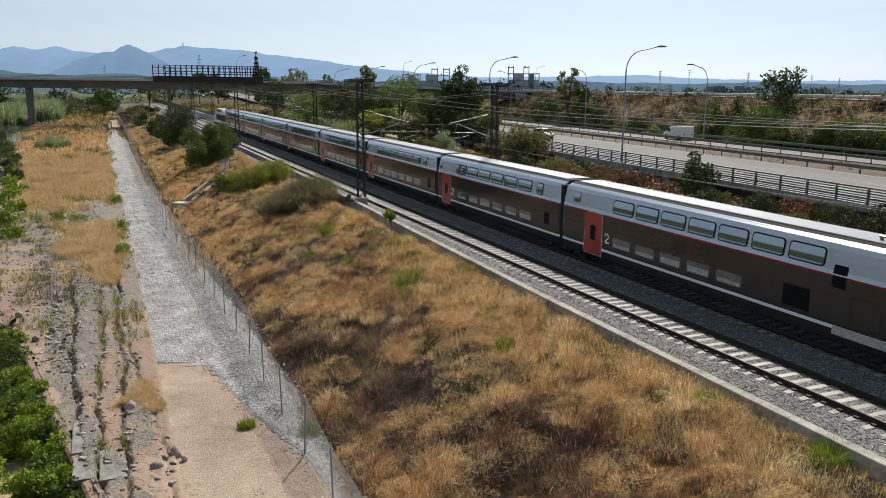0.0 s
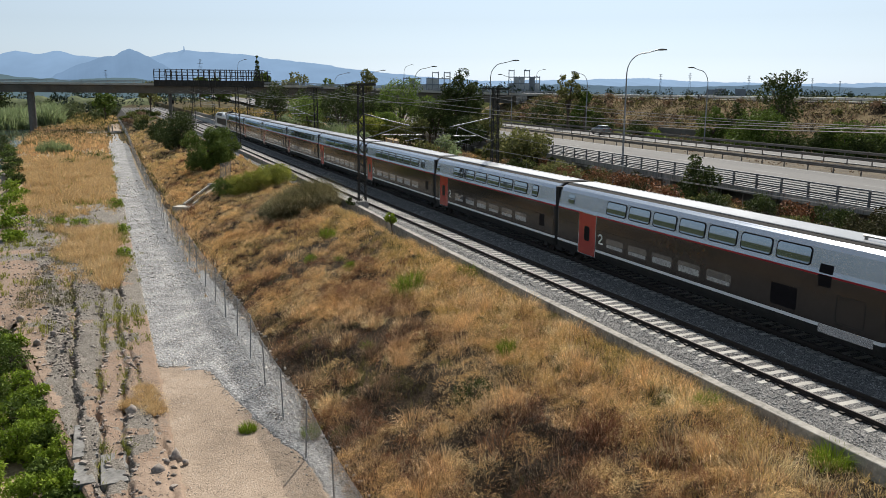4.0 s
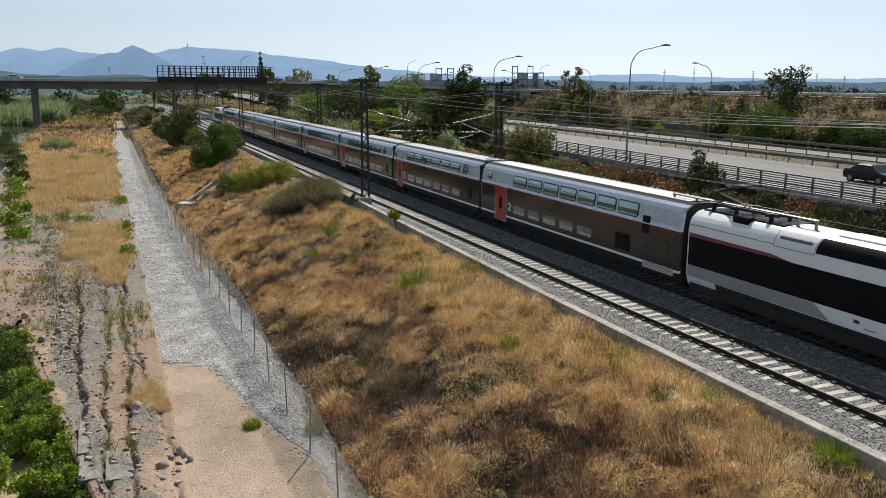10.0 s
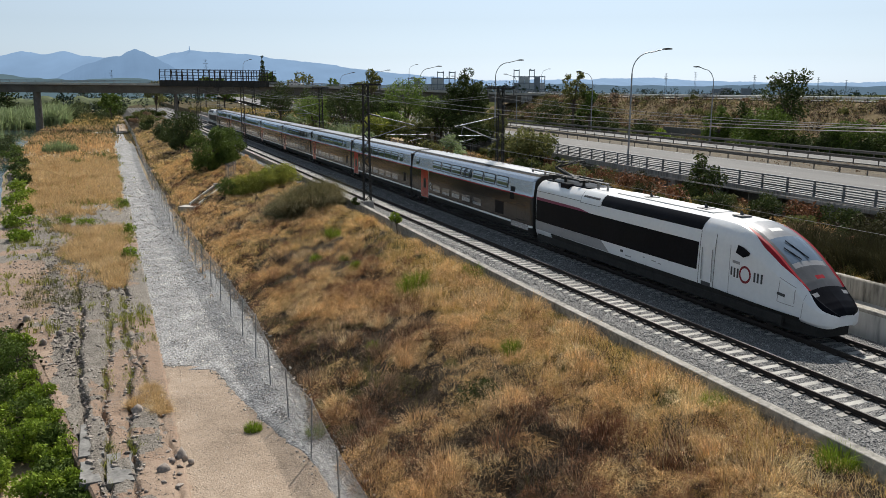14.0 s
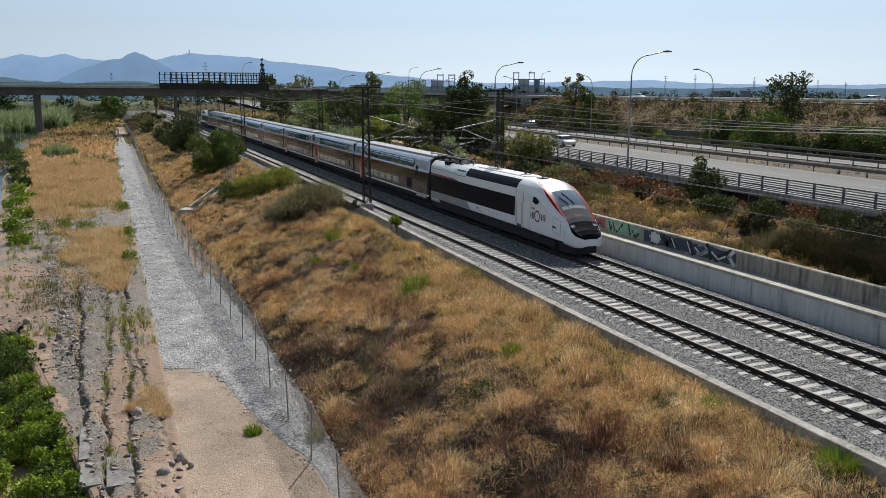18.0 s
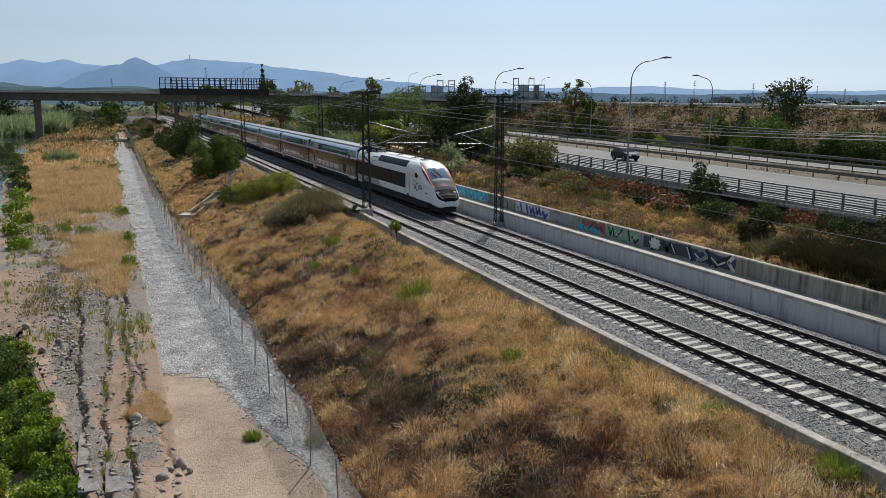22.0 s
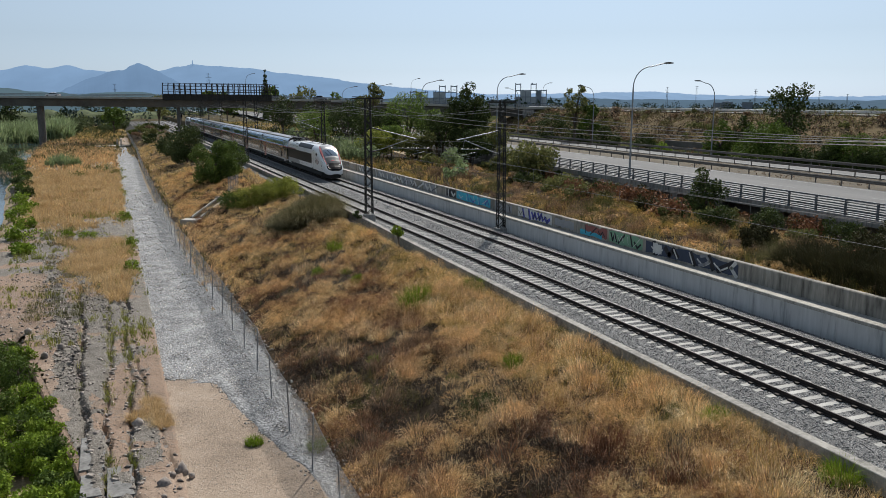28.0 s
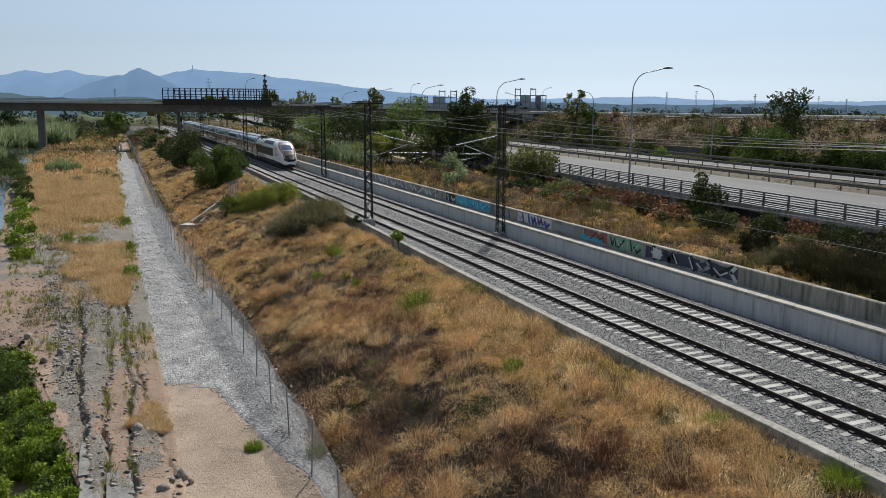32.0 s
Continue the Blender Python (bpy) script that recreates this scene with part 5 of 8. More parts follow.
grass("olive_grass", [(7.5, 18.3, 10, 40, 22, 8), (7.5, 18.6, 40, 75, 9, 7, 1.6), (7.5, 18.6, 75, 135, 4, 7, 2)], M["olive_grass"], "olive green grass among the dry stalks", .25, .6, .010, slope_o)
mounds("straw_tussocks", [(7.2, 17.4, 10, 34, .62, 420), (7.2, 17.6, 34, 56, .5, 260), (7.2, 18, 56, 100, .3, 120)], M["dry_grass"], "rounded tussocks of dry straw-coloured grass on the slope", .35, .95, .5, 1.15, .0095, lambda x, y: wall_gap(x + .5, y) * (1 - .9 * shade_spot(x, y)) * (1 - .85 * rusty(x, y)) * np.clip(patch_noise(x, y, .3, 51) * 2.2 - .5, .15, 1), lean=1.15)
mounds("brown_shrubs", [(6.8, 16.5, 10, 42, .7, 300), (6.8, 16, 42, 75, .5, 130), (6.8, 16, 75, 135, .25, 60)], M["brown_dry"], "rounded clumps of withered brown growth on the slope", .35, .9, .5, 1.1, .0095, lambda x, y: (1 - .6 * rusty(x, y)) * (slope_r(x, y) * .9 + .16 * wall_gap(x, y)) * (1 - .8 * sm_np(13.2, 15.6, x)), lean=1.3)
mounds("rust_shrubs", [(7, 16.5, 10, 44, .55, 340), (7, 16, 44, 80, .3, 150)], M["russet"], "rounded rust-brown clumps of withered weeds on the slope", .35, .8, .5, 1.0, .0095, lambda x, y: np.clip(rusty(x, y) + .8 * slope_r(x, y) * low(x) + .10, 0, 1) * wall_gap(x + .5, y), lean=1.2)
# darkest in the spots, where its colour stands for shade
mounds("dark_brush", [(6.3, 11.5, 10, 44, .42, 220), (9, 16.5, 10, 44, .12, 200), (6.7, 12, 44, 80, .35, 100)], M["dark_twig"], "tangled brush low on the slope, dark as the shade between tussocks", .35, .85, .3, .6, .010, lambda x, y: np.clip(shade_spot(x, y) + np.clip(patch_noise(x, y, .45, 21.0) * 2.2 - 1.0, 0, 1), .06, 1), lean=1.6)
mounds("straw_tufts", [(7.2, 17.6, 10, 42, .5, 110), (7.2, 18, 42, 75, .3, 70)], M["pale_stalk"], "pale straw tufts standing out of the slope's brown growth", .2, .5, .35, .75, .007, slope_n, lean=1.3)
grass("pale_stalks", [(7.2, 18.2, 10, 40, 14, 4), (7.2, 18.4, 40, 75, 8, 4, 1.5)], M["pale_stalk"], "thin pale seed stalks above the dry grass", .45, .9, .005, lambda x, y: slope_n(x, y) * (.35 + .65 * sm_np(12, 15.5, x)), .12, .9)
verge_k = lambda x, y: wall_gap(x - .12, y) * (1 - .8 * rusty(x, y)) * np.clip(patch_noise(x, y, .5, 12) * 1.6, .3, 1)
grass("verge_grass", [(13.6, 18.4, 12, 40, 26, 9), (14.2, 18.4, 40, 60, 16, 8, 1.5), (16.6, 19.2, 60, 120, 8, 8, 2.4)], M["straw_grass"], "short yellow grass along the parapet wall", .25, .6, .0095, verge_k, .1, 1.0)
grass("verge_olive_grass", [(13.2, 18.4, 12, 42, 22, 9), (14.2, 18.4, 42, 70, 7, 8, 1.5)], M["gold_olive"], "yellow-olive grass along the parapet wall", .25, .6, .0095, lambda x, y: verge_k(x, y) * np.clip(patch_noise(x, y, .35, 61) * 2.6 - .65, .05, 1), .1, 1.0)
mounds("verge_weeds", [(14.6, 18.2, 10, 60, .5, 130)], M["olive_grass"], "olive green weeds along the parapet wall", .15, .5, .25, .6, .010, lambda x, y: wall_gap(x + .1, y) * np.clip(patch_noise(x, y, .4, 15) * 2.4 - .9 + .8 * sm_np(16.6, 17.2, x), 0, 1))


def tangle(name, areas, material, label, r0, r1, h0, h1, length, w, keep, cat="brush"):
    """Low domes of matted stems: thin slivers lying every way over rounded mounds (x0, x1, y0, y1, mounds per square metre, slivers each, width factor)."""
    VV = []
    for x0, x1, y0, y1, dens, per, wide in areas:
        n = int((x1 - x0) * (y1 - y0) * dens)
        x, y = RNG.uniform(x0, x1, n), RNG.uniform(y0, y1, n)
        k = keep(x, y) > RNG.uniform(0, 1, n)
        x, y = x[k], y[k]
        n = len(x)
        r, h = RNG.uniform(r0, r1, n), RNG.uniform(h0, h1, n)
        x, y, r, h = (np.repeat(v, per) for v in (x, y, r, h))
        m = len(x)
        a, q = RNG.uniform(0, 2 * np.pi, m), np.sqrt(RNG.uniform(0, 1, m))
        px_, py_ = x + np.cos(a) * q * r, y + np.sin(a) * q * r
        pz = ground_np(px_, py_) + h * np.sqrt(1 - .93 * q * q) * RNG.uniform(.35, 1.0, m) ** .5
        d = np.stack([np.cos(a) * q * .8, np.sin(a) * q * .8, np.full(m, .35)], 1) + RNG.normal(0, .6, (m, 3))
        d /= np.linalg.norm(d, axis=1)[:, None]
        s = np.cross(d, RNG.normal(0, 1, (m, 3)))
        s /= np.linalg.norm(s, axis=1)[:, None]
        L = (length * wide ** .5 * RNG.uniform(.5, 1.5, m))[:, None]
        P = np.stack([px_, py_, pz], 1)
        W = w * wide * RNG.uniform(.6, 1.4, m)[:, None]
        VV.append(np.stack([P - d * L * .5 - s * W * .5, P - d * L * .5 + s * W * .5, P + d * L * .5], 1).reshape(-1, 3))
    V = np.concatenate(VV)
    F = np.arange(len(V)).reshape(-1, 3)
    return tagged(tri_object(name, V, F, material), label, cat, kind="stuff")


TA = lambda d, n: [(6.5, 17.3, 10, 30, d, n, 1.0), (6.8, 17.6, 30, 46, d * .85, int(n * .75), 1.25), (6.8, 18, 46, 76, d * .5, int(n * .55), 1.8), (6.8, 18.4, 76, 135, d * .18, int(n * .5), 2.8)]
M["lime_grass"] = mat("lime_grass", [(.13, .15, .03), (.25, .26, .06), (.38, .35, .11)], .5, 3, .8, 0, spec=.2, isl=.5, trans=.3)
M["tan_tangle"] = mat("tan_tangle", [(0.484, 0.284, 0.129), (0.763, 0.506, 0.232), (0.850, 0.696, 0.382)], .5, 3, .8, 0, spec=.2, isl=.55, trans=.08)
tangle("straw_brush", TA(2.2, 340), M["tan_tangle"], "matted straw-coloured brush on the slope", .4, .95, .3, .85, .2, .0085, lambda x, y: wall_gap(x + .4, y) * np.clip(patch_noise(x, y, .42, 1.0) * 1.7 - .2, .12, 1) * (1 - .65 * sm_np(13.2, 15.6, x)) * (1 - .75 * rusty(x, y)) * (1 - .9 * shade_spot(x, y)))
tangle("rust_brush", TA(2.4, 340), M["russet"], "matted rust-brown brush on the slope", .4, .95, .35, .9, .2, .0085, lambda x, y: wall_gap(x + .8, y) * np.clip(patch_noise(x, y, .5, 4.0) * 2.0 - .75, .05, 1) * (.12 + .88 * np.maximum(low(x), rusty(x, y))) * (1 - .6 * sm_np(42, 66, y)) * (1 - .7 * shade_spot(x, y)))
# second layer of brush that carries the spots' shade in its colour
tangle("shaded_brush", TA(1.5, 300), M["dark_twig"], "grey-brown brush on the lower slope, darkened like shaded gaps", .3, .7, .2, .5, .2, .009, lambda x, y: wall_gap(x + 1.2, y) * np.clip(np.clip(patch_noise(x, y, .6, 17.0) * 2.4 - 1.0, 0, 1) * (.2 + .6 * low(x)) + 1.2 * shade_spot(x, y) + .35 * rusty(x, y), 0, 1))
tangle("olive_brush", TA(.5, 280), M["olive_grass"], "olive green brush scattered on the slope", .3, .7, .3, .6, .18, .010, lambda x, y: wall_gap(x + .4, y) * np.clip(patch_noise(x, y, .33, 8.0) * 2.4 - 1.2, 0, 1))


# far side of the tracks
def bank_keep(x, y):
    rx = 43.3 + .06 * (y - 33)
    return np.where(x < rx - .9, 1.0, 0) * np.clip(patch_noise(x, y, .35, 2.5) * 1.6 - .15, .08, 1)


grass("bank_grass", [(29.2, 44, 12, 60, 7, 8), (29.2, 52, 60, 110, 2.2, 7, 2.2), (29.2, 60, 110, 230, .5, 6, 3.4)], M["straw_grass"], "dry straw-coloured grass on the bank below the motorway", .3, .8, .017, lambda x, y: bank_keep(x, y) * (1 - .75 * sm_np(33, 38, x)) * (1 - .6 * (1 - sm_np(24, 34, y))))
grass("bank_weeds", [(29.2, 44, 12, 60, 6, 9), (29.2, 52, 60, 110, 1.8, 7, 2), (29.2, 60, 110, 230, .6, 6, 3.2)], M["olive_grass"], "olive weeds on the bank below the motorway", .35, 1.1, .019, lambda x, y: bank_keep(x + 9, y) * bank_keep(x, y) * 1.3)
grass("bank_scrub", [(29.2, 44, 12, 60, 5, 10), (29.2, 52, 60, 110, 2, 10)], M["russet"], "rust-coloured scrub on the bank below the motorway", .4, 1.1, .018, lambda x, y: bank_keep(x, y) * np.clip(patch_noise(x, y, .5, 6) * 3 - 1.6, 0, 1), .14, .9, "weeds")
bank_tan = lambda x, y: np.where(x < 43.3 + .06 * (y - 33) - .7, 1.0, 0)
BA = lambda d, n: [(29.1, 44, 12, 60, d, n, 1.5), (29.1, 52, 60, 110, d * .45, int(n * .7), 2.2)]
tangle("bank_brown_brush", BA(.6, 200), M["brown_dry"], "matted brown brush on the bank below the motorway", .4, .9, .3, .8, .22, .014, lambda x, y: bank_tan(x, y) * np.clip(patch_noise(x, y, .4, 37.0) * 2 - .5, 0, 1))
tangle("bank_brush", BA(.45, 200), M["tan_tangle"], "matted tan brush on the bank below the motorway", .4, .9, .3, .8, .22, .014, lambda x, y: bank_tan(x, y) * np.clip(patch_noise(x, y, .4, 31.0) * 2 - .5, 0, 1))
tangle("bank_olive_brush", BA(.25, 200), M["olive_grass"], "olive brush on the bank below the motorway", .4, .9, .3, .9, .22, .014, lambda x, y: bank_tan(x, y) * np.clip(patch_noise(x, y, .4, 33.0) * 2 - .5, .1, 1))
tangle("bank_yellow_brush", BA(1.4, 200), M["gold_olive"], "yellowish brush on the bank below the motorway", .3, .7, .2, .6, .2, .014, lambda x, y: bank_tan(x, y) * np.clip(patch_noise(x, y, .3, 35.0) * 2.4 - .9, 0, 1))
yard_k = lambda x, y: np.clip(patch_noise(x, y, .09, 85) * 2 - .3, .1, 1)
grass("yard_scrub", [(28.8, 64, 205, 330, .5, 6, 1.4), (-10, 5, 300, 420, .3, 6, 1.4)], M["olive_grass"], "olive scrub growth beyond the road bridge", .6, 1.9, .12, yard_k, .3, 1.0, "scrub")
grass("yard_straw", [(28.8, 64, 205, 330, .4, 6, 1.4), (-12, 5, 290, 420, .4, 6, 1.4)], M["straw_grass"], "dry straw growth beyond the road bridge", .5, 1.3, .11, lambda x, y: 1.1 - yard_k(x, y), .3, 1.0, "scrub")
# river flat
flat_keep = lambda x, y: np.clip(patch_noise(x, y, .28, 3.0) * 2.2 + .1, .55, 1) * np.where((x < 1.1 - .8 * patch_noise(x * 0, y, .4)) & (x > -2.2 - .088 * (np.minimum(y, 150) - 26)), 1, 0) * np.where(y < 84, sm_np(54, 58, y + 1.5 * np.sin(x * 2.1)) * (1 - sm_np(73, 80, y + 2.5 * np.sin(x * 1.7))) * sm_np(-4.6, -2.2, x - .8 * np.sin(y * .7) + .05 * (y - 58)), sm_np(84, 92, y + 3 * np.sin(x * 1.3))) * (1 - sm_np(150, 168, y + 7 * np.sin(x * 1.1)))
gold_near = lambda x, y: np.where((x > -1.9 - .115 * (y - 56) + 3.0 * (patch_noise(x, y, .4, 41) - .5)) & (x < 1.25 - 1.1 * patch_noise(x, y, .7, 49)), 1, 0) * sm_np(54.6, 55.8, y + 5.0 * (patch_noise(x, y, .5, 43) - .3)) * (1 - sm_np(74, 78, y + 9 * (patch_noise(x, y, .35, 53) - .5))) * np.clip(patch_noise(x, y, .7, 45) * 2 + .15, .35, 1)
gold_far = lambda x, y: np.where((x > -8.2 - .09 * (y - 98) + 5.0 * (patch_noise(x, y, .2, 47) - .5)) & (x < 1.3 - 1.4 * patch_noise(x, y, .4, 55)), 1, 0) * sm_np(88, 92, y + 14 * (patch_noise(x, y, .25, 57) - .5)) * (1 - sm_np(118, 178, y + 30 * (patch_noise(x, y, .15, 59) - .5)))
grass("golden_patch", [(-6, 1.1, 53, 82, 26, 8, 1.4)], M["gold_grass"], "dense golden dry grass beside the gravel path", .45, .95, .018, gold_near, .12, 1.0)
mounds("golden_tussocks", [(-6, 1.1, 54, 80, .55, 150), (-13, .8, 88, 165, .16, 120)], M["gold_grass"], "rounded golden tussocks standing out of the dry grass on the flat", .35, .9, .8, 1.35, .022, lambda x, y: np.where(y < 84, gold_near(x, y), gold_far(x, y)), "tussocks", lean=1.2)
grass("path_edge_weeds", [(1.0, 2.0, 54, 190, 2.2, 6, 1.6), (2.0, 4.6, 54, 190, .35, 5, 1.4)], M["lime_grass"], "small weeds growing on the gravel path", .1, .35, .022, lambda x, y: np.clip(patch_noise(x, y, .5, 71) * 2.4 - 1.0, 0, 1), .1, .9, "weeds")
grass("golden_patch", [(-14, 1.0, 86, 176, 5, 7, 3.0)], M["gold_grass"], "dense golden dry grass on the river flat", .5, 1.1, .02, gold_far, .12, 1.0)
grass("golden_grass", [(-9, 1.2, 52, 90, 10, 8, 1.3), (-15, 1.4, 86, 170, 3, 7, 2.6)], M["gold_grass"], "golden dry grass on the river flat", .25, .5, .026, flat_keep, .08, .8)
grass("brown_grass", [(-22, 1.4, 150, 215, 4, 7, 1.6), (-22, .5, 205, 290, 1.3, 6, 3.2)], M["dry_grass"], "brownish dry growth on the far river flat", .4, 1.1, .06, lambda x, y: np.clip(patch_noise(x, y, .1, 1) * 1.4, .2, 1) * sm_np(140, 175, y + 8 * np.sin(x * .9)) * (1 - sm_np(262, 290, y + 9 * np.sin(x * .7))) * np.where(x < 1.2 - .9 * patch_noise(x * 0, y, .3), 1, 0))
grass("far_flat_grass", [(-34, 6, 195, 300, .5, 6, 2.4), (-60, 8, 300, 420, .25, 5, 3), (4.9, 6.2, 60, 260, .9, 6, .5)], M["olive_grass"], "olive grass on the far river flat", .4, 1.2, .09, lambda x, y: np.clip(patch_noise(x, y, .09, 3) * 1.5, .25, 1) * np.where(np.abs(x - 3.4) < 1.6, .1, 1))
grass("far_flat_straw", [(-30, 6, 198, 300, 1.1, 6, 1.3), (-60, 8, 300, 420, .3, 5, 2.4)], M["gold_grass"], "straw-coloured grass on the far river flat", .4, 1.0, .09, lambda x, y: np.clip(patch_noise(x, y, .07, 9) * 2.4 - .9, 0, 1) * np.where(np.abs(x - 3.4) < 1.6, .1, 1))
grass("flat_weeds", [(-8, 1.2, 44, 75, 9, 9), (-12, 1.4, 75, 100, 8, 8), (-15, 1.4, 100, 170, 2, 7, 1.6), (.3, 1.5, 40, 130, 7, 9)], M["lime_grass"], "green and yellow weeds on the river flat", .25, .7, .03, lambda x, y: np.clip(patch_noise(x, y, .6, 7) * 2.6 - 1.35, 0, 1))
grass("flat_olive", [(-5.4, -.9, 50, 74, 12, 8), (-9, -4, 74, 96, 4, 8, 1.6)], M["olive_grass"], "olive weeds among the rubble on the river flat", .3, .75, .018, lambda x, y: np.clip(patch_noise(x, y, .4, 91) * 2.4 - .9, 0, 1) * np.where(x < -.3 - .1 * (y - 50) * (y < 60), 1, .4), .12, .8, "weeds")
grass("crack_grass", [(-1.0, -.6, 26, 56, 22, 9), (-.18, .3, 28, 54, 44, 9), (.3, .8, 26, 52, 10, 7), (-2.4, -1.9, 36, 60, 5, 7), (-5, -3.6, 48, 66, 3, 8)], M["lime_grass"], "yellow-green grass growing in the cracks", .25, .6, .014, lambda x, y: np.clip(patch_noise(x * .1, y, .7, 5) * 2.6 - 1.0, 0, 1))
fieldk = lambda x, y: np.clip(patch_noise(x, y, .12, 5) * 1.5 - .2, .05, 1) * np.where(x > 43.3 + .06 * (y - 33) + 30, 1, 0)
grass("field_grass", [(76, 101, 40, 120, .9, 8, 1.2), (80, 140, 120, 200, .3, 8, 1.8)], M["brown_dry"], "dry grass between the motorway and the embankment", .4, .9, .09, fieldk)
grass("fence_grass", [(5.0, 7.0, 46, 110, 7, 7, 1.3), (5.0, 7.0, 110, 250, 2.2, 6, 2.4)], M["dry_grass"], "dry grass at the foot of the slope behind the fence", .25, .7, .026, lambda x, y: np.clip(patch_noise(x, y, .4, 2) * 1.8 - .2, .1, 1), .1, .9)
grass("median_weeds", [(58, 72, 30, 80, 1.2, 8)], M["brown_dry"], "dry weeds on the strip between the carriageways", .2, .5, .05, lambda x, y: np.where((x > 43.3 + .06 * (y - 33) + 15.2) & (x < 43.3 + .06 * (y - 33) + 22.4), 1, 0))


def leaf_cloud(C, R, n, size, squash=1.0, inner=.55):
    """n leaves spread through clumps with centres C and radii R."""
    k = RNG.choice(len(C), n, p=(R ** 2) / (R ** 2).sum())
    d = RNG.normal(0, 1, (n, 3))
    d /= np.linalg.norm(d, axis=1)[:, None]
    rad = R[k] * (inner + (1 - inner) * RNG.uniform(0, 1, n) ** .6) * RNG.uniform(.8, 1.15, n)
    P = C[k] + d * rad[:, None] * np.array([1, 1, squash])
    a = RNG.normal(0, 1, (n, 3)) + d * .4
    a /= np.linalg.norm(a, axis=1)[:, None]
    b = np.cross(a, RNG.normal(0, 1, (n, 3)))
    b /= np.linalg.norm(b, axis=1)[:, None]
    s = size * RNG.uniform(.6, 1.4, n)[:, None]
    V = np.stack([P - a * s, P + b * s * .5, P + a * s, P - b * s * .5], 1).reshape(-1, 3)
    i = (np.arange(n) * 4)[:, None]
    F = np.concatenate([i + [0, 1, 2], i + [0, 2, 3]], 1).reshape(-1, 3)
    return V, F


def clumps(rx, ry, rz, zc, n, rmin, rmax, low=-1.0):
    out, rad = [], []
    while len(out) < n:
        p = RNG.uniform(-1, 1, 3)
        q = p @ p
        if q > 1 or q < .12 or p[2] < low:
            continue
        out.append((p[0] * rx, p[1] * ry, zc + p[2] * rz))
        rad.append(RNG.uniform(rmin, rmax))
    return np.array(out), np.array(rad)


def plant(name, x, y, h, r, leaf, n, size, label, cat, trunk_h=.25, nc=14, z=None, group="", squash=.9, low=-.6, lean=(0, 0), ry=None, open_=.42):
    """A bush or tree: tapered trunk, limbs to the clumps, leaves in clumps."""
    z = ground_z(x, y) if z is None else z
    if math.hypot(x, y) > 55 and name not in ("slope_tree", "bank_tree", "broom_shrub", "yellow_shrub", "field_bush"):
        n, size = int(n * .45), size * 1.3
    root = empty(name, pose(x, y, z), label, cat, group)
    zc = h * (trunk_h + (1 - trunk_h) * .5)
    rz = h * (1 - trunk_h) * .5
    C, R = clumps(r * .8, (ry or r) * .8, rz * .82, zc, nc, r * open_ * .6, r * open_, low)
    if low <= -1:                 # growth that reaches the ground
        C[:, 2] = np.maximum(C[:, 2] - .14 * h, .12 * h)
    C[:, :2] += np.array(lean) * (C[:, 2:3] / h)
    V, F = leaf_cloud(C, R, n, size, squash)
    V[:, 2] = np.maximum(V[:, 2], .02)
    crown = tri_object("crown", V, F, M[leaf])
    crown.parent = root
    g = Geo()
    tr = max(.025, h * .022)
    top = Vector((lean[0] * .5, lean[1] * .5, h * max(trunk_h, .3) + .2))
    g.tube((0, 0, -.2), top * .5 + Vector((RNG.uniform(-.1, .1), RNG.uniform(-.1, .1), 0)), tr, 7, tr * .85)
    g.tube(top * .5, top, tr * .85, 7, tr * .65)
    part("trunk", g, M["bark"], root)
    g = Geo()
    for c in C[: min(nc, 9)]:
        mid = top.lerp(Vector(c), .5) + Vector((0, 0, .06 * h))
        s = top * RNG.uniform(.55, 1.0)
        g.tube(s, mid, tr * .45, 5, tr * .3, cap=False)
        g.tube(mid, c, tr * .3, 5, tr * .1, cap=False)
    part("branching", g, M["bark"], root)
    return root


def stems(name, x, y, n, r, h, w, leaf, label, cat, lean=.5, z=None, group=""):
    """A clump of upright stalks or blades."""
    a, q = RNG.uniform(0, 2 * np.pi, n), r * np.sqrt(RNG.uniform(0, 1, n))
    px_, py_ = x + q * np.cos(a), y + q * np.sin(a)
    zz = ground_np(px_, py_) - .03 if z is None else np.full(n, z)
    V, F = blades(np.stack([px_, py_, zz], 1), h * RNG.uniform(.45, 1.0, n) * (1 - .6 * (q / r) ** 2), np.full(n, w), lean, b=a + RNG.normal(0, .9, n))
    return tagged(tri_object(name, V, F, M[leaf]), label, cat, group)


M["tree_leaf"] = mat("sunlit_tree_leaf", [(0.083, 0.130, 0.025), (0.150, 0.211, 0.044), (0.243, 0.304, 0.072)], .6, 3, .7, 0, spec=.15, isl=.45, trans=.25)
M["broom_twig"] = mat("broom_twig", [(0.095, 0.087, 0.041), (0.180, 0.161, 0.077), (0.285, 0.244, 0.126)], .5, 3, .8, 0, spec=.15, isl=.5, trans=.2)
# on the railway slope
plant("slope_tree", 12.0, 110.5, 7.4, 3.7, "green_leaf", 22000, .10, "dense green tree on the railway embankment", "tree", .0, 60, group="slope trees", ry=4.2, low=-1, open_=.28)
plant("slope_tree", 15.0, 114, 6.0, 3.2, "green_leaf", 12000, .10, "dense green tree on the railway embankment", "tree", .02, 36, group="slope trees", low=-1, open_=.32)
plant("slope_tree", 12.2, 150, 8.0, 4.6, "dark_leaf", 7000, .17, "dark green tree on the railway embankment", "tree", .02, 40, group="slope trees", ry=6, low=-1, open_=.32)
plant("slope_tree", 11.5, 172, 5.2, 3.6, "dark_leaf", 4500, .17, "dark green tree on the railway embankment", "tree", .02, 28, group="slope trees", low=-1, open_=.36)
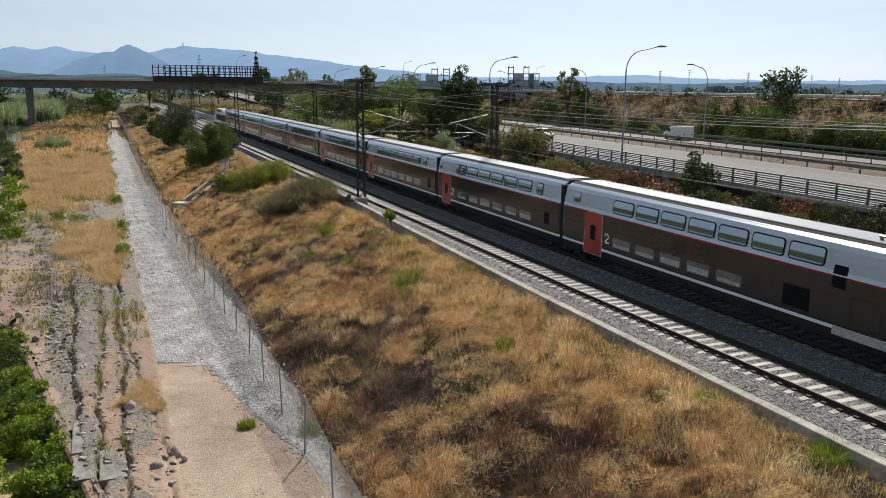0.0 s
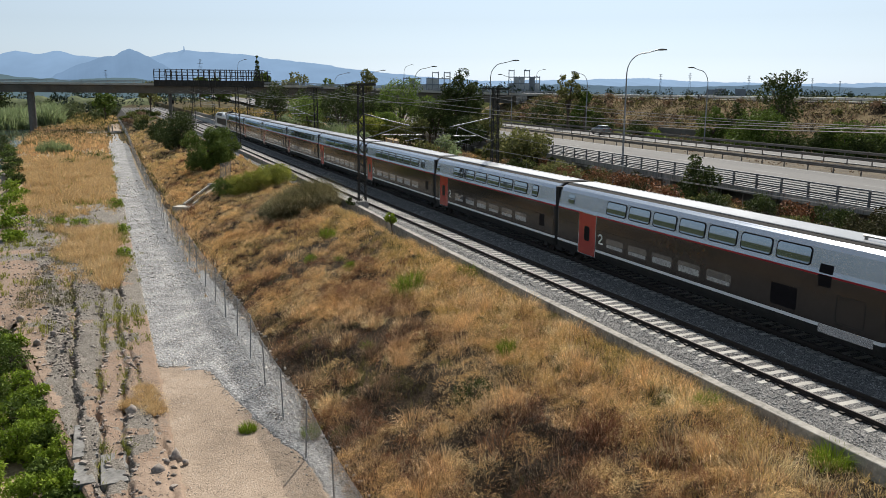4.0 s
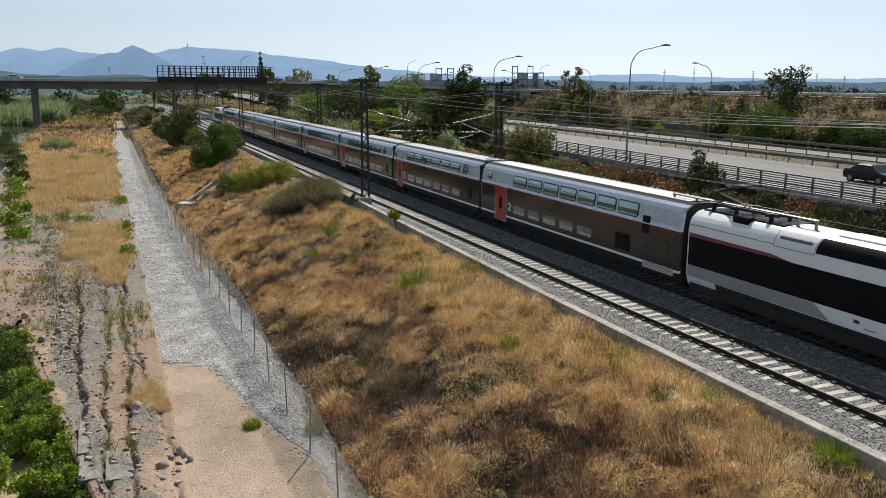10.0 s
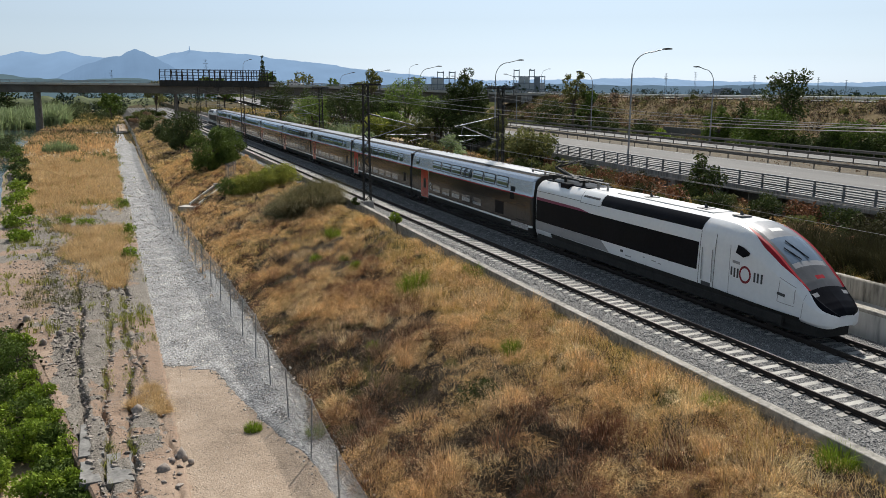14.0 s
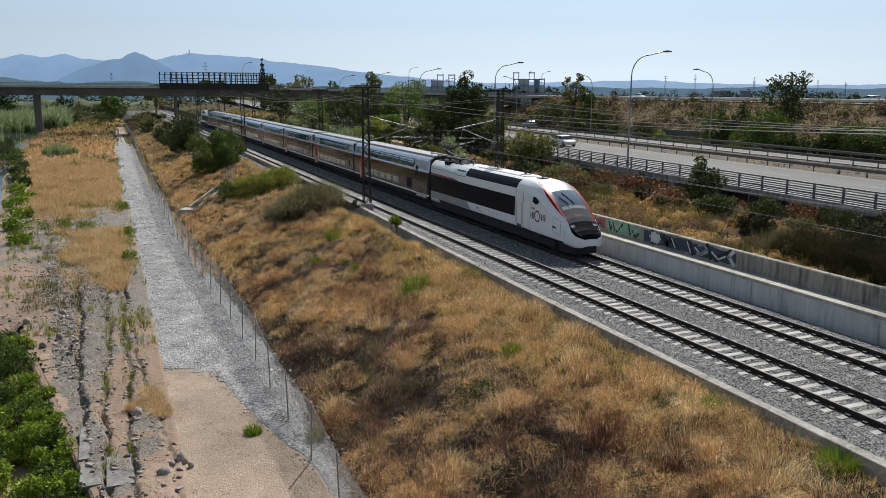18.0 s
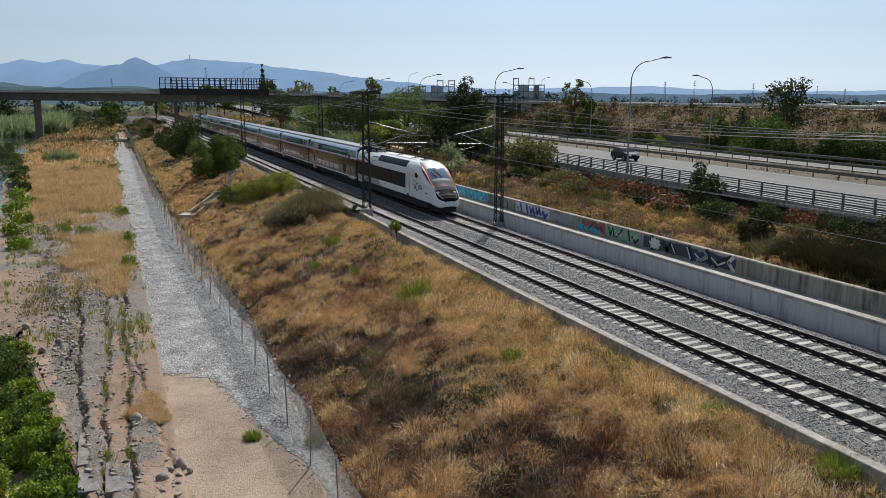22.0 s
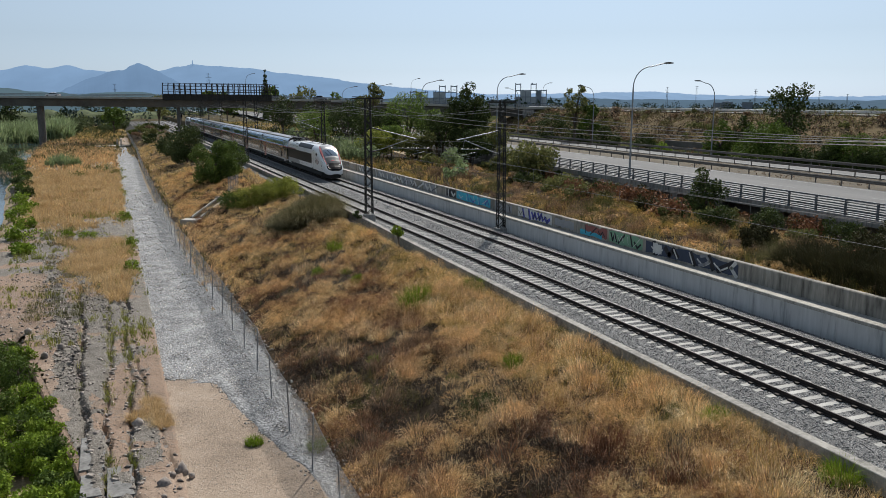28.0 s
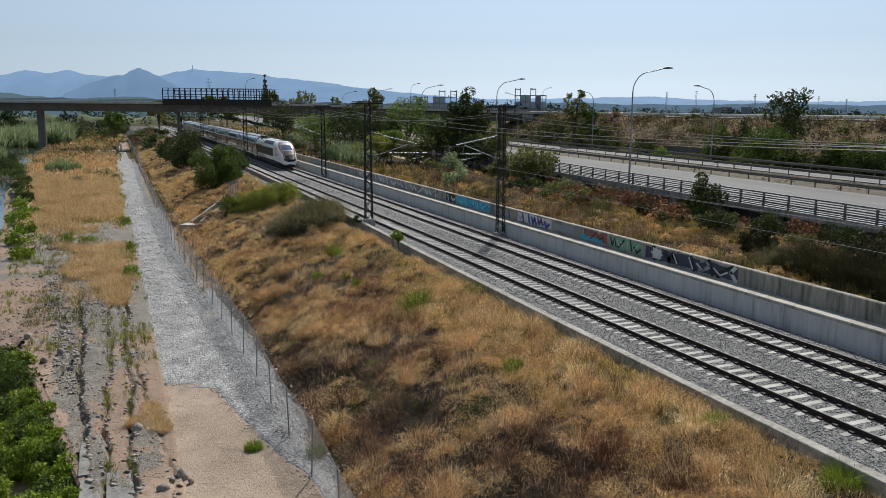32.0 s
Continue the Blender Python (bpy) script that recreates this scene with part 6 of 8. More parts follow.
for x, y, r, hh in ((13.7, 65.9, 1.2, 2.6), (15.0, 65.8, 1.4, 3.0), (16.4, 66.8, 1.4, 2.9), (16.9, 69, 1.3, 2.6), (14.3, 67.4, 1.4, 2.9), (15.7, 68.2, 1.4, 3.0), (13.2, 67.6, 1.1, 2.1)):
    stems("broom_shrub", x, y, 5200, r * 1.25, hh * 1.0, .022, "broom_twig", "dark olive broom shrub on the slope", "shrub", 1.15, group="broom shrubs")
M["lime_leaf"] = mat("yellow_green_leaf", [(.12, .14, .025), (.25, .27, .05), (.40, .39, .09)], .5, 3, .75, 0, spec=.15, isl=.5, trans=.3)
for x, y, r, hh in ((11.5, 85.3, 1.4, 1.7), (12.7, 83.3, 1.5, 2.0), (14.3, 82.3, 1.5, 2.1), (15.8, 82.8, 1.5, 2.0), (16.8, 83.8, 1.3, 1.6)):
    plant("yellow_shrub", x, y, hh * 1.3, r * 1.3, "green_leaf" if x < 12 else "lime_leaf", 4600, .075, "yellow-green shrub on the slope", "shrub", .0, 26, group="yellow shrubs", low=-1, open_=.36)
for x, y, s in ((13.75, 37.5, 1.0), (14.2, 38.0, .85), (14.0, 54.4, .7), (11.6, 49.5, .45), (13.1, 48, .4), (12.9, 45.0, .42), (17.1, 37.4, .7), (16.7, 18.5, .5), (14.2, 27.3, .5), (15.2, 29, .35), (10.2, 33, .35)):
    stems("green_weed", x, y, 420, s * .8, s * 1.6, .022, "bright_leaf", "bright green weed among the dry grass", "weed", .8, group="green weeds")
plant("wall_sprig", 17.6, 50.9, 1.8, .5, "bright_leaf", 700, .075, "bright green sapling growing at the parapet wall", "sapling", .3, 12, z=-.3)
plant("wall_sprig", 18.0, 62.4, 1.35, .45, "dark_leaf", 500, .07, "dark sapling growing at the parapet wall", "sapling", .2, 9, z=-.35)
plant("slope_shrub", 11.5, 24.4, .85, .95, "dark_leaf", 1500, .04, "dark green shrub among the dry grass", "shrub", .0, 9, low=-1, open_=.55, group="slope shrubs")
stems("green_weed", 17.2, 14.2, 620, .6, .8, .02, "bright_leaf", "yellow-green weed beside the parapet wall", "weed", .8, group="green weeds")
stems("path_weed", 4.15, 28.6, 420, .32, .55, .02, "bright_leaf", "green weed growing on the dirt path", "weed", .7)
stems("path_weed", 6.2, 27.2, 300, .35, .8, .02, "bright_leaf", "green weed beside the fence", "weed", .7)
# river bank, left
for x, y, r, hh in ((-1.9, 27.4, .8, .75), (-3.1, 27.0, .9, .9), (-2.6, 29.6, .9, .85), (-3.7, 31.2, 1.1, 1.1), (-4.6, 28.6, 1.0, .9), (-3.9, 34.0, 1.1, 1.0), (-5.2, 33.2, 1.2, 1.1), (-5.2, 36.8, 1.2, 1.0), (-4.7, 40.2, 1.2, 1.5), (-5.9, 41.5, 1.3, 1.6), (-6.5, 38.5, 1.2, 1.0),
                    (-5.9, 44.5, 1.1, 1.2), (-2.1, 25.2, .6, .6), (-3.5, 24.6, .8, .8), (-1.35, 25.6, .6, .6), (-2.4, 31.2, .8, .8), (-2.9, 33.0, .9, .9), (-3.3, 35.5, .9, .9), (-4.2, 37.5, 1.0, 1.0), (-4.4, 43.0, .9, 1.1), (-1.7, 29.2, .6, .6), (-5.0, 30.5, 1.2, 1.1), (-5.6, 26.5, 1.1, 1.0), (-1.9, 26.4, .7, .7), (-1.2, 24.6, .5, .5), (-2.6, 28.2, .8, .8), (-6.4, 30, 1.1, 1.0), (-6.6, 34, 1.1, 1.0), (-7.4, 37, 1.2, 1.1), (-7.2, 44.5, 1.0, 1.0)):
    x = min(x, float(step_np(y)) - r * .62) if y < 44 else x
    plant("bank_shrub", x, y, hh * 1.65, r * 1.05, "bright_leaf" if (x * 7 + y) % 3 > 1.5 else "green_leaf", 2800, .064, "lush green shrub on the river bank", "shrub", .0, 22, group="bank shrubs", low=-1, open_=.36)
for k in range(16):
    y = 74 + 7.5 * k
    x = -3.0 - .088 * (y - 26) + RNG.uniform(-.7, .3)
    plant("bank_shrub", x, y, RNG.uniform(1.0, 1.7), RNG.uniform(1.3, 1.9), "bright_leaf" if k < 6 else "green_leaf" if k % 2 else "dark_leaf", 1500, .11, "green shrub at the water's edge", "shrub", .0, 18, group="bank shrubs", low=-1, open_=.36)
for k in range(170):
    y = RNG.uniform(292, 352)
    x = -14.6 - RNG.uniform(0, 1) ** 1.1 * 40
    stems("giant_reeds", x, y, 150, 2.6, RNG.uniform(7.0, 9.4), .42, "reed_leaf", "tall grey-green giant reeds on the river bed", "reeds", .55, group="giant reeds")
for x, y, hh in ((-8.6, 172, 3.6), (-7.4, 173, 3.2), (-9.8, 175, 3.4), (-10.8, 173, 3.0), (-25, 222, 5.6), (-27, 226, 6.0), (-29, 220, 6), (-27, 232, 6), (-30, 235, 6.5), (-32, 228, 6.5)):
    stems("giant_reeds", x, y, 240, 1.5, hh, .13, "reed_leaf", "tall grey-green giant reeds on the river bed", "reeds", .55, group="giant reeds")
for x, y, r, hh in ((-1.2, 156, 1.9, 2.0), (-3.2, 159, 2.0, 1.7), (.2, 150, 1.4, 1.5), (.9, 74, .8, 1.2), (.8, 63, .8, 1.3), (.7, 92, .8, 1.2), (-5.6, 146, 1.6, 1.4), (-4.4, 82, .8, .7), (-2.6, 80, .9, .8)):
    plant("path_shrub", x, y, hh, r, "bright_leaf" if y < 100 else "green_leaf", 1100, .06, "green shrub beside the gravel path", "shrub", .0, 14, group="path shrubs", low=-1, open_=.38)
for k in range(30):
    y = RNG.uniform(215, 300) if k % 5 == 0 else RNG.uniform(350, 400)
    plant("far_shrub", RNG.uniform(6.6, 15) if y < 300 else RNG.uniform(-40, 6), y, RNG.uniform(1.5, 3.5), RNG.uniform(1.5, 3), "dark_leaf" if k % 3 else "olive_leaf", 700, .22, "dark shrub along the far embankment", "shrub", .05, 10, group="far shrubs")
for x, y, r, hh in ((-17.5, 168, 2.0, 1.8), (-19.5, 176, 2.2, 2.2), (-18.0, 184, 2.2, 2.0), (-21.5, 186, 2.4, 2.4), (-20.5, 196, 2.2, 2.2), (-23.5, 198, 2.6, 2.6), (-22.5, 208, 2.4, 2.6), (-16.2, 176, 1.6, 1.4)):
    plant("bank_shrub", x, y, hh, r, "green_leaf" if x > -19 else "dark_leaf", 2200, .10, "green shrub at the water's edge", "shrub", .05, 16, z=-3.8, group="bank shrubs", low=-.4)
# between railway and motorway
plant("roadside_bush", 41.2, 75.5, 4.4, 2.9, "olive_leaf", 6000, .14, "large grey-green bush beside the motorway", "bush", .08, 26, group="roadside bushes", low=-.5)
plant("roadside_bush", 40.3, 79.5, 3.6, 2.6, "olive_leaf", 4500, .14, "large grey-green bush beside the motorway", "bush", .08, 18, group="roadside bushes", low=-.5)
plant("roadside_tree", 40.6, 47.4, 5.3, 1.5, "dark_leaf", 5200, .085, "leafy dark young tree below the motorway railing", "tree", .06, 26, low=-1, open_=.40)
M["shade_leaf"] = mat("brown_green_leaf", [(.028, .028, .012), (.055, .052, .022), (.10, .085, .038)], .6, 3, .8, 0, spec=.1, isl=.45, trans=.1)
for k in range(80):
    y = RNG.uniform(18, 78)
    x = road_x(y) - 1.3 - 8.5 * RNG.uniform(0, 1) ** 1.8
    lf = ("olive_leaf", "dark_leaf", "russet", "russet", "olive_leaf", "shade_leaf")[k % 6]
    hh = RNG.uniform(.8, 1.9)
    plant("bank_bush", x, y, hh, hh * RNG.uniform(.6, .9), lf, 850, .095, {"olive_leaf": "olive scrub bush on the bank below the motorway", "dark_leaf": "dark scrub bush on the bank below the motorway", "shade_leaf": "dark brown-green scrub bush on the bank below the motorway", "russet": "rust-red scrub bush on the bank below the motorway"}[lf], "bush", .08, 10, group="bank bushes", low=-.5)
rb = random.Random(31)
DARK_BUSHES = ((33.4, 26.6, 2.5, 1.5), (35.4, 28.2, 2.8, 1.7), (34.2, 24.2, 2.6, 1.6), (37.2, 29.6, 2.6, 1.6), (31.8, 24.4, 2.0, 1.2), (36.4, 25.8, 2.8, 1.6), (38.6, 27.4, 2.9, 1.7), (40.2, 30.4, 2.9, 1.6), (39.6, 24.6, 3.0, 1.8), (32.8, 34.0, 2.2, 1.0), (34.4, 36.2, 1.8, .9))
for k in range(44):
    y = rb.uniform(20, 84)
    x = rb.uniform(30.6, road_x(y) - 1.6)
    lf, lab = (("broom_twig", "olive-brown broom bush on the bank below the motorway"), ("brown_dry", "withered brown broom bush on the bank below the motorway"), ("broom_twig", "olive-brown broom bush on the bank below the motorway"), ("olive_grass", "olive green broom bush on the bank below the motorway"))[k % 4]
    stems("bank_broom", x, y, 520, rb.uniform(.5, 1.0), rb.uniform(1.0, 2.0), .016, lf, lab, "bush", .9, group="bank brooms")
for x, y, hh, r in DARK_BUSHES:
    plant("bank_bush", x, y, hh, r, "shade_leaf", 3400, .075, "tall dark brown-green bush above the retaining wall", "bush", .0, 22, group="bank bushes", low=-1, open_=.36)
for x, y, hh in ((30.7, 27.6, 2.0), (30.9, 26.0, 2.2), (31.6, 28.6, 2.2), (31.1, 24.4, 2.4), (32.0, 26.6, 2.5), (33.1, 30.2, 2.0), (31.9, 30.2, 1.8), (30.6, 29.4, 1.6), (30.5, 22.8, 2.4), (31.8, 22.6, 2.6)):
    stems("bank_broom", x, y, 2200, 1.1, hh, .022, "shade_leaf", "dark brown-green broom bush above the retaining wall", "bush", .8, group="bank brooms")
for x, y, hh in ((36.2, 24.0, 2.4), (38.6, 30.0, 2.6), (39.6, 34.5, 2.4), (37.0, 20.5, 2.8), (39.4, 25.0, 2.6), (30.9, 17.6, 2.2), (34.0, 18.6, 2.6), (37.6, 37.6, 2.6), (36.4, 41.0, 2.2), (32.5, 23.5, 2.4), (33.8, 25.5, 2.6), (35.2, 27.5, 2.2), (32.0, 20.5, 2.4), (36.5, 30.5, 2.0), (34.5, 22, 2.6), (37.5, 27, 2.2)):
    plant("bank_bush", x, y, hh * .8, hh * .6, "shade_leaf" if y < 27 else "dark_leaf", 1800, .08, "tall dark scrub bush above the retaining wall", "bush", .08, 14, group="bank bushes", low=-.5)
for k in range(40):
    y = RNG.uniform(75, 190)
    x = RNG.uniform(30.5, min(road_x(y) - 2.5, 50))
    hh = RNG.uniform(1.2, 3.0)
    plant("bank_bush", x, y, hh, hh * .8, ("olive_leaf", "dark_leaf", "olive_leaf", "reed_leaf")[k % 4], 700, .16, "olive scrub bush behind the railway wall", "bush", .08, 10, group="bank bushes", low=-.5)
for x, y, hh, r, lf in ((47.0, 104.5, 9.0, 3.4, "dark_leaf"), (49.6, 110, 8.6, 3.4, "dark_leaf"), (47.6, 99.0, 6.2, 2.9, "olive_leaf"), (44.2, 108, 8.2, 3.6, "dark_leaf"), (42.6, 118.7, 10.4, 4.2, "tree_leaf"), (38.4, 121, 8.2, 4.2, "dark_leaf"), (36.2, 130, 8.4, 4.0, "dark_leaf"), (40.5, 136, 9.2, 4.2, "dark_leaf"), (46.5, 116, 8.5, 3.4, "tree_leaf"),
                        (44.5, 98, 5.4, 2.8, "dark_leaf"), (33.6, 142, 7.4, 4.2, "tree_leaf"), (36.5, 152, 8.2, 4.0, "dark_leaf"), (33, 168, 9.6, 4.0, "dark_leaf"), (50.5, 121, 6.5, 3.0, "olive_leaf"), (39.5, 106, 4.6, 2.8, "olive_leaf"), (35.5, 112, 4.4, 3.0, "lime_leaf"), (38.0, 113, 5.0, 3.0, "tree_leaf"), (48, 150, 8, 4, "dark_leaf")):
    plant("bank_tree", x, y, hh, r, lf, 4200, .155, "dark leafy tree between railway and motorway" if lf == "dark_leaf" else "green leafy tree between railway and motorway", "tree", .14, 20, group="bank trees", open_=.40)
plant("bank_tree", 46.4, 104.5, 12.2, 3.2, "dark_leaf", 6500, .155, "tall dark leafy tree rising above the road bridge", "tree", .2, 46, group="bank trees", open_=.30, low=-.9)
plant("poplar", 50.2, 160, 12.8, 3.0, "olive_leaf", 3400, .19, "slim green tree rising above the bridge", "tree", .35, 12)
for x, y in ((35.2, 116), (33.8, 119), (36.3, 119.5), (34.6, 123), (33.2, 113.5), (32.6, 126)):
    stems("giant_reeds", x, y, 420, 1.9, 3.8, .10, "reed_leaf", "grey-green cane clump behind the railway wall", "reeds", .5, group="cane clumps")
# beyond the motorway
D_, G_ = "broad dark bush beyond the motorway", "broad green bush beyond the motorway"
for x, y, hh, r, lf, n, lab in ((84, 87, 8.4, 5.0, "green_leaf", 13000, G_), (86.6, 84.4, 4.0, 2.8, "dark_leaf", 7000, D_), (90.5, 78.6, 6.7, 3.7, "green_leaf", 9000, G_), (94.5, 74.5, 6.5, 4.0, "green_leaf", 9000, G_), (88.4, 80.6, 4.2, 3.3, "dark_leaf", 8000, D_), (90.2, 75.6, 3.8, 3.5, "dark_leaf", 8000, D_), (92.8, 71, 4.0, 3.8, "dark_leaf", 8000, D_),
                                (80.2, 105, 2.6, 2.0, "bright_leaf", 3000, "bright yellow-green bush beyond the motorway"), (93.5, 107, 8.6, 2.8, "green_leaf", 7500, "leafy green bush beneath the embankment"), (97.0, 105, 9.2, 2.2, "dark_leaf", 5500, "dark bush beneath the embankment"),
                                (84, 136, 6.6, 3.4, "dark_leaf", 5500, "dark bush beneath the embankment"), (86.5, 131, 6.0, 3.2, "dark_leaf", 5500, "dark bush beneath the embankment"), (91, 124, 4.8, 2.4, "dark_leaf", 4000, "dark bush beneath the embankment"), (80.5, 140, 7.4, 3.8, "dark_leaf", 5000, "dark bush beneath the embankment")):
    plant("field_bush", x, y, hh, r * 1.05, lf, int(n * .6), .17, lab, "bush", .02, 34, group="field bushes", low=-1, open_=.34)
plant("field_tree", 98.0, 96.8, 11.4, 4.5, "dark_leaf", 6400, .17, "broad dark tree at the embankment's foot", "tree", .16, 52, z=1.9, open_=.29, low=-.9)
plant("slender_tree", 79.9, 130.4, 12.2, 2.6, "olive_leaf", 3600, .17, "slender open-crowned tree beyond the motorway", "tree", .15, 34, open_=.27)
plant("slender_tree", 82.2, 128.5, 9.0, 2.4, "green_leaf", 4200, .17, "slender green tree beyond the motorway", "tree", .15, 12, open_=.42)
for k in range(120):
    y, x = RNG.uniform(30, 205), RNG.uniform(101, 117)
    z = .9 + (x - 101) * .40
    hh = RNG.uniform(.7, 1.8)
    plant("embankment_scrub", x, y, hh, hh * .9, ("olive_leaf", "olive_grass", "brown_dry", "brown_dry")[k % 4], 330, .17, "low dry scrub on the road embankment", "scrub", .05, 8, z=z, group="embankment scrub", low=-.4)
for lf, nm, lab in (("olive_grass", "embankment_brush", "olive brush on the road embankment"), ("dark_twig", "embankment_dark_brush", "dark brush on the road embankment")):
    n = 16000
    c = RNG.integers(0, 420, n)
    cy_, cx_ = RNG.uniform(30, 212, 420)[c], RNG.uniform(101, 117.6, 420)[c]
    p = np.stack([cx_ + RNG.normal(0, .7, n), cy_ + RNG.normal(0, .9, n), np.zeros(n)], 1)
    p[:, 2] = .85 + (p[:, 0] - 101) * .395 + RNG.uniform(.1, .9, n)
    d = RNG.normal(0, 1, (n, 3))
    d *= (.35 * RNG.uniform(.5, 1.4, n) / np.linalg.norm(d, axis=1))[:, None]
    s_ = np.cross(d, RNG.normal(0, 1, (n, 3)))
    s_ *= (.06 / np.linalg.norm(s_, axis=1))[:, None]
    tagged(tri_object(nm, np.stack([p - d - s_, p - d + s_, p + d], 1).reshape(-1, 3), np.arange(3 * n).reshape(-1, 3), M[lf]), lab, "brush", kind="stuff")
n = 12000
yy_ = RNG.uniform(30, 215, n)
xx_ = RNG.uniform(101.5, 118, n)
zz_ = .75 + (xx_ - 101) * .395
V, F = blades(np.stack([xx_, yy_, zz_], 1), RNG.uniform(.3, 1.0, n), np.full(n, .13), 1.0)
tagged(tri_object("embankment_grass", V, F, M["brown_dry"]), "dry brown grass on the road embankment", "grass", kind="stuff")

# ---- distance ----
# Distance haze is put into the colour, which glows by itself.
def haze_glow_mat(name, col, strength):
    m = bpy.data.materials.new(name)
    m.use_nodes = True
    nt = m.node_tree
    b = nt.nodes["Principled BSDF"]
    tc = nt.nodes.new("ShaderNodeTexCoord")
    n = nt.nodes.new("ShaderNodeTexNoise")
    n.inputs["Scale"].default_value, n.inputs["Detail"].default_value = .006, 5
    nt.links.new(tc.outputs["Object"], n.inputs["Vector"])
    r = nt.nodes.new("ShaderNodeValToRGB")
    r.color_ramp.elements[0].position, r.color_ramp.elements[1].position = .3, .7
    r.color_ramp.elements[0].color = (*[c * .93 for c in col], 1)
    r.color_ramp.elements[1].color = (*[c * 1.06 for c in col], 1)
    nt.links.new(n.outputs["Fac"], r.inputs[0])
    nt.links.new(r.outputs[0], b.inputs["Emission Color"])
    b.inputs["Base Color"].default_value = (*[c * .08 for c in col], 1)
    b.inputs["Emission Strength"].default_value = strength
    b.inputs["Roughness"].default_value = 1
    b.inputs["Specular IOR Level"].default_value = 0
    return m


def ridge(name, pts, depth, material, label, rough, seed):
    """A mountain range: its crest runs through pts (x, height) and its flanks fall towards and away from the viewer."""
    g = Geo()
    rings = []
    n = 420
    for i in range(n + 1):
        x = pts[0][0] + (pts[-1][0] - pts[0][0]) * i / n
        for (a, za), (b, zb) in zip(pts, pts[1:]):
            if a <= x <= b:
                t = (x - a) / (b - a)
                t = t * t * (3 - 2 * t) * .5 + t * .5
                z = za + (zb - za) * t
        z += noise.fractal((x * .012, seed, 0), 1.0, 2.0, 4) * rough + noise.noise((x * .09, seed, 4)) * rough * .25
        y = depth - .41 * x
        rings.append([(x, y - 420, -3), (x, y - 200, z * .55 + noise.noise((x * .02, 3, seed)) * 6), (x, y, z), (x, y + 300, -3)])
    g.loft(rings, close=False)
    return tagged(ob_from(name, g, material, smooth=True), label, "mountains", kind="structure")


# blues carry the painted haze of each range
BLUE1 = haze_glow_mat("far_mountain_haze", (.26, .40, .60), .72)
BLUE2 = haze_glow_mat("middle_mountain_haze", (.205, .325, .50), .70)
BLUE3 = haze_glow_mat("far_hills_haze", (.32, .47, .68), .70)
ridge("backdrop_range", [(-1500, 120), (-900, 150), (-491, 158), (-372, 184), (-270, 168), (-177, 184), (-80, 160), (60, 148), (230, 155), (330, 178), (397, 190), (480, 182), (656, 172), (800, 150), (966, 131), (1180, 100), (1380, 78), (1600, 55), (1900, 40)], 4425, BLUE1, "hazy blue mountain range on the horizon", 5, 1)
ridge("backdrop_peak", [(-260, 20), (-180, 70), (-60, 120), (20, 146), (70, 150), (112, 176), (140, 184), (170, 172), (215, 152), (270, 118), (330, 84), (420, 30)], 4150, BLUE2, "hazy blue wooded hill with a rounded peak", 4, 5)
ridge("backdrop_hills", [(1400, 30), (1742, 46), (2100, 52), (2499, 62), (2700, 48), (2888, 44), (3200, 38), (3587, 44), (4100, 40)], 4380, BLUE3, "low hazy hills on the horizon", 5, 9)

# far plain: woods, works, pylons
M["far_wall"] = mat("far_pale_wall", [(.40, .43, .47), (.50, .53, .56)], .05, .6, .9, 0)
M["thicket_leaf"] = mat("thicket_leaf", [(.05, .07, .025), (.09, .115, .045), (.15, .165, .07)], .05, .4, .8, 0, spec=.2, isl=.35, trans=.2)
M["ballast_pale"] = mat("yard_ballast", [(.10, .097, .09), (.17, .165, .155)], .3, 4, 1.0, .3, spec=.05)
# steel paled and blued to paint the haze in front of it
M["far_frame"] = mat("hazy_far_steelwork", [(.17, .20, .25), (.26, .29, .34)], .2, 2, .8, 0)


def view_pt(ax, d):
    """A point on the plain d metres off, ax degrees to the right of the tracks."""
    return math.sin(radians(ax)) * d, math.cos(radians(ax)) * d


VV, FF, n0 = [], [], 0
for k in range(420):
    ax = RNG.uniform(-8, 54) if k % 4 else RNG.uniform(-8, 6)
    d = 330 + 1200 * RNG.uniform(0, 1) ** 1.5 if ax > 8 else RNG.uniform(400, 1500)
    x, y = view_pt(ax, d)
    h = RNG.uniform(4, 9) * (1 + d / 2500) * (.8 if ax > 30 else 1.1)
    w = h * RNG.uniform(.6, 1.6)
    C, R = clumps(w, w, h * .42, h * .5, 7, h * .2, h * .36)
    V, F = leaf_cloud(C + np.array([x, y, ground_z(x, y) - .6]), R, 85, h * .09)
    VV.append(V)
    FF.append(F + n0)
    n0 += len(V)
tagged(tri_object("far_woods", np.concatenate(VV), np.concatenate(FF), M["far_leaf"]), "scattered dark trees across the far plain", "woods", kind="stuff")
# haze over the rise and knoll is painted as a glowing blue-green
GREEN1 = haze_glow_mat("wooded_rise_haze", (.13, .20, .235), .62)
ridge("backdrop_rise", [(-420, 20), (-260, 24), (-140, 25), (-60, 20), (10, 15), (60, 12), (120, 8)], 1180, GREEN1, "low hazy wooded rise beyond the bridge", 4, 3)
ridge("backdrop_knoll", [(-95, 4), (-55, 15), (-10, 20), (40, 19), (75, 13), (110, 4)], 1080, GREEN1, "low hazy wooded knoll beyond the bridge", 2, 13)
# treeline with its haze painted in, glowing like the hills
HAZE = haze_glow_mat("hazy_treeline", (.13, .20, .27), .66)
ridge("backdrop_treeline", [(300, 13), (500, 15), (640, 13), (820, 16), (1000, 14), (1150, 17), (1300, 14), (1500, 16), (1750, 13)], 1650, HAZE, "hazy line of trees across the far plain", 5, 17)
g = Geo()
rings = []
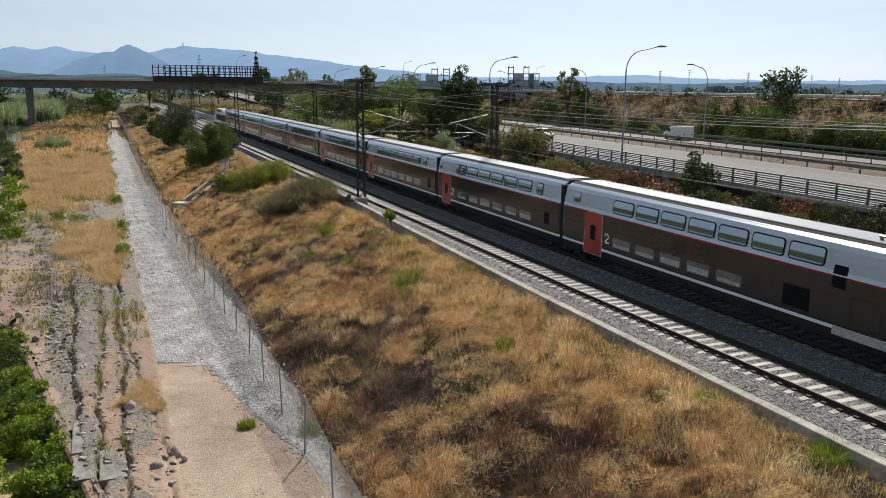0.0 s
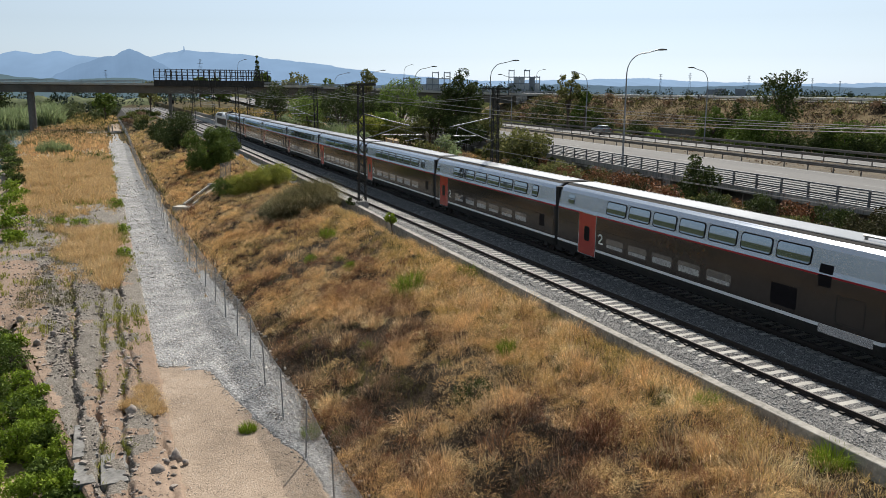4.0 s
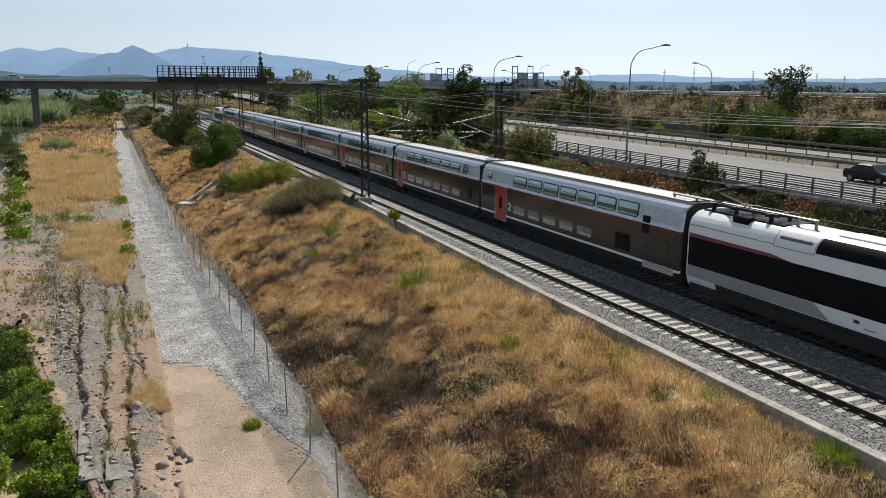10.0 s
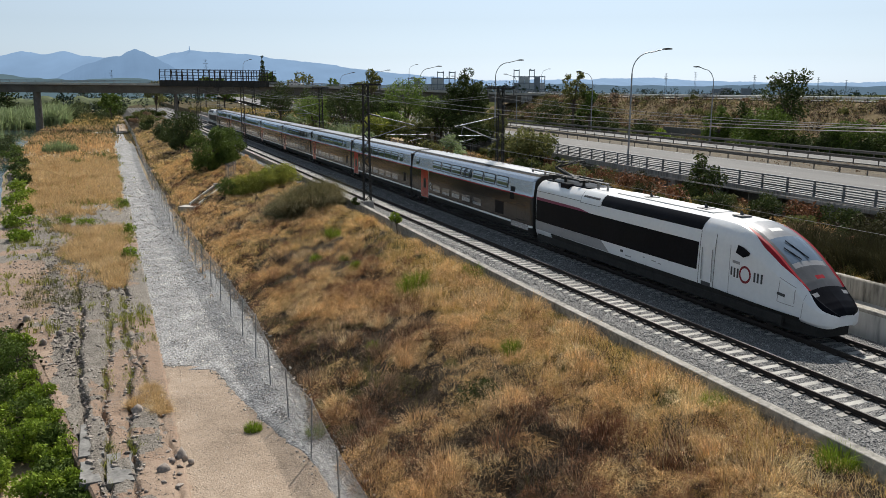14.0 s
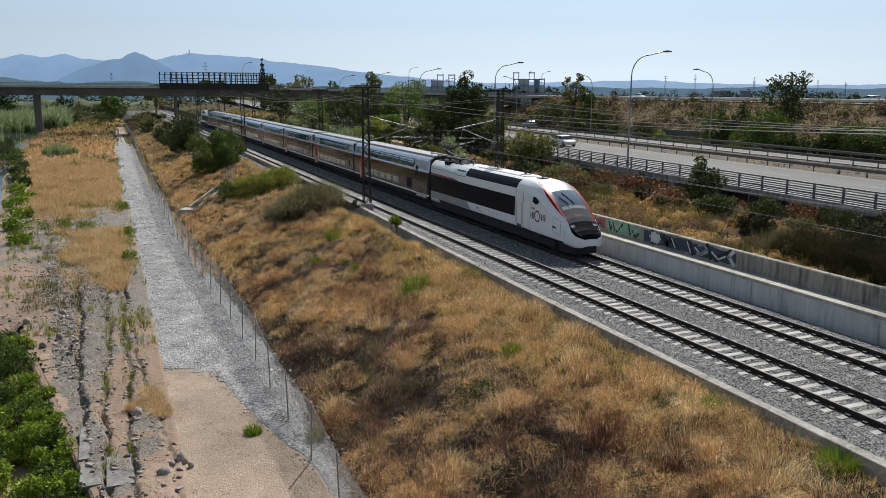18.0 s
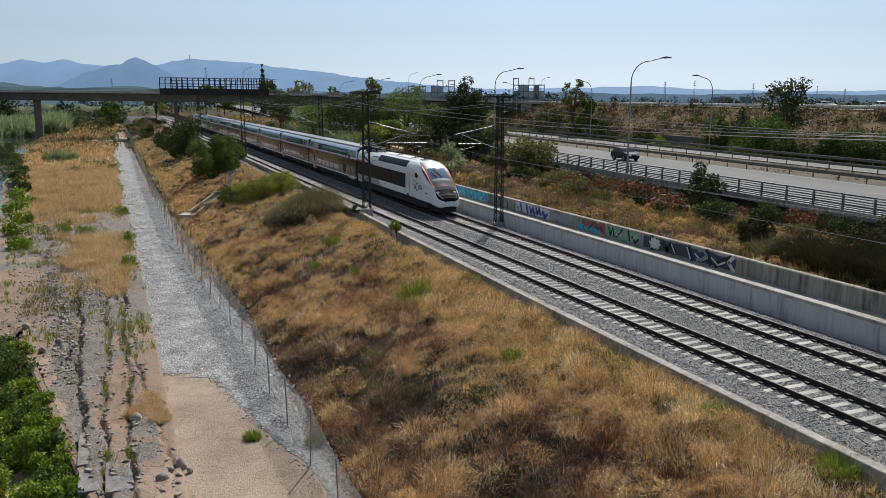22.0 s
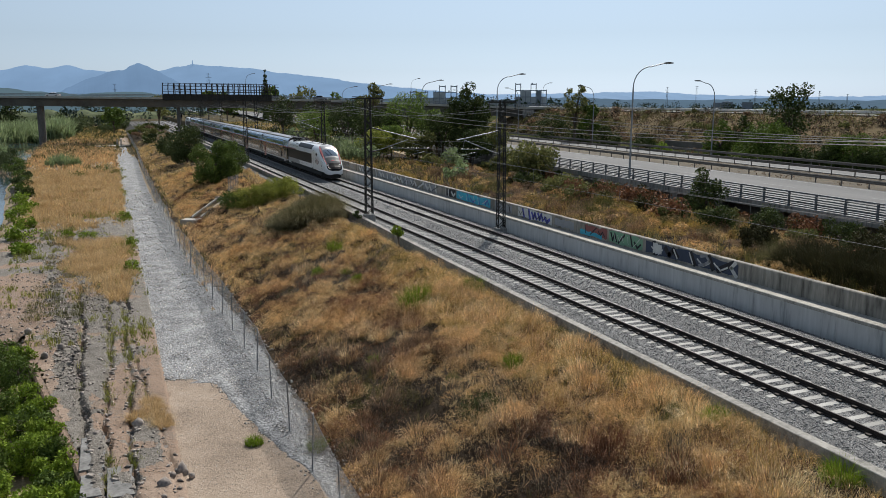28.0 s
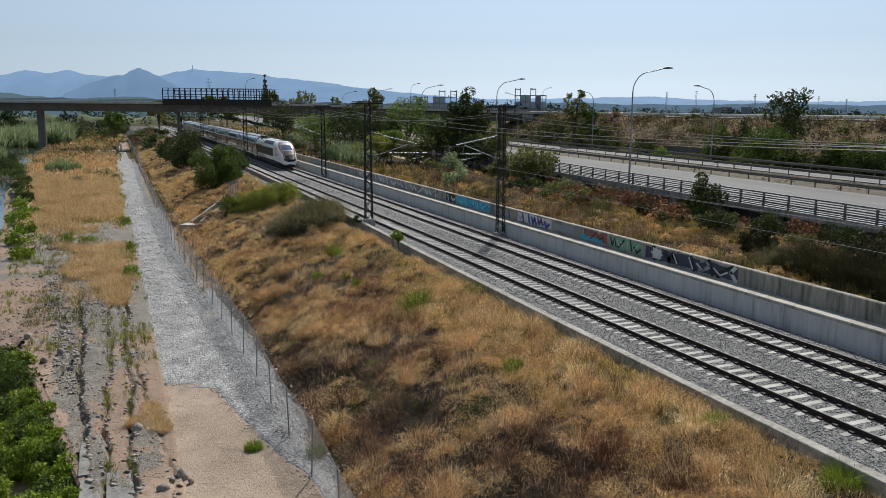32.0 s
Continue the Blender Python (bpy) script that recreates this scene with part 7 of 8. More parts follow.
for i in range(90):
    x = -230 + i * 2.9
    h = 5.5 + 2.5 * noise.noise((x * .11, 3, 0)) + 1.5 * noise.noise((x * .4, 8, 0))
    rings.append([(x, 500, -3.2), (x, 506, h * .6 - 2), (x, 512, h - 2), (x, 530, -3.2)])
g.loft(rings, close=False)
tagged(ob_from("far_scrub_bank", g, M["thicket_leaf"], smooth=True), "dense green scrub bank beyond the road bridge", "scrub", kind="structure")
cx, cy = view_pt(10.0, 320)
root = empty("cypress", pose(cx, cy, 0), "tall narrow dark cypress beyond the bridge", "tree")
C = np.array([(0, 0, 2 + 2.1 * k) for k in range(10)], dtype=float)
R = np.array([1.0, 1.2, 1.3, 1.3, 1.2, 1.1, 1.0, .85, .65, .35])
V, F = leaf_cloud(C, R, 2200, .34, 1.5)
crown = tri_object("crown", V, F, M["dark_leaf"])
crown.parent = root
g = Geo()
g.tube((0, 0, -1), (0, 0, 6), .3, 7)
part("trunk", g, M["bark"], root)
for ax, d, h, r, lf in ((10.4, 330, 17, 5, "green_leaf"), (11.6, 340, 13, 6, "olive_leaf"), (12.8, 345, 14, 6, "olive_leaf"), (3.0, 330, 13, 5, "olive_leaf"), (.2, 340, 11, 5, "green_leaf"), (6.2, 350, 13, 5, "green_leaf"), (7.4, 350, 14, 5, "green_leaf"), (14.5, 350, 11, 6, "green_leaf"), (16.2, 345, 11, 6, "dark_leaf"), (-5.6, 430, 15, 6, "dark_leaf")):
    x, y = view_pt(ax, d)
    plant("far_tree", x, y, h, r, lf, 1300, .55, "leafy tree beyond the road bridge", "tree", .1, 14, group="far trees")
VV, FF, n0 = [], [], 0
for k in range(100):
    x, y = RNG.uniform(-110, 7), RNG.uniform(345, 480)
    h = RNG.uniform(4, 7.5)
    w = h * RNG.uniform(.5, .9)
    C, R = clumps(w, w, h * .46, h * .48, 9, h * .16, h * .3)
    V, F = leaf_cloud(C + np.array([x, y, ground_z(x, y) - .4]), R, 330, h * .075)
    VV.append(V)
    FF.append(F + n0)
    n0 += len(V)
tagged(tri_object("river_thicket", np.concatenate(VV), np.concatenate(FF), M["thicket_leaf"]), "dense dark green thicket beyond the road bridge", "thicket", kind="stuff")


def works(name, ax, d, w, h, bays, levels, blocks, label):
    """An open steel frame w wide and h high with a few closed blocks in its bays, tanks and stacks."""
    x, y = view_pt(ax, d)
    root = empty(name, pose(x, y, 0, 0, 0, -ax), label, "factory", "far works")
    bw, lh = w / bays, h / levels
    rw_ = random.Random(int(ax * 10))
    tops = [levels - rw_.choice((0, 0, 1, 1, 2)) for _ in range(bays)]
    for i in range(bays + 1):
        t = max(tops[max(0, i - 1)], tops[min(bays - 1, i)])
        for dy in (0, 8):
            g = Geo()
            g.bar((-w / 2 + bw * i, dy, -1), (-w / 2 + bw * i, dy, lh * t + .6), .45, .45)
            part("column", g, M["far_frame"], root)
    for i in range(bays):
        for l in range(1, tops[i] + 1):
            for dy in (0, 8):
                g = Geo()
                g.bar((-w / 2 + bw * i, dy, lh * l), (-w / 2 + bw * (i + 1), dy, lh * l), .35, .5)
                part("beam", g, M["far_frame"], root)
    for i, l0, l1, pale in blocks:
        g = Geo()
        g.box(-w / 2 + bw * i + .3, -w / 2 + bw * (i + 1) - .2, 1, 7, lh * l0 - 1, lh * l1, bev=.15)
        part("block", g, M["far_wall" if pale else "far_frame"], root)
        for q in range(3):
            g = Geo()
            g.box(-w / 2 + bw * (i + .15 + .28 * q), -w / 2 + bw * (i + .33 + .28 * q), .85, 1.02, lh * (l0 + l1) / 2 - .5, lh * (l0 + l1) / 2 + .9)
            part("window", g, M["far_frame"], root)
    for i in range(bays):
        g = Geo()
        xx = -w / 2 + bw * (i + rw_.uniform(.2, .8))
        if i % 2:
            g.tube((xx, 4, lh * tops[i]), (xx, 4, lh * tops[i] + rw_.uniform(.3, 1.3)), .4, 7)
            part("stack", g, M["far_frame"], root)
        else:
            g.tube((xx, 4, -1), (xx, 4, lh * rw_.uniform(1, 2.4)), bw * .3, 12)
            part("tank", g, M["far_wall"], root)


works("factory", 21.4, 560, 36, 20, 9, 5, ((7, 0, 3, 1), (6, 0, 4, 1), (5, 0, 4, 1), (4, 0, 3, 1), (2, 0, 4, 0), (1, 0, 3, 0), (3, 0, 3, 1), (0, 0, 2, 0)), "grey steel-framed industrial works on the plain")
works("factory", 24.9, 600, 20, 9, 5, 3, ((0, 0, 2, 1), (1, 0, 2, 1), (3, 0, 1, 1), (4, 0, 2, 0)), "low industrial works on the plain")
works("factory", 28.4, 560, 21, 21.5, 6, 5, ((1, 0, 4, 1), (2, 0, 4, 1), (3, 0, 3, 1), (4, 0, 4, 0), (0, 0, 3, 0), (5, 0, 3, 1)), "steel-framed industrial tower on the plain")
works("factory", 30.5, 640, 34, 10, 8, 3, ((1, 0, 2, 1), (5, 0, 2, 1), (6, 0, 1, 1)), "low industrial sheds on the plain")
works("factory", 41.8, 520, 34, 9.5, 6, 2, ((1, 0, 2, 0), (2, 0, 2, 0), (4, 0, 2, 0)), "dark flat-roofed hall on the plain")
# railway yard beyond the bridge
g = Geo()
g.loft([[(5.4, y, -3.2), (8.0, y, -.3), (9.0, y, z), (19.4, y, z), (20.2, y, -.6)] for y, z in ((300, -.22), (330, -.22), (420, -.22))], close=False)
tagged(ob_from("yard_bed", g, M["ballast_pale"]), "pale ballast of the railway yard beyond the bridge", "ballast", kind="structure")
g = Geo()
g.loft([[(4.6, y, -3.3), (7.6, y, min(-.4, z)), (9.0, y, z), (18.4, y, z), (19.6, y, -.6)] for y, z in ((250, -3.3), (270, -2.2), (292, -.6), (300.2, -.26))], close=False)
tagged(ob_from("yard_slope", g, M["dark_soil"]), "overgrown slope below the railway yard", "slope", kind="structure")
for k in range(14):
    x, y = RNG.uniform(6, 18), RNG.uniform(268, 299)
    plant("yard_shrub", x, y, RNG.uniform(1.2, 2.8), RNG.uniform(1.2, 2.2), ("olive_leaf", "green_leaf", "brown_dry")[k % 3], 1100, .16, "shrub on the slope below the railway yard", "shrub", .05, 10, z=-3.3 + 3.0 * sm(250, 300, y) * sm(4.6, 8.5, x), group="yard shrubs", low=-.4)
for xc in (9.6, 12.6, 15.6, 18.2):
    tr_ = empty("siding_track", pose(xc, 0, 0), "siding track in the railway yard beyond the bridge", "railway track", "siding tracks", "structure")
    for s_ in (-.7535, .7535):
        part("rail", rail_geo(302, 420), [M["rail"], M["wire"]], tr_, m=pose(s_, 0, 0))


def pylon(ax, d, h):
    x, y = view_pt(ax, d)
    root = empty("pylon", pose(x, y, 0, 0, 0, -ax), "distant lattice power pylon on the plain", "pylon", "power pylons")
    for sx in (-1, 1):
        g = Geo()
        g.bar((sx * h * .05, 0, -2), (sx * h * .012, 0, h), .3, .3)
        part("leg", g, M["far_frame"], root)
    g = Geo()
    for i in range(7):
        a, b = h * i / 7, h * (i + 1) / 7
        wa, wb = h * (.05 - .038 * i / 7), h * (.05 - .038 * (i + 1) / 7)
        s = 1 if i % 2 else -1
        g.bar((s * wa, 0, a), (-s * wb, 0, b), .22, .22)
    part("bracing", g, M["far_frame"], root)
    for z, w in ((.98, .06), (.88, .08), (.78, .065)):
        g = Geo()
        g.bar((-h * w, 0, h * z), (h * w, 0, h * z), .35, .35)
        part("crossarm", g, M["far_frame"], root)


for ax, d, h in ((37.6, 1000, 27), (39.5, 1300, 34), (43.2, 1000, 25), (47.0, 1300, 26), (-6.6, 1200, 62), (.4, 1200, 32), (6.3, 1200, 48), (48.6, 1100, 20)):
    pylon(ax, d, h)
x, y = view_pt(5.32, 4265)
g = Geo()
g.tube((x, y, 180), (x, y, 208), 4.5, 6, 1.5)
tagged(ob_from("mountain_mast", g, BLUE1), "transmitter mast on the mountain ridge", "mast")

# ---- river flat: water, path, rubble ----
M.update({
    "gravel": mat("gravel_path", [(.06, .061, .065), (.235, .235, .236), (.47, .468, .46)], .8, 10, .95, 1.0, dist=.09, fw=.68, span=.3),
    "dirt": mat("tan_dirt", [(0.147, 0.110, 0.080), (0.299, 0.231, 0.172), (0.429, 0.341, 0.265)], .5, 17, .95, .8, dist=.05, fw=.55, span=.34),
    "rubble_stone": mat("rubble_stone", [(.13, .11, .10), (.25, .215, .19), (.42, .37, .32)], 1.5, 9, .92, .5, isl=.6),
    "pale_pebble": mat("pale_pebble", [(.24, .20, .165), (.42, .365, .31), (.58, .53, .47)], 2, 9, .9, .3, isl=.5),
    "stone": mat("river_stone", [(0.195, 0.189, 0.182), (0.390, 0.364, 0.338), (0.598, 0.559, 0.507)], 1.2, 9, .92, .5, isl=.55),
    "flat_earth": mat("worn_earth", [(0.077, 0.060, 0.046), (0.187, 0.142, 0.106), (0.275, 0.185, 0.129), (0.187, 0.150, 0.117), (0.352, 0.245, 0.173)], .32, 9, .95, 1.0, dist=.07, fw=.5, span=.40),
    "strip_gravel": mat("grey_rut_gravel", [(.055, .047, .039), (.165, .147, .125), (.315, .285, .245)], 1.2, 14, .95, 1.0, dist=.05, fw=.75, span=.34),
    "pink_dirt": mat("pinkish_dirt", [(.15, .108, .076), (.27, .195, .142), (.36, .275, .21)], .4, 11, .95, .7, dist=.04, fw=.5, span=.36),
    "slab_grey": mat("sunken_slab_concrete", [(.10, .098, .092), (.19, .185, .176), (.27, .262, .25)], 1.4, 7, .92, .4, fw=.5),
})
wm = bpy.data.materials.new("river_water")
wm.use_nodes = True
wb_ = wm.node_tree.nodes["Principled BSDF"]
wb_.inputs["Base Color"].default_value = (.03, .05, .06, 1)
wb_.inputs["Roughness"].default_value = .06
wnz = wm.node_tree.nodes.new("ShaderNodeTexNoise")
wnz.inputs["Scale"].default_value = 1.6
wbp = wm.node_tree.nodes.new("ShaderNodeBump")
wbp.inputs["Strength"].default_value, wbp.inputs["Distance"].default_value = .25, .06
wtc = wm.node_tree.nodes.new("ShaderNodeTexCoord")
wm.node_tree.links.new(wtc.outputs["Object"], wnz.inputs["Vector"])
wm.node_tree.links.new(wnz.outputs["Fac"], wbp.inputs["Height"])
wm.node_tree.links.new(wbp.outputs[0], wb_.inputs["Normal"])
g = Geo()
bank_edge = lambda y: float(bank_np(np.array([float(y)]))[0])
g.loft([[(bank_edge(y) - 30, y, -3.95), (bank_edge(y) - .9, y, -3.95)] for y in list(range(-60, 300, 6))], close=False)
tagged(ob_from("water", g, wm), "shallow blue-grey river water", "water", kind="structure")


def sheet(name, xl, xr, ys, material, label, lift, nx=14, cat="path", ridge_=0.0):
    V = []
    for y in ys:
        a, b = xl(y), xr(y)
        for i in range(nx + 1):
            x = a + (b - a) * i / nx
            e = min(i, nx - i)
            V.append((x, y, ground_z(x, y) + (lift if e > 0 else -.03) + .012 * noise.noise((x * 1.7, y * 1.7, 0)) + ridge_ * math.exp(-((x - a - .3) / .2) ** 2) * (1 - sm(36, 38, y)) * (.6 + .8 * noise.noise((y * .9, 3, 5)))))
    n = nx + 1
    g = Geo()
    g.add(V, [(j * n + i, j * n + i + 1, (j + 1) * n + i + 1, (j + 1) * n + i) for j in range(len(ys) - 1) for i in range(nx)])
    return tagged(ob_from(name, g, material, smooth=True), label, cat, kind="structure")


wob = lambda y, k, a: a * noise.noise((y * .23, k, 0)) + a * .5 * noise.noise((y * .9, k + 3, 0))
sheet("dirt_path", lambda y: 1.15 + wob(y, 1, .5) + .18 * noise.noise((y * 2.7, 8, 0)), lambda y: 5.95 + wob(y, 2, .08), [8 + .3 * i for i in range(105)], M["dirt"], "pale tan compacted dirt path", .015, 34)
sheet("gravel_path", lambda y: (.9 + wob(y, 5, .7)) - 1.5 * sm(185, 215, y) + 2.6 * (1 - sm(35.6, 38.2, y + .7 * noise.noise((y * 2.3, 4, 0)))), lambda y: fence_x(y) - .15 + wob(y, 6, .1) - .6 * (1 - sm(24, 30, y)) - 1.6 * sm(185, 215, y), [35.7 + .3 * i for i in range(53)] + [51.6 + 1.5 * i for i in range(125)], M["gravel"], "grey crushed-gravel path beside the fence", .035, 26)
sheet("gravel_verge", lambda y: float(np.interp(y, [16, 25, 26, 28, 30.4, 33.3, 37, 46], [5.8, 5.62, 5.4, 4.85, 4.4, 3.9, 3.4, 3.9])) + .16 * noise.noise((y * .9, 9, 0)) + .14 * noise.noise((y * 2.9, 3, 0)), lambda y: 6.55 - 1.15 * sm(38, 70, y) + .25 * noise.noise((y * .4, 12, 0)) + .12 * noise.noise((y * 2.2, 15, 0)), [16 + .3 * i for i in range(100)] + [46.5 + i for i in range(60)], M["gravel"], "grey gravel strip along the fence", .028, 20, ridge_=.07)
FAR_PATH = lambda y: float(np.interp(y, [243, 307, 350, 470, 580], [3.0, 4.4, 5.4, 0.0, -4.9]))
sheet("far_path", lambda y: FAR_PATH(y) - 1.6 + wob(y * .3, 21, .5), lambda y: FAR_PATH(y) + 1.6 + wob(y * .3, 22, .5), [243 + 5 * i for i in range(68)], M["dirt"], "pale dirt path winding on beyond the road bridge", .09, 6)
# the flat between river and path: worn earth with ruts and broken edges
RUTS = ((-1.86, -.03, .34, .13, 1.0), (-.92, .008, .30, .10, 3.0), (.02, .006, .30, .10, 5.0), (.78, -.05, .18, .08, 8.0))      # place at y = 34, drift, depth, half width, phase


def rut_x(k, y):
    x0, drift, _, _, ph = RUTS[k]
    return x0 + drift * (y - 34) + .09 * np.sin(y * .41 + ph) + .07 * np.sin(y * 1.3 + ph * 2) + .035 * np.sin(y * 4.1 + ph)


def flat_z(x, y):
    """Height of the worn earth above the ground sheet."""
    n1 = patch_noise(x, y, 1.9, 2.0) - .5
    n2 = patch_noise(x, y, 5.3, 6.0) - .5
    near = 1 - sm_np(54, 62, y)
    z = .06 + .05 * n1 + .045 * n2
    for k, (x0, drift, dep, w, ph) in enumerate(RUTS):
        xr = rut_x(k, y)
        on = np.clip(patch_noise(x * 0 + ph, y, 1.3, ph) * 2.4 - .35, .2, 1) * near
        z = z - dep * on * np.exp(-np.abs((x - xr) / w) ** 3)
        z = z + (.10 if k in (0, 2) else -.06) * near * sm_np(xr - .06, xr + .06, x)
    swath = np.exp(-((x + 2.9 + .085 * (y - 44)) / .6) ** 2) * sm_np(36, 42, y)
    return z + swath * (.16 * n1 + .22 * n2 - .05)


def flat_sheet():
    fx_ = np.concatenate([np.arange(-12.4, -3.4, .19), np.arange(-3.4, 1.75, .062)])
    fy_ = np.concatenate([np.arange(14, 60, .17), np.arange(60, 96, .5)])
    X, Y = np.meshgrid(fx_, fy_)
    X = X + .03 * np.sin(Y * 9.1 + X * 3)
    lim = bank_np(Y) - .1 + .3 * np.sin(Y * .9) + .15 * np.sin(Y * 3.1)
    lim = np.where(Y < 47, np.maximum(lim, step_np(Y) + .02), lim)
    Z = ground_np(X, Y) + flat_z(X, Y)
    Z = np.where((X > 1.5) | (Y > 94), Z - .15, Z)
    n, m = len(fx_), len(fy_)
    ix = np.arange(n * m).reshape(m, n)
    F = np.stack([ix[:-1, :-1], ix[:-1, 1:], ix[1:, 1:], ix[1:, :-1]], -1).reshape(-1, 4)
    keep = (X > lim)[:-1, :-1].reshape(-1)
    ob = tri_object("bare_flat", np.stack([X, Y, Z], -1).reshape(-1, 3), F[keep], M["flat_earth"])
    wav = .5 * (patch_noise(X, Y, 1.4, 71) - .5)
    strip = (X > rut_x(0, Y) + wav * .6) & (X < rut_x(1, Y) + wav * .6) & (patch_noise(X, Y, .5, 73) > .3)
    strip |= np.abs(X + 2.9 + .085 * (Y - 44)) < .55 + wav * 1.6
    strip |= (X > rut_x(1, Y)) & (X < .9) & (patch_noise(X, Y, .8, 75) > .66)
    strip |= (Y > 46) & (patch_noise(X, Y, .35, 79) > .45)
    smooth = (X < rut_x(0, Y)) & (Y < 42 + 3 * wav) & (X > step_np(Y)) & ~strip
    smooth |= (patch_noise(X, Y, .45, 77) > .6) & ~strip & (Y < 46)
    for key in ("strip_gravel", "pink_dirt"):
        ob.data.materials.append(M[key])
    slot = np.where(strip, 1, np.where(smooth, 2, 0))[:-1, :-1].reshape(-1)[keep]
    ob.data.polygons.foreach_set("material_index", slot.astype(np.int32))
    return tagged(ob, "worn pinkish earth with ruts and pebbles on the river flat", "earth", kind="structure")


flat_sheet()
# low concrete step that holds the flat above the river shrubs
step_wall = empty("bank_step", pose(0, 0, 0), "low earth-stained concrete step between the flat and the river shrubs", "wall", kind="structure")
for k in range(8):
    ya, yb = 20 + 3.2 * k, 23.2 + 3.2 * k
    g = Geo()
    g.loft([[(x_ - .24, y_, -4.6), (x_ + .06, y_, -4.6), (x_ + .06, y_, -2.93), (x_ + .03, y_, -2.94), (x_ - .16, y_, -2.96), (x_ - .24, y_, -3.04)] for x_, y_ in ((step_np(ya + .01), ya + .01), (step_np(yb - .01), yb - .01))])
    part("panel", g, M["flat_earth"], step_wall)
# remains of a concrete drive between the ruts
paving = empty("paving_slab", pose(0, 0, 0), "cracked grey concrete slabs sunk into the worn flat", "slab", kind="structure")
for xa, xb, ya, yb, tilt in ((-1.80, -1.02, 28.4, 31.3, .5), (-.90, -.10, 26.0, 28.3, -.4), (-1.72, -1.08, 26.3, 28.0, -.3)):
    g = Geo()
    n = 6
    lo = [(xa + .05 * math.sin(3.1 * i), ya + (yb - ya) * i / n) for i in range(n + 1)] + [(xb + .06 * math.sin(2.3 * i + 1), yb - (yb - ya) * i / n) for i in range(n + 1)]
    zt = -2.895
    g.loft([[(x_, y_, zt - .25) for x_, y_ in lo], [(x_, y_, zt - .02 + tilt * .02) for x_, y_ in lo], [(x_ + (.02 if x_ < (xa + xb) / 2 else -.02), y_, zt + tilt * .02) for x_, y_ in lo]])
    part("slab", g, M["slab_grey"], paving)


def rock_base():
    bm = bmesh.new()
    bmesh.ops.create_icosphere(bm, subdivisions=1, radius=1.0)
    v = np.array([x.co[:] for x in bm.verts])
    f = np.array([[q.index for q in p.verts] for p in bm.faces])
    bm.free()
    return v, f


OCT = np.array([(1, 0, 0), (0, 1, 0), (-1, 0, 0), (0, -1, 0), (0, 0, 1.0), (0, 0, -1.0)])
OCT_F = np.array([(0, 1, 4), (1, 2, 4), (2, 3, 4), (3, 0, 4), (1, 0, 5), (2, 1, 5), (3, 2, 5), (0, 3, 5)])
ROCK_V, ROCK_F = rock_base()


def stones(name, x, y, z, s, material, label, cat, base=None, flat=.6, parent=None):
    bv, bf = base or (OCT, OCT_F)
    n = len(x)
    jit = RNG.uniform(.65, 1.3, (n, len(bv), 1))
    sc = s[:, None, None] * np.stack([RNG.uniform(.7, 1.35, n), RNG.uniform(.7, 1.35, n), RNG.uniform(.4, flat + .3, n)], 1)[:, None, :]
    P = bv[None] * jit * sc
    a = RNG.uniform(0, 2 * np.pi, n)
    c, d = np.cos(a)[:, None], np.sin(a)[:, None]
    t = RNG.uniform(-.5, .5, n)[:, None]
    X, Y, Z = P[..., 0], P[..., 1], P[..., 2]
    Y, Z = Y * np.cos(t) - Z * np.sin(t), Y * np.sin(t) + Z * np.cos(t)
    X, Y = X * c - Y * d, X * d + Y * c
    V = np.stack([X + x[:, None], Y + y[:, None], Z + z[:, None]], -1).reshape(-1, 3)
    F = (bf[None] + (np.arange(n) * len(bv))[:, None, None]).reshape(-1, 3)
    ob = tri_object(name, V, F, material)
    if parent is not None:
        ob.parent = parent
    return tagged(ob, label, cat, kind="stuff")


def spread(areas):
    X, Y = [], []
    for x0, x1, y0, y1, d in areas:
        n = int((x1 - x0) * (y1 - y0) * d)
        X.append(RNG.uniform(x0, x1, n))
        Y.append(RNG.uniform(y0, y1, n))
    return np.concatenate(X), np.concatenate(Y)


# ballast
x, y = spread([(17.9, 27.65, 9, 34, 68), (18.1, 27.65, 34, 60, 32), (18.6, 27.6, 60, 110, 8)])
x = np.where(x < 17.75 + 1.35 * sm_np(10, 95, y) + .05, x + .9, x)
off = np.minimum(np.abs(x - X1), np.abs(x - X2))
k = ~((off < 1.33) & (np.abs(((y - 4.0 + .3) % .6) - .3) < .15)) & (np.abs(off - .7535) > .1)
x, y = x[k], y[k]
z = np.interp(x, [17.6, 18.3, X1 - 1.6, X1 + 1.6, 23.2, X2 - 1.6, X2 + 1.6, 27.4, 27.9], [-.47, -.22, -.19, -.19, -.20, -.19, -.19, -.26, -.52])
stones("ballast_stones", x, y, z + .005, RNG.uniform(.022, .042, len(x)) * (1 + (y > 34) * .6 + (y > 60) * .6), M["ballast_stone"], "loose grey ballast stones between the sleepers", "ballast")
# gravel on the path
x, y = spread([(.9, 5.5, 36, 52, 62), (.9, 5.3, 52, 68, 26), (.9, 5.2, 68, 120, 8), (3.4, 6.5, 18, 36, 75), (1.0, 4.6, 35.0, 37.5, 60)])
k = (y > 37.2) | (x > np.interp(y, [16, 25, 26, 28, 30.4, 33.3, 36.4, 37.2], [5.8, 5.62, 5.4, 4.85, 4.4, 3.9, 3.4, 1.0]) + RNG.normal(0, .22, len(x)))
x, y = x[k], y[k]
stones("path_gravel", x, y, ground_np(x, y) + .03, (.02 + .045 * RNG.uniform(0, 1, len(x)) ** 2.2) * (1 + (y > 52) * .5 + (y > 68) * .5), M["stone"], "loose gravel on the path", "gravel")
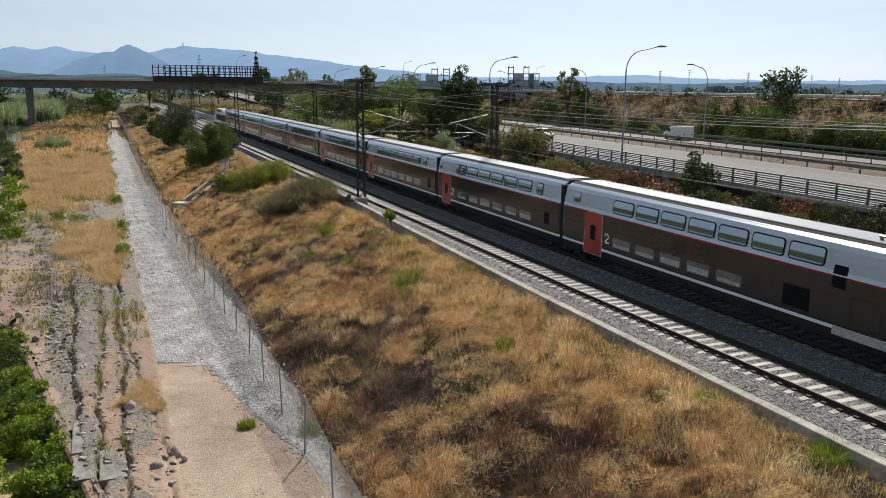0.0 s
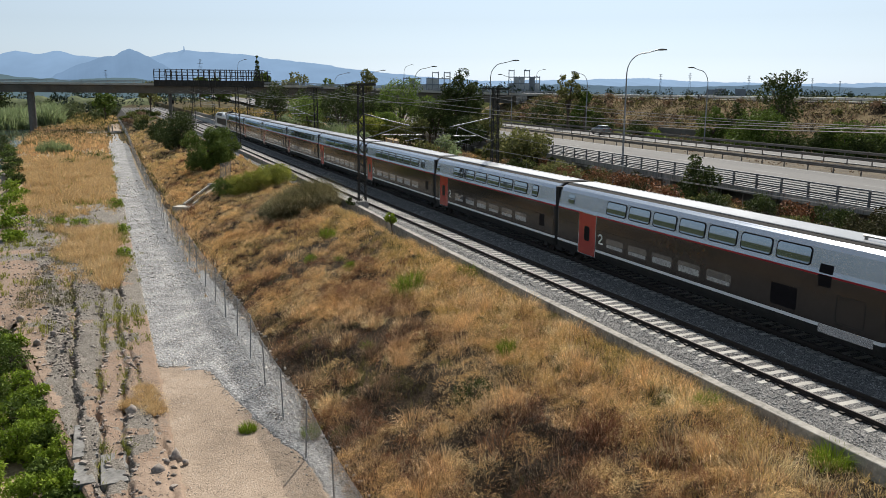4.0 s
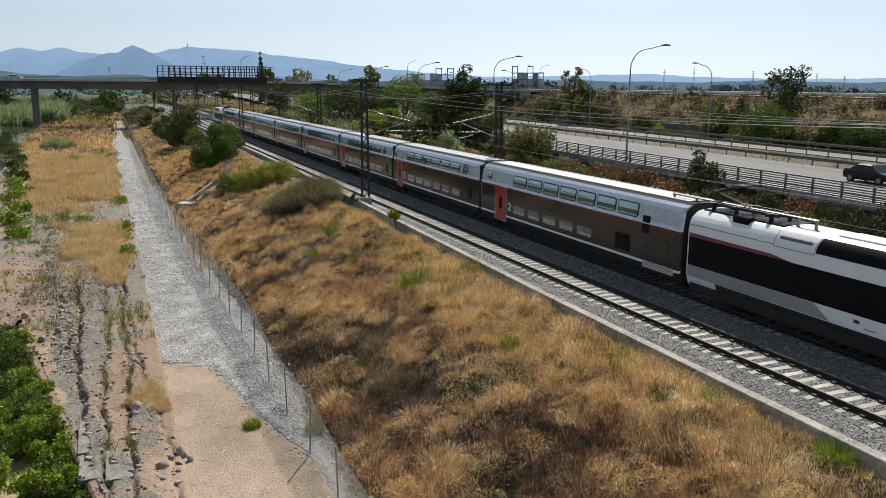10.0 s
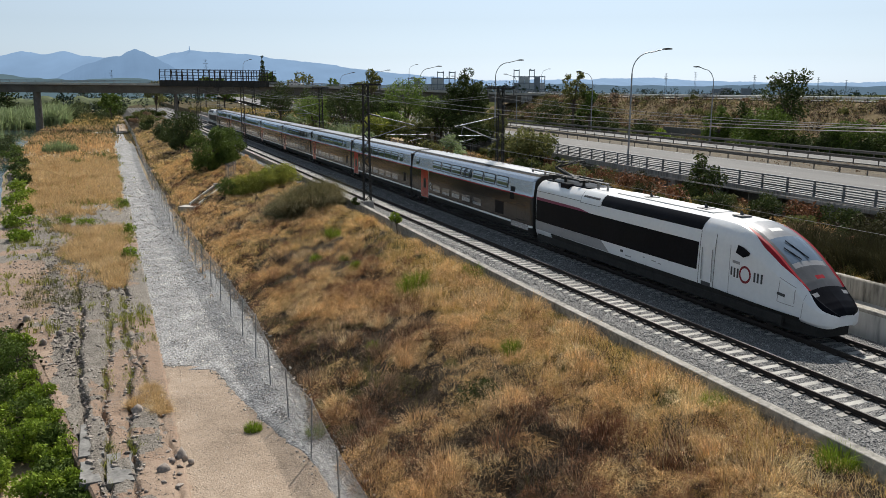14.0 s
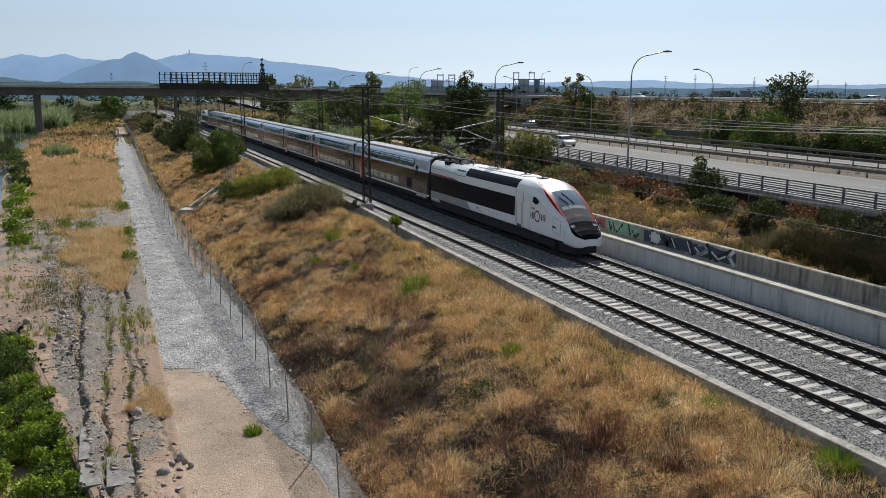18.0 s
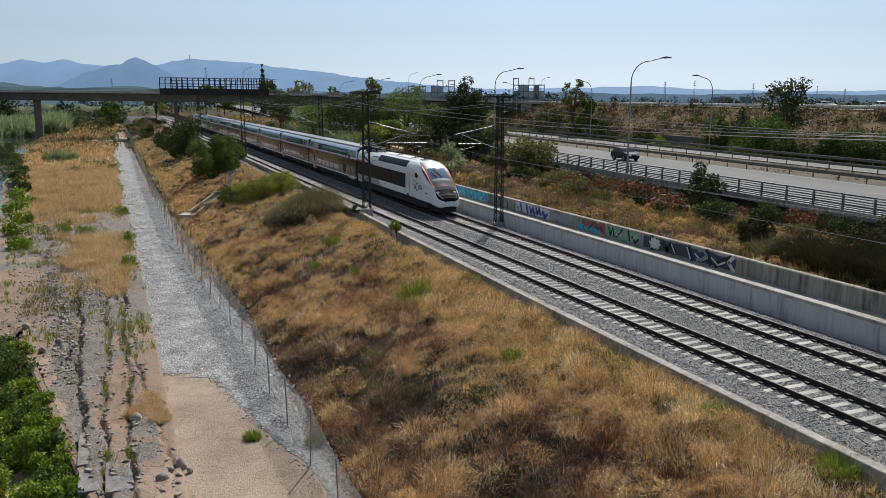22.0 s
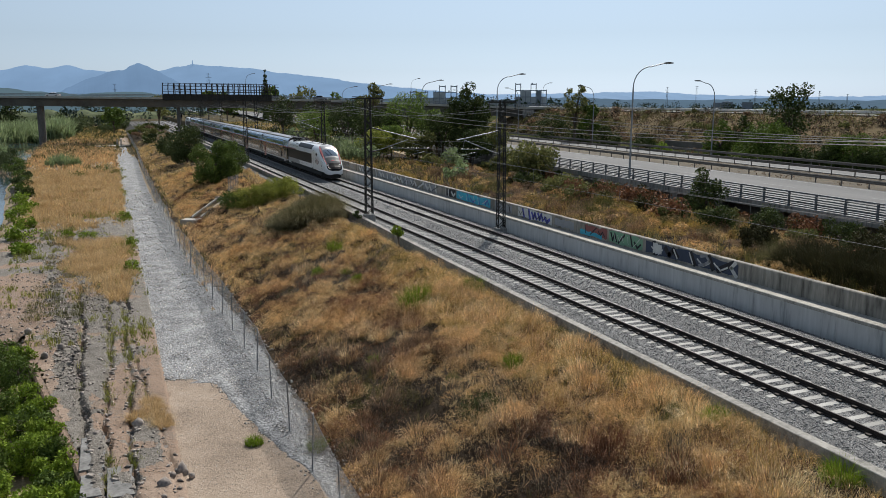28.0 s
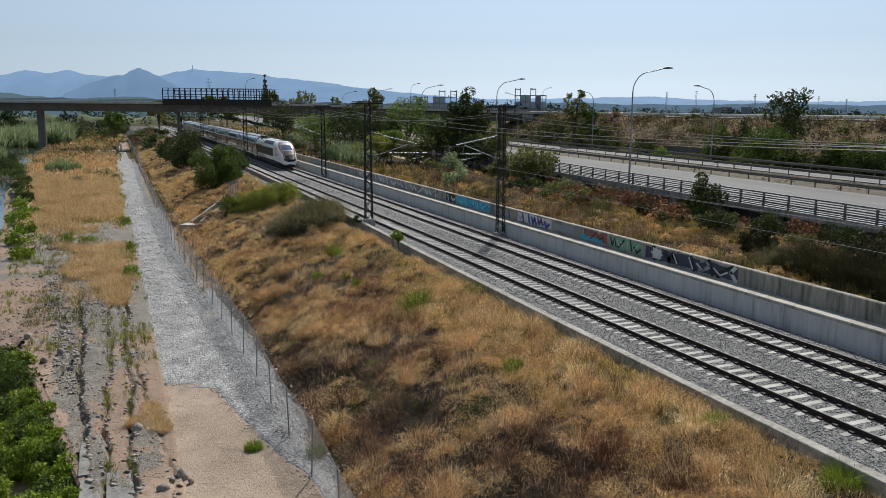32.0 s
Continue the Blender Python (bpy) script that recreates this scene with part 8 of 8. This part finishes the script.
x, y = spread([(1.0, 5.6, 16, 37.4, 44)])
stones("dirt_pebbles", x, y, ground_np(x, y) + .022, RNG.uniform(.008, .026, len(x)), M["pale_pebble"], "small pebbles on the dirt path", "pebbles")
# rubble on the flat
x, y = spread([(-9.5, 1.2, 18, 90, 8), (-8.5, -1.0, 44, 90, 24)])
k = (x > bank_np(y) + .1) & (RNG.uniform(0, 1, len(x)) < np.clip(patch_noise(x, y, .7, 3) * 2 - .6, .04, 1)) & ((y > 46) | (x > step_np(y) + .2))
x, y = x[k], y[k]
q = RNG.uniform(37, 72, 2600)
x, y = np.concatenate([x, -2.9 - .085 * (q - 44) + RNG.normal(0, .42, len(q))]), np.concatenate([y, q])
for kk in range(4):
    n = (1500, 800, 800, 350)[kk]
    q = RNG.uniform(21, 58, n)
    x, y = np.concatenate([x, rut_x(kk, q) + RNG.normal(.03, .14, n)]), np.concatenate([y, q])
stones("rubble", x, y, ground_np(x, y) + flat_z(x, y) + .02, .016 + .11 * RNG.uniform(0, 1, len(x)) ** 5, M["rubble_stone"], "grey and pink rubble stones on the river flat", "rubble")
x, y = spread([(-6.5, 1.1, 18, 60, 14), (-2.6, .9, 18, 58, 26)])
k = (x > bank_np(y) + .1) & ((y > 46) | (x > step_np(y) + .1))
x, y = x[k], y[k]
stones("pebbles", x, y, ground_np(x, y) + flat_z(x, y) + .006, RNG.uniform(.010, .03, len(x)), M["rubble_stone"], "small pebbles scattered on the river flat", "pebbles")
x, y = spread([(5.7, 6.8, 16, 60, 12)])
stones("slope_rubble", x, y, ground_np(x, y) + .03, RNG.uniform(.03, .09, len(x)), M["stone"], "grey rubble at the foot of the slope", "rubble", (ROCK_V, ROCK_F))
# broken chunks along the ruts
chunks = empty("broken_paving", pose(0, 0, 0), "broken concrete and earth chunks along the ruts of the flat", "rubble", kind="structure")
rs = random.Random(9)
chunk_me = []
for k in range(6):
    n = 7
    g = Geo()
    rr = [rs.uniform(.7, 1.2) for _ in range(n)]
    lower = [(rr[i] * math.cos(2 * math.pi * i / n) * 1.1, rr[i] * .75 * math.sin(2 * math.pi * i / n), -.5) for i in range(n)]
    upper = [(x_ * .86 + rs.uniform(-.08, .08), y_ * .86 + rs.uniform(-.08, .08), .38 + rs.uniform(-.12, .12)) for x_, y_, _ in lower]
    g.loft([lower, upper])
    chunk_me.append(g.mesh("chunk", M["rubble_stone"]))
for k in range(150):
    kk = rs.choice((0, 0, 1, 2, 3, 4, 4))
    y = rs.uniform(22, 58) if kk < 4 else rs.uniform(38, 66)
    x = float(rut_x(kk, y)) + rs.gauss(.05, .13) if kk < 4 else -2.9 - .085 * (y - 44) + rs.gauss(0, .4)
    x0 = x
    o = new("chunk", chunk_me[k % 6])
    o.parent = chunks
    q = rs.uniform(.05, .16) * (1.3 if kk == 4 else 1)
    o.matrix_basis = pose(x, y, ground_z(x, y) + .03 + float(flat_z(np.array([x]), np.array([y]))[0]), rs.uniform(-16, 16), rs.uniform(-16, 16), rs.uniform(0, 360)) @ Matrix.Diagonal((q, q, q * .55, 1))
# single larger stones
for k, (x, y, s) in enumerate([(1.5, 27.1, .30), (.9, 26.1, .32), (1.15, 26.8, .16), (-3.8, 42.9, .24), (-3.1, 44.0, .24), (-1.3, 31.5, .2), (.25, 31.7, .3), (1.75, 26.6, .14), (-1.9, 36.2, .17), (-1.7, 36.4, .14), (-4.9, 47.5, .25), (-12.2, 118, .7), (-13.2, 126, .8), (-11.6, 106, .5)]):
    v = np.round(ROCK_V * 1.6) / 1.6 * RNG.uniform(.62, 1.15, (len(ROCK_V), 1)) * np.array([s * 1.15, s, s * .85])
    ob = tri_object("boulder", v, ROCK_F, M["rubble_stone"])
    ob.matrix_basis = pose(x, y, ground_z(x, y) + .06 + s * .3, 0, 0, k * 53)
    tagged(ob, "rough grey boulder lying on the river flat", "boulder", "boulders")
# dry tufts on the path
for x, y, r in ((.95, 32.1, .5), (.85, 33.1, .5), (.78, 34.0, .42), (1.1, 31.4, .36), (.2, 32.6, .34)):
    stems("dry_tuft", x, y, 1400, r, .75, .010, "gold_grass", "golden dry grass tuft on the dirt path", "tuft", 1.0, group="dry tufts")
# channel with side walls down the slope
ST = (8.0, 85.4)
STZ, STE = ground_z(*ST), ground_z(ST[0] + 6.6 * .5, ST[1] + 6.6 * .866)
STG = (STE - STZ) / 6.6
st = empty("drain_channel", pose(ST[0], ST[1], STZ, 0, 0, 60), "concrete-edged drainage channel down the embankment", "drain")
for s in (0, .95):
    g = Geo()
    g.loft([[(x_, s, z_ - .35), (x_, s + .14, z_ - .35), (x_, s + .14, z_ + .2), (x_, s, z_ + .2)] for x_, z_ in ((0, .12), (6.6, .12 + 6.6 * STG))])
    part("side_wall", g, M["ledge"], st)
g = Geo()
g.loft([[(x_, .14, z_ - .3), (x_, .95, z_ - .3), (x_, .95, z_ + .05), (x_, .14, z_ + .05)] for x_, z_ in ((.1, .12), (3.3, .08 + 3.3 * STG), (6.6, .12 + 6.6 * STG))])
part("channel_bed", g, M["dark_soil"], st, "channel bed covered in dark earth")
g = Geo()
g.box(6.4, 6.75, -.1, 1.2, 6.6 * STG - .2, 6.6 * STG + .42, bev=.03)
part("head_wall", g, M["ledge"], st)
g = Geo()
g.box(-1.5, .1, -.1, 1.6, -.5, .14, bev=.03)
part("apron", g, M["ledge"], st)
# wire fence stub above the channel
FX, FY, FZ = 12.4, 97.6, ground_z(12.4, 97.6)
fs = empty("short_fence", pose(FX, FY, FZ), "short leaning wire fence at the top of the channel", "fence")
for i in range(5):
    x, y = .3 * i, .1 * i
    z = ground_z(FX + x, FY + y) - FZ
    g = Geo()
    g.tube((x, y, z - .1), (x + .08, y, z + 1.9), .04, 6)
    part("post", g, M["steel"], fs)
g = Geo()
g.add([(0, 0, .05), (1.2, .4, z + .05), (1.28, .4, z + 1.8), (.08, 0, 1.8)], [(0, 1, 2, 3)])
part("mesh_panel", g, M["mesh"], fs)
# timber crossing at the far end of the path
cr = empty("footbridge", pose(-1.0, 240, -3.0, 0, 0, 12), "low concrete crossing over a ditch on the far path", "footbridge")
g = Geo()
g.box(-3.2, 4.2, -1, 1, .1, .45, bev=.04)
part("deck", g, M["concrete_pale"], cr)
for x in (2.2, 3.2):
    g = Geo()
    g.box(x - .15, x + .15, -1.0, -.7, .4, 2.2)
    part("post", g, M["concrete_old"], cr)

# ---- graffiti on the upper wall: unreadable strokes as plain shapes ----
def paint(name, c):
    return mat(name, [tuple(v * .8 for v in c), c], 2, 12, .7, 0)


GR = {"cyan": paint("cyan_spray", (.06, .42, .58)), "white": paint("white_spray", (.62, .62, .60)), "blue": paint("blue_spray", (.08, .09, .42)), "green": paint("green_spray", (.20, .37, .24)), "black": paint("black_spray", (.02, .02, .025)),
      "red": paint("red_spray", (.27, .10, .09)), "grey": paint("grey_spray", (.30, .31, .33)), "navy": paint("navy_spray", (.045, .06, .10))}
rg = random.Random(21)


def stroke(pts, t, col, lift):
    g = Geo()
    x = 28.616 - lift
    for (ya, za), (yb, zb) in zip(pts, pts[1:]):
        d = Vector((0, yb - ya, zb - za))
        if d.length < .01:
            continue
        n = Vector((0, -d.z, d.y)).normalized() * t / 2
        e = d.normalized() * t * .3
        a, b = Vector((x, ya, za)) - e, Vector((x, yb, zb)) + e
        g.add([a - n, b - n, b + n, a + n], [(0, 1, 2, 3)])
    part("graffiti", g, GR[col], far_wall)


def field(y0, y1, z0, z1, col, lift=.004):
    n = 12
    top = [(28.616 - lift, y0 + (y1 - y0) * i / n, min(1.66, z1 + rg.uniform(-.1, .04))) for i in range(n + 1)]
    bot = [(28.616 - lift, y0 + (y1 - y0) * i / n, max(.88, z0 + rg.uniform(-.03, .1))) for i in range(n + 1)]
    g = Geo()
    g.add(top + bot, [(i, i + 1, n + 2 + i, n + 1 + i) for i in range(n)])
    part("graffiti_field", g, GR[col], far_wall)


def letters(y0, y1, n, col, t, lift, z0=.98, z1=1.58, rough=.1):
    w = (y1 - y0) / n
    for i in range(n):
        a = y0 + w * (i + .12)
        b = y0 + w * (i + .88)
        zz = z0 + rg.uniform(0, rough)
        tops = z1 + rg.uniform(-rough, 0)
        m = (a + b) / 2
        kind = rg.randrange(5)
        q = (b - a) / 3
        shapes = [[(a, zz), (a + q, tops)], [(a, tops), (b, zz)], [(a, zz + .1), (a + q, tops - .1), (a + 2 * q, zz + .1), (b, tops - .1)], [(m, zz), (m + q * .4, tops)], [(a, zz + .3), (m, zz + .05), (b, zz + .35)]]
        stroke(shapes[kind], t, col, lift)


for y0, y1 in ((72, 75), (78, 81.5), (84, 90), (93, 97)):
    field(y0, y1, .92, 1.64, "grey")
letters(70.5, 98, 13, "white", .30, .008, .92, 1.62)
letters(70.8, 98.3, 13, "black", .07, .011, .94, 1.6)
field(66.8, 69.0, .90, 1.66, "black")
letters(66.8, 69, 2, "white", .2, .008, .94, 1.6)
field(59.5, 66.6, .90, 1.66, "cyan")
letters(59.6, 66.4, 5, "blue", .12, .008, .92, 1.62)
letters(60, 66.2, 5, "white", .06, .011)
field(55.6, 58.6, .95, 1.6, "grey")
letters(55.8, 58.4, 3, "black", .14, .008)
field(49.4, 54.6, .90, 1.66, "white")
letters(49.6, 54.4, 5, "blue", .24, .008, .92, 1.64)
letters(49.8, 54.6, 4, "black", .06, .011)
field(46.4, 49.0, .95, 1.55, "grey")
field(42.4, 45.0, .95, 1.62, "red")
field(43.0, 45.6, .9, 1.25, "cyan", .008)
letters(42.6, 45.4, 3, "black", .08, .011)
field(38.7, 42.2, .9, 1.66, "green")
letters(38.8, 42.1, 4, "black", .14, .008, .92, 1.62)
letters(38.9, 42.2, 4, "white", .04, .011)
field(30.8, 38.4, .9, 1.62, "navy")
letters(31, 38.2, 5, "black", .32, .008, .92, 1.6)
letters(31.4, 38, 5, "white", .10, .011, .95, 1.58)
field(36.9, 37.7, .95, 1.58, "white", .014)
stroke([(31.0, 1.62), (31.3, 1.3), (30.9, .92)], .22, "white", .012)
stroke([(33.6, 1.5), (33.2, 1.6), (32.9, 1.35), (33.3, 1.1), (33.7, 1.0)], .16, "grey", .014)
letters(100, 126, 12, "grey", .2, .006)

# ---- cars on the motorway ----
CAR_COL = {"white": mat("white_car_paint", [(.72, .72, .71), (.78, .78, .77)], .5, 4, .25, 0, spec=.5, coat=.6), "red": mat("dark_red_car_paint", [(.22, .03, .03), (.27, .04, .035)], .5, 4, .25, 0, spec=.5, coat=.6),
           "black": mat("black_car_paint", [(.010, .010, .012), (.016, .016, .018)], .5, 4, .25, 0, spec=.25, coat=.1), "grey": mat("grey_car_paint", [(.20, .21, .22), (.25, .26, .27)], .5, 4, .25, 0, metal=.4, coat=.6),
           "blue": mat("blue_car_paint", [(.03, .06, .14), (.04, .08, .17)], .5, 4, .25, 0, metal=.3, coat=.6)}
M["car_glass"] = mat("car_glass", [(.010, .012, .014), (.016, .018, .02)], .5, 3, .08, 0, spec=.35)
M["tyre"] = mat("tyre_rubber", [(.015, .015, .015), (.03, .03, .03)], 3, 20, .9, .2)


def car(col, label, kind="hatch"):
    """A car whose nose points along -y."""
    root = empty("car", pose(0, 0, 0), label, "van" if kind == "van" else "car", "motorway traffic")
    root.name = "van" if kind == "van" else "car"
    L, W_, H_ = {"hatch": (3.75, .84, 1.44), "suv": (4.15, .88, 1.6), "sedan": (4.2, .86, 1.40), "van": (4.5, .92, 1.9)}[kind]
    f, r = -L / 2, L / 2
    if kind == "van":
        prof = [(f, .40, .62, .84), (f + .12, .30, .86, .88), (f + .75, .28, 1.02, .9), (f + 1.3, .28, 1.55, .86), (f + 1.7, .28, 1.80, .88), (r - .1, .28, 1.87, .9), (r, .36, 1.80, .87)]
    elif kind == "sedan":
        prof = [(f, .42, .62, .78), (f + .15, .3, .72, .86), (f + .9, .25, .88, .9), (f + 1.3, .25, .93, .9), (f + 1.35, .25, .94, .9), (r - 1.0, .25, 1.0, .9), (r - .1, .3, .95, .86), (r, .45, .85, .8)]
    else:
        prof = [(f, .42, .66, .76), (f + .15, .3, .78, .86), (f + .85, .25, .94, .9), (f + 1.1, .25, 1.0, .9), (r - .6, .25, 1.05, .9), (r - .08, .3, 1.0, .87), (r, .45, .9, .8)]
    g = Geo()
    rings = []
    for y, z0, z1, w in prof:
        w = w * W_ / .9
        rings.append([(-w * .92, y, z0), (-w, y, z0 + .15), (-w, y, z1 - .15), (-w * .9, y, z1), (w * .9, y, z1), (w, y, z1 - .15), (w, y, z0 + .15), (w * .92, y, z0)])
    g.loft(rings)
    body = part("body", g, CAR_COL[col], root, smooth=False)
    if kind != "van":
        zb = prof[3][2] - .03
        a, b, c, d = (f + 1.0, f + 1.75, r - (1.15 if kind == "sedan" else .75), r - (.45 if kind == "sedan" else .15))
        w0, w1 = W_ * .9, W_ * .70
        g = Geo()
        g.loft([[(-w0, a, zb), (w0, a, zb), (w0, d, zb), (-w0, d, zb)], [(-w1, b, H_ - .06), (w1, b, H_ - .06), (w1, c, H_ - .06), (-w1, c, H_ - .06)]])
        part("cabin_glass", g, M["car_glass"], root, "dark car glass")
        g = Geo()
        g.loft([[(-w1 - .02, b - .05, H_ - .07), (w1 + .02, b - .05, H_ - .07), (w1 + .02, c + .05, H_ - .07), (-w1 - .02, c + .05, H_ - .07)], [(-w1 + .1, b + .15, H_), (w1 - .1, b + .15, H_), (w1 - .1, c - .15, H_), (-w1 + .1, c - .15, H_)]])
        part("roof", g, CAR_COL[col], root)
        for sx in (-1, 1):
            g = Geo()
            m = (a + d) / 2 + .1
            g.bar((sx * w0 * 1.0, m, zb), (sx * (w1 + .015), m, H_ - .06), .1, .03)
            part("pillar", g, CAR_COL[col], root)
    else:
        g = Geo()
        g.add([(-.78, f + .73, 1.05), (.78, f + .73, 1.05), (.70, f + 1.32, 1.62), (-.70, f + 1.32, 1.62)], [(0, 1, 2, 3)])
        part("windscreen", g, M["car_glass"], root)
        for sx in (-1, 1):
            g = Geo()
            g.add([(sx * .925, f + 1.0, 1.05), (sx * .925, f + 1.75, 1.05), (sx * .925, f + 1.72, 1.5), (sx * .925, f + 1.4, 1.5)], [(0, 1, 2, 3)])
            part("side_window", g, M["car_glass"], root)
    for sx in (-1, 1):
        g = Geo()
        g.box(sx * W_ * .62 - .16, sx * W_ * .62 + .16, f - .01, f + .12, .58, .72, bev=.03)
        part("headlight", g, M["white_mark"], root)
        g = Geo()
        g.box(sx * W_ * .68 - .1, sx * W_ * .68 + .1, r - .08, r + .012, .7, .9, bev=.02)
        part("tail_light", g, M["door_red"], root)
        for y in (f + .8, r - .8):
            g = Geo()
            g.tube((sx * W_ * .78, y, .32), (sx * W_ * 1.0, y, .32), .32, 16)
            t = part("wheel", g, M["tyre"], root)
            g = Geo()
            g.tube((sx * W_ * 1.0, y, .32), (sx * W_ * 1.015, y, .32), .19, 12)
            part("rim", g, M["steel"], t)
    return root


# car, lane offset from the motorway's near edge, speed, place at the start
TRAFFIC = [
    (car("white", "white saloon car driving on the motorway", "sedan"), 8.5, -32, 97.1),
    (car("white", "white off-road car driving on the motorway", "suv"), 8.5, -28.7, 131.2),
    (car("red", "dark red saloon car driving on the motorway", "sedan"), 8.5, -26.1, 119.8),
    (car("black", "black hatchback driving on the motorway", "hatch"), 8.5, -27.1, 246.4),
    (car("black", "black saloon car driving on the motorway", "sedan"), 8.5, -27.9, 321.8),
    (car("white", "white hatchback driving on the motorway", "hatch"), 8.5, -26.4, 408.2),
    (car("white", "white hatchback driving on the motorway", "hatch"), 8.5, -28.1, 527.9),
    (car("white", "white saloon car driving on the motorway", "sedan"), 8.5, -26, 560.4),
    (car("black", "black hatchback driving on the motorway", "hatch"), 8.5, -26, 649.3),
    (car("blue", "dark blue hatchback driving on the motorway", "hatch"), 8.5, -24.2, 694.5),
    (car("white", "white hatchback driving on the motorway", "hatch"), 8.5, -27.4, 915.1),
    (car("white", "white delivery van driving on the far carriageway", "van"), 26, 23.3, 89.8),
    (car("grey", "grey hatchback driving on the far carriageway", "hatch"), 26, 30, -9.5),
    (car("black", "black car driving on the far carriageway", "suv"), 26, 27.5, -103.9),
    (car("grey", "grey hatchback driving on the far carriageway", "hatch"), 26, 27.2, -350.2),
    (car("black", "black saloon car driving on the far carriageway", "sedan"), 26, 25.4, -536.4),
    (car("black", "black hatchback driving on the far carriageway", "hatch"), 26, 29, -637),
]


def car_pose(u, y, back):
    y = max(-880.0, min(1080.0, y))
    s = (road_x(y + 1) - road_x(y - 1)) / 2
    return pose(road_x(y) + u, y, ROAD_Z + .01, 0, 0, -math.degrees(math.atan(s)) + (180 if back else 0))


# cars crossing the road bridge: car, offset from the near edge, speed, place along the bridge at the start
BRIDGE_TRAFFIC = [
    (car("white", "white hatchback crossing the road bridge", "hatch"), 2.6, 17.28, -128.6),
    (car("white", "white hatchback crossing the road bridge", "hatch"), 2.6, 20.3, -207.1),
    (car("black", "black saloon car crossing the road bridge", "sedan"), 2.6, 20.71, -496.2),
    (car("white", "white saloon car crossing the road bridge", "sedan"), 7.0, -24.3, 683.3),
]


def bridge_pose(s, off, back):
    """Along the bridge to its end, then down the road on the embankment."""
    s = max(-158.0, min(630.0, s))
    t = sm(134, 152, s)
    a = Vector(bp(min(s, 143), off, deck_z(min(s, 143)) + .02))
    b = Vector((RAMP_X + 1.2 + off * .8, 208 - (s - 143), RAMP_Z + .02))
    p = a.lerp(b, t)
    return pose(p.x, p.y, p.z, 0, 0, 67.7 * (1 - t) + (180 if back else 0))

# ---- sleepers ----
def sleeper_mesh():
    g = Geo()
    rings = []
    for x, z in ((-1.3, -.21), (-1.27, -.183), (-.95, -.178), (-.5, -.195), (.5, -.195), (.95, -.178), (1.27, -.183), (1.3, -.21)):
        rings.append([(x, -.145, -.32), (x, .145, -.32), (x, .115, z), (x, -.115, z)])
    g.loft(rings)
    return g.mesh("sleeper", M["sleeper"])


sl = sleeper_mesh()
for tr in track_roots:
    for k in range(300):
        y = 4.0 + .6 * k
        o = new("sleeper", sl)
        o.parent, o.location = tr, (0, y + .02 * math.sin(k * 7.3), 0)
    cg = Geo()
    for k in range(110):
        y = 4.0 + .6 * k
        for s in (-.7535, .7535):
            for d in (-.13, .13):
                cg.box(s + d - .07, s + d + .07, y - .085, y + .085, -.19, -.125)
    tagged(part("rail_clip", cg, M["rail"], tr), kind="stuff")

# ---- motion ----
TRAIN = [(0, 17.35), (1, 17.35), (2, 17.37), (3, 17.56), (3.5, 17.76), (5.5, 19.41), (6, 20.07), (7, 21.66), (8, 23.64), (9, 26.11), (10, 28.95), (11, 32.13), (12, 35.6), (13, 39.32), (14, 43.25), (14.5, 45.3),
         (16.5, 53.86), (17, 56.15), (18, 60.87), (19, 65.7), (20, 70.92), (21, 76.21), (22, 81.7), (23, 87.45), (24, 93.2), (25, 98.9), (25.5, 101.9), (27.5, 115.1), (28, 118.6), (29, 125.6), (30, 132.4), (31, 139.0), (32, 145.5)]


def motions():
    walk(train, [(t, pose(X2, y, 0)) for t, y in TRAIN])
    for ob, u, v, y0 in TRAFFIC:
        walk(ob, [(t * .5, car_pose(u, y0 + v * t * .5, v > 0)) for t in range(65)])

    for ob, off, v, s0 in BRIDGE_TRAFFIC:
        walk(ob, [(t * .5, bridge_pose(s0 + v * t * .5, off, v < 0)) for t in range(65)])


motions()
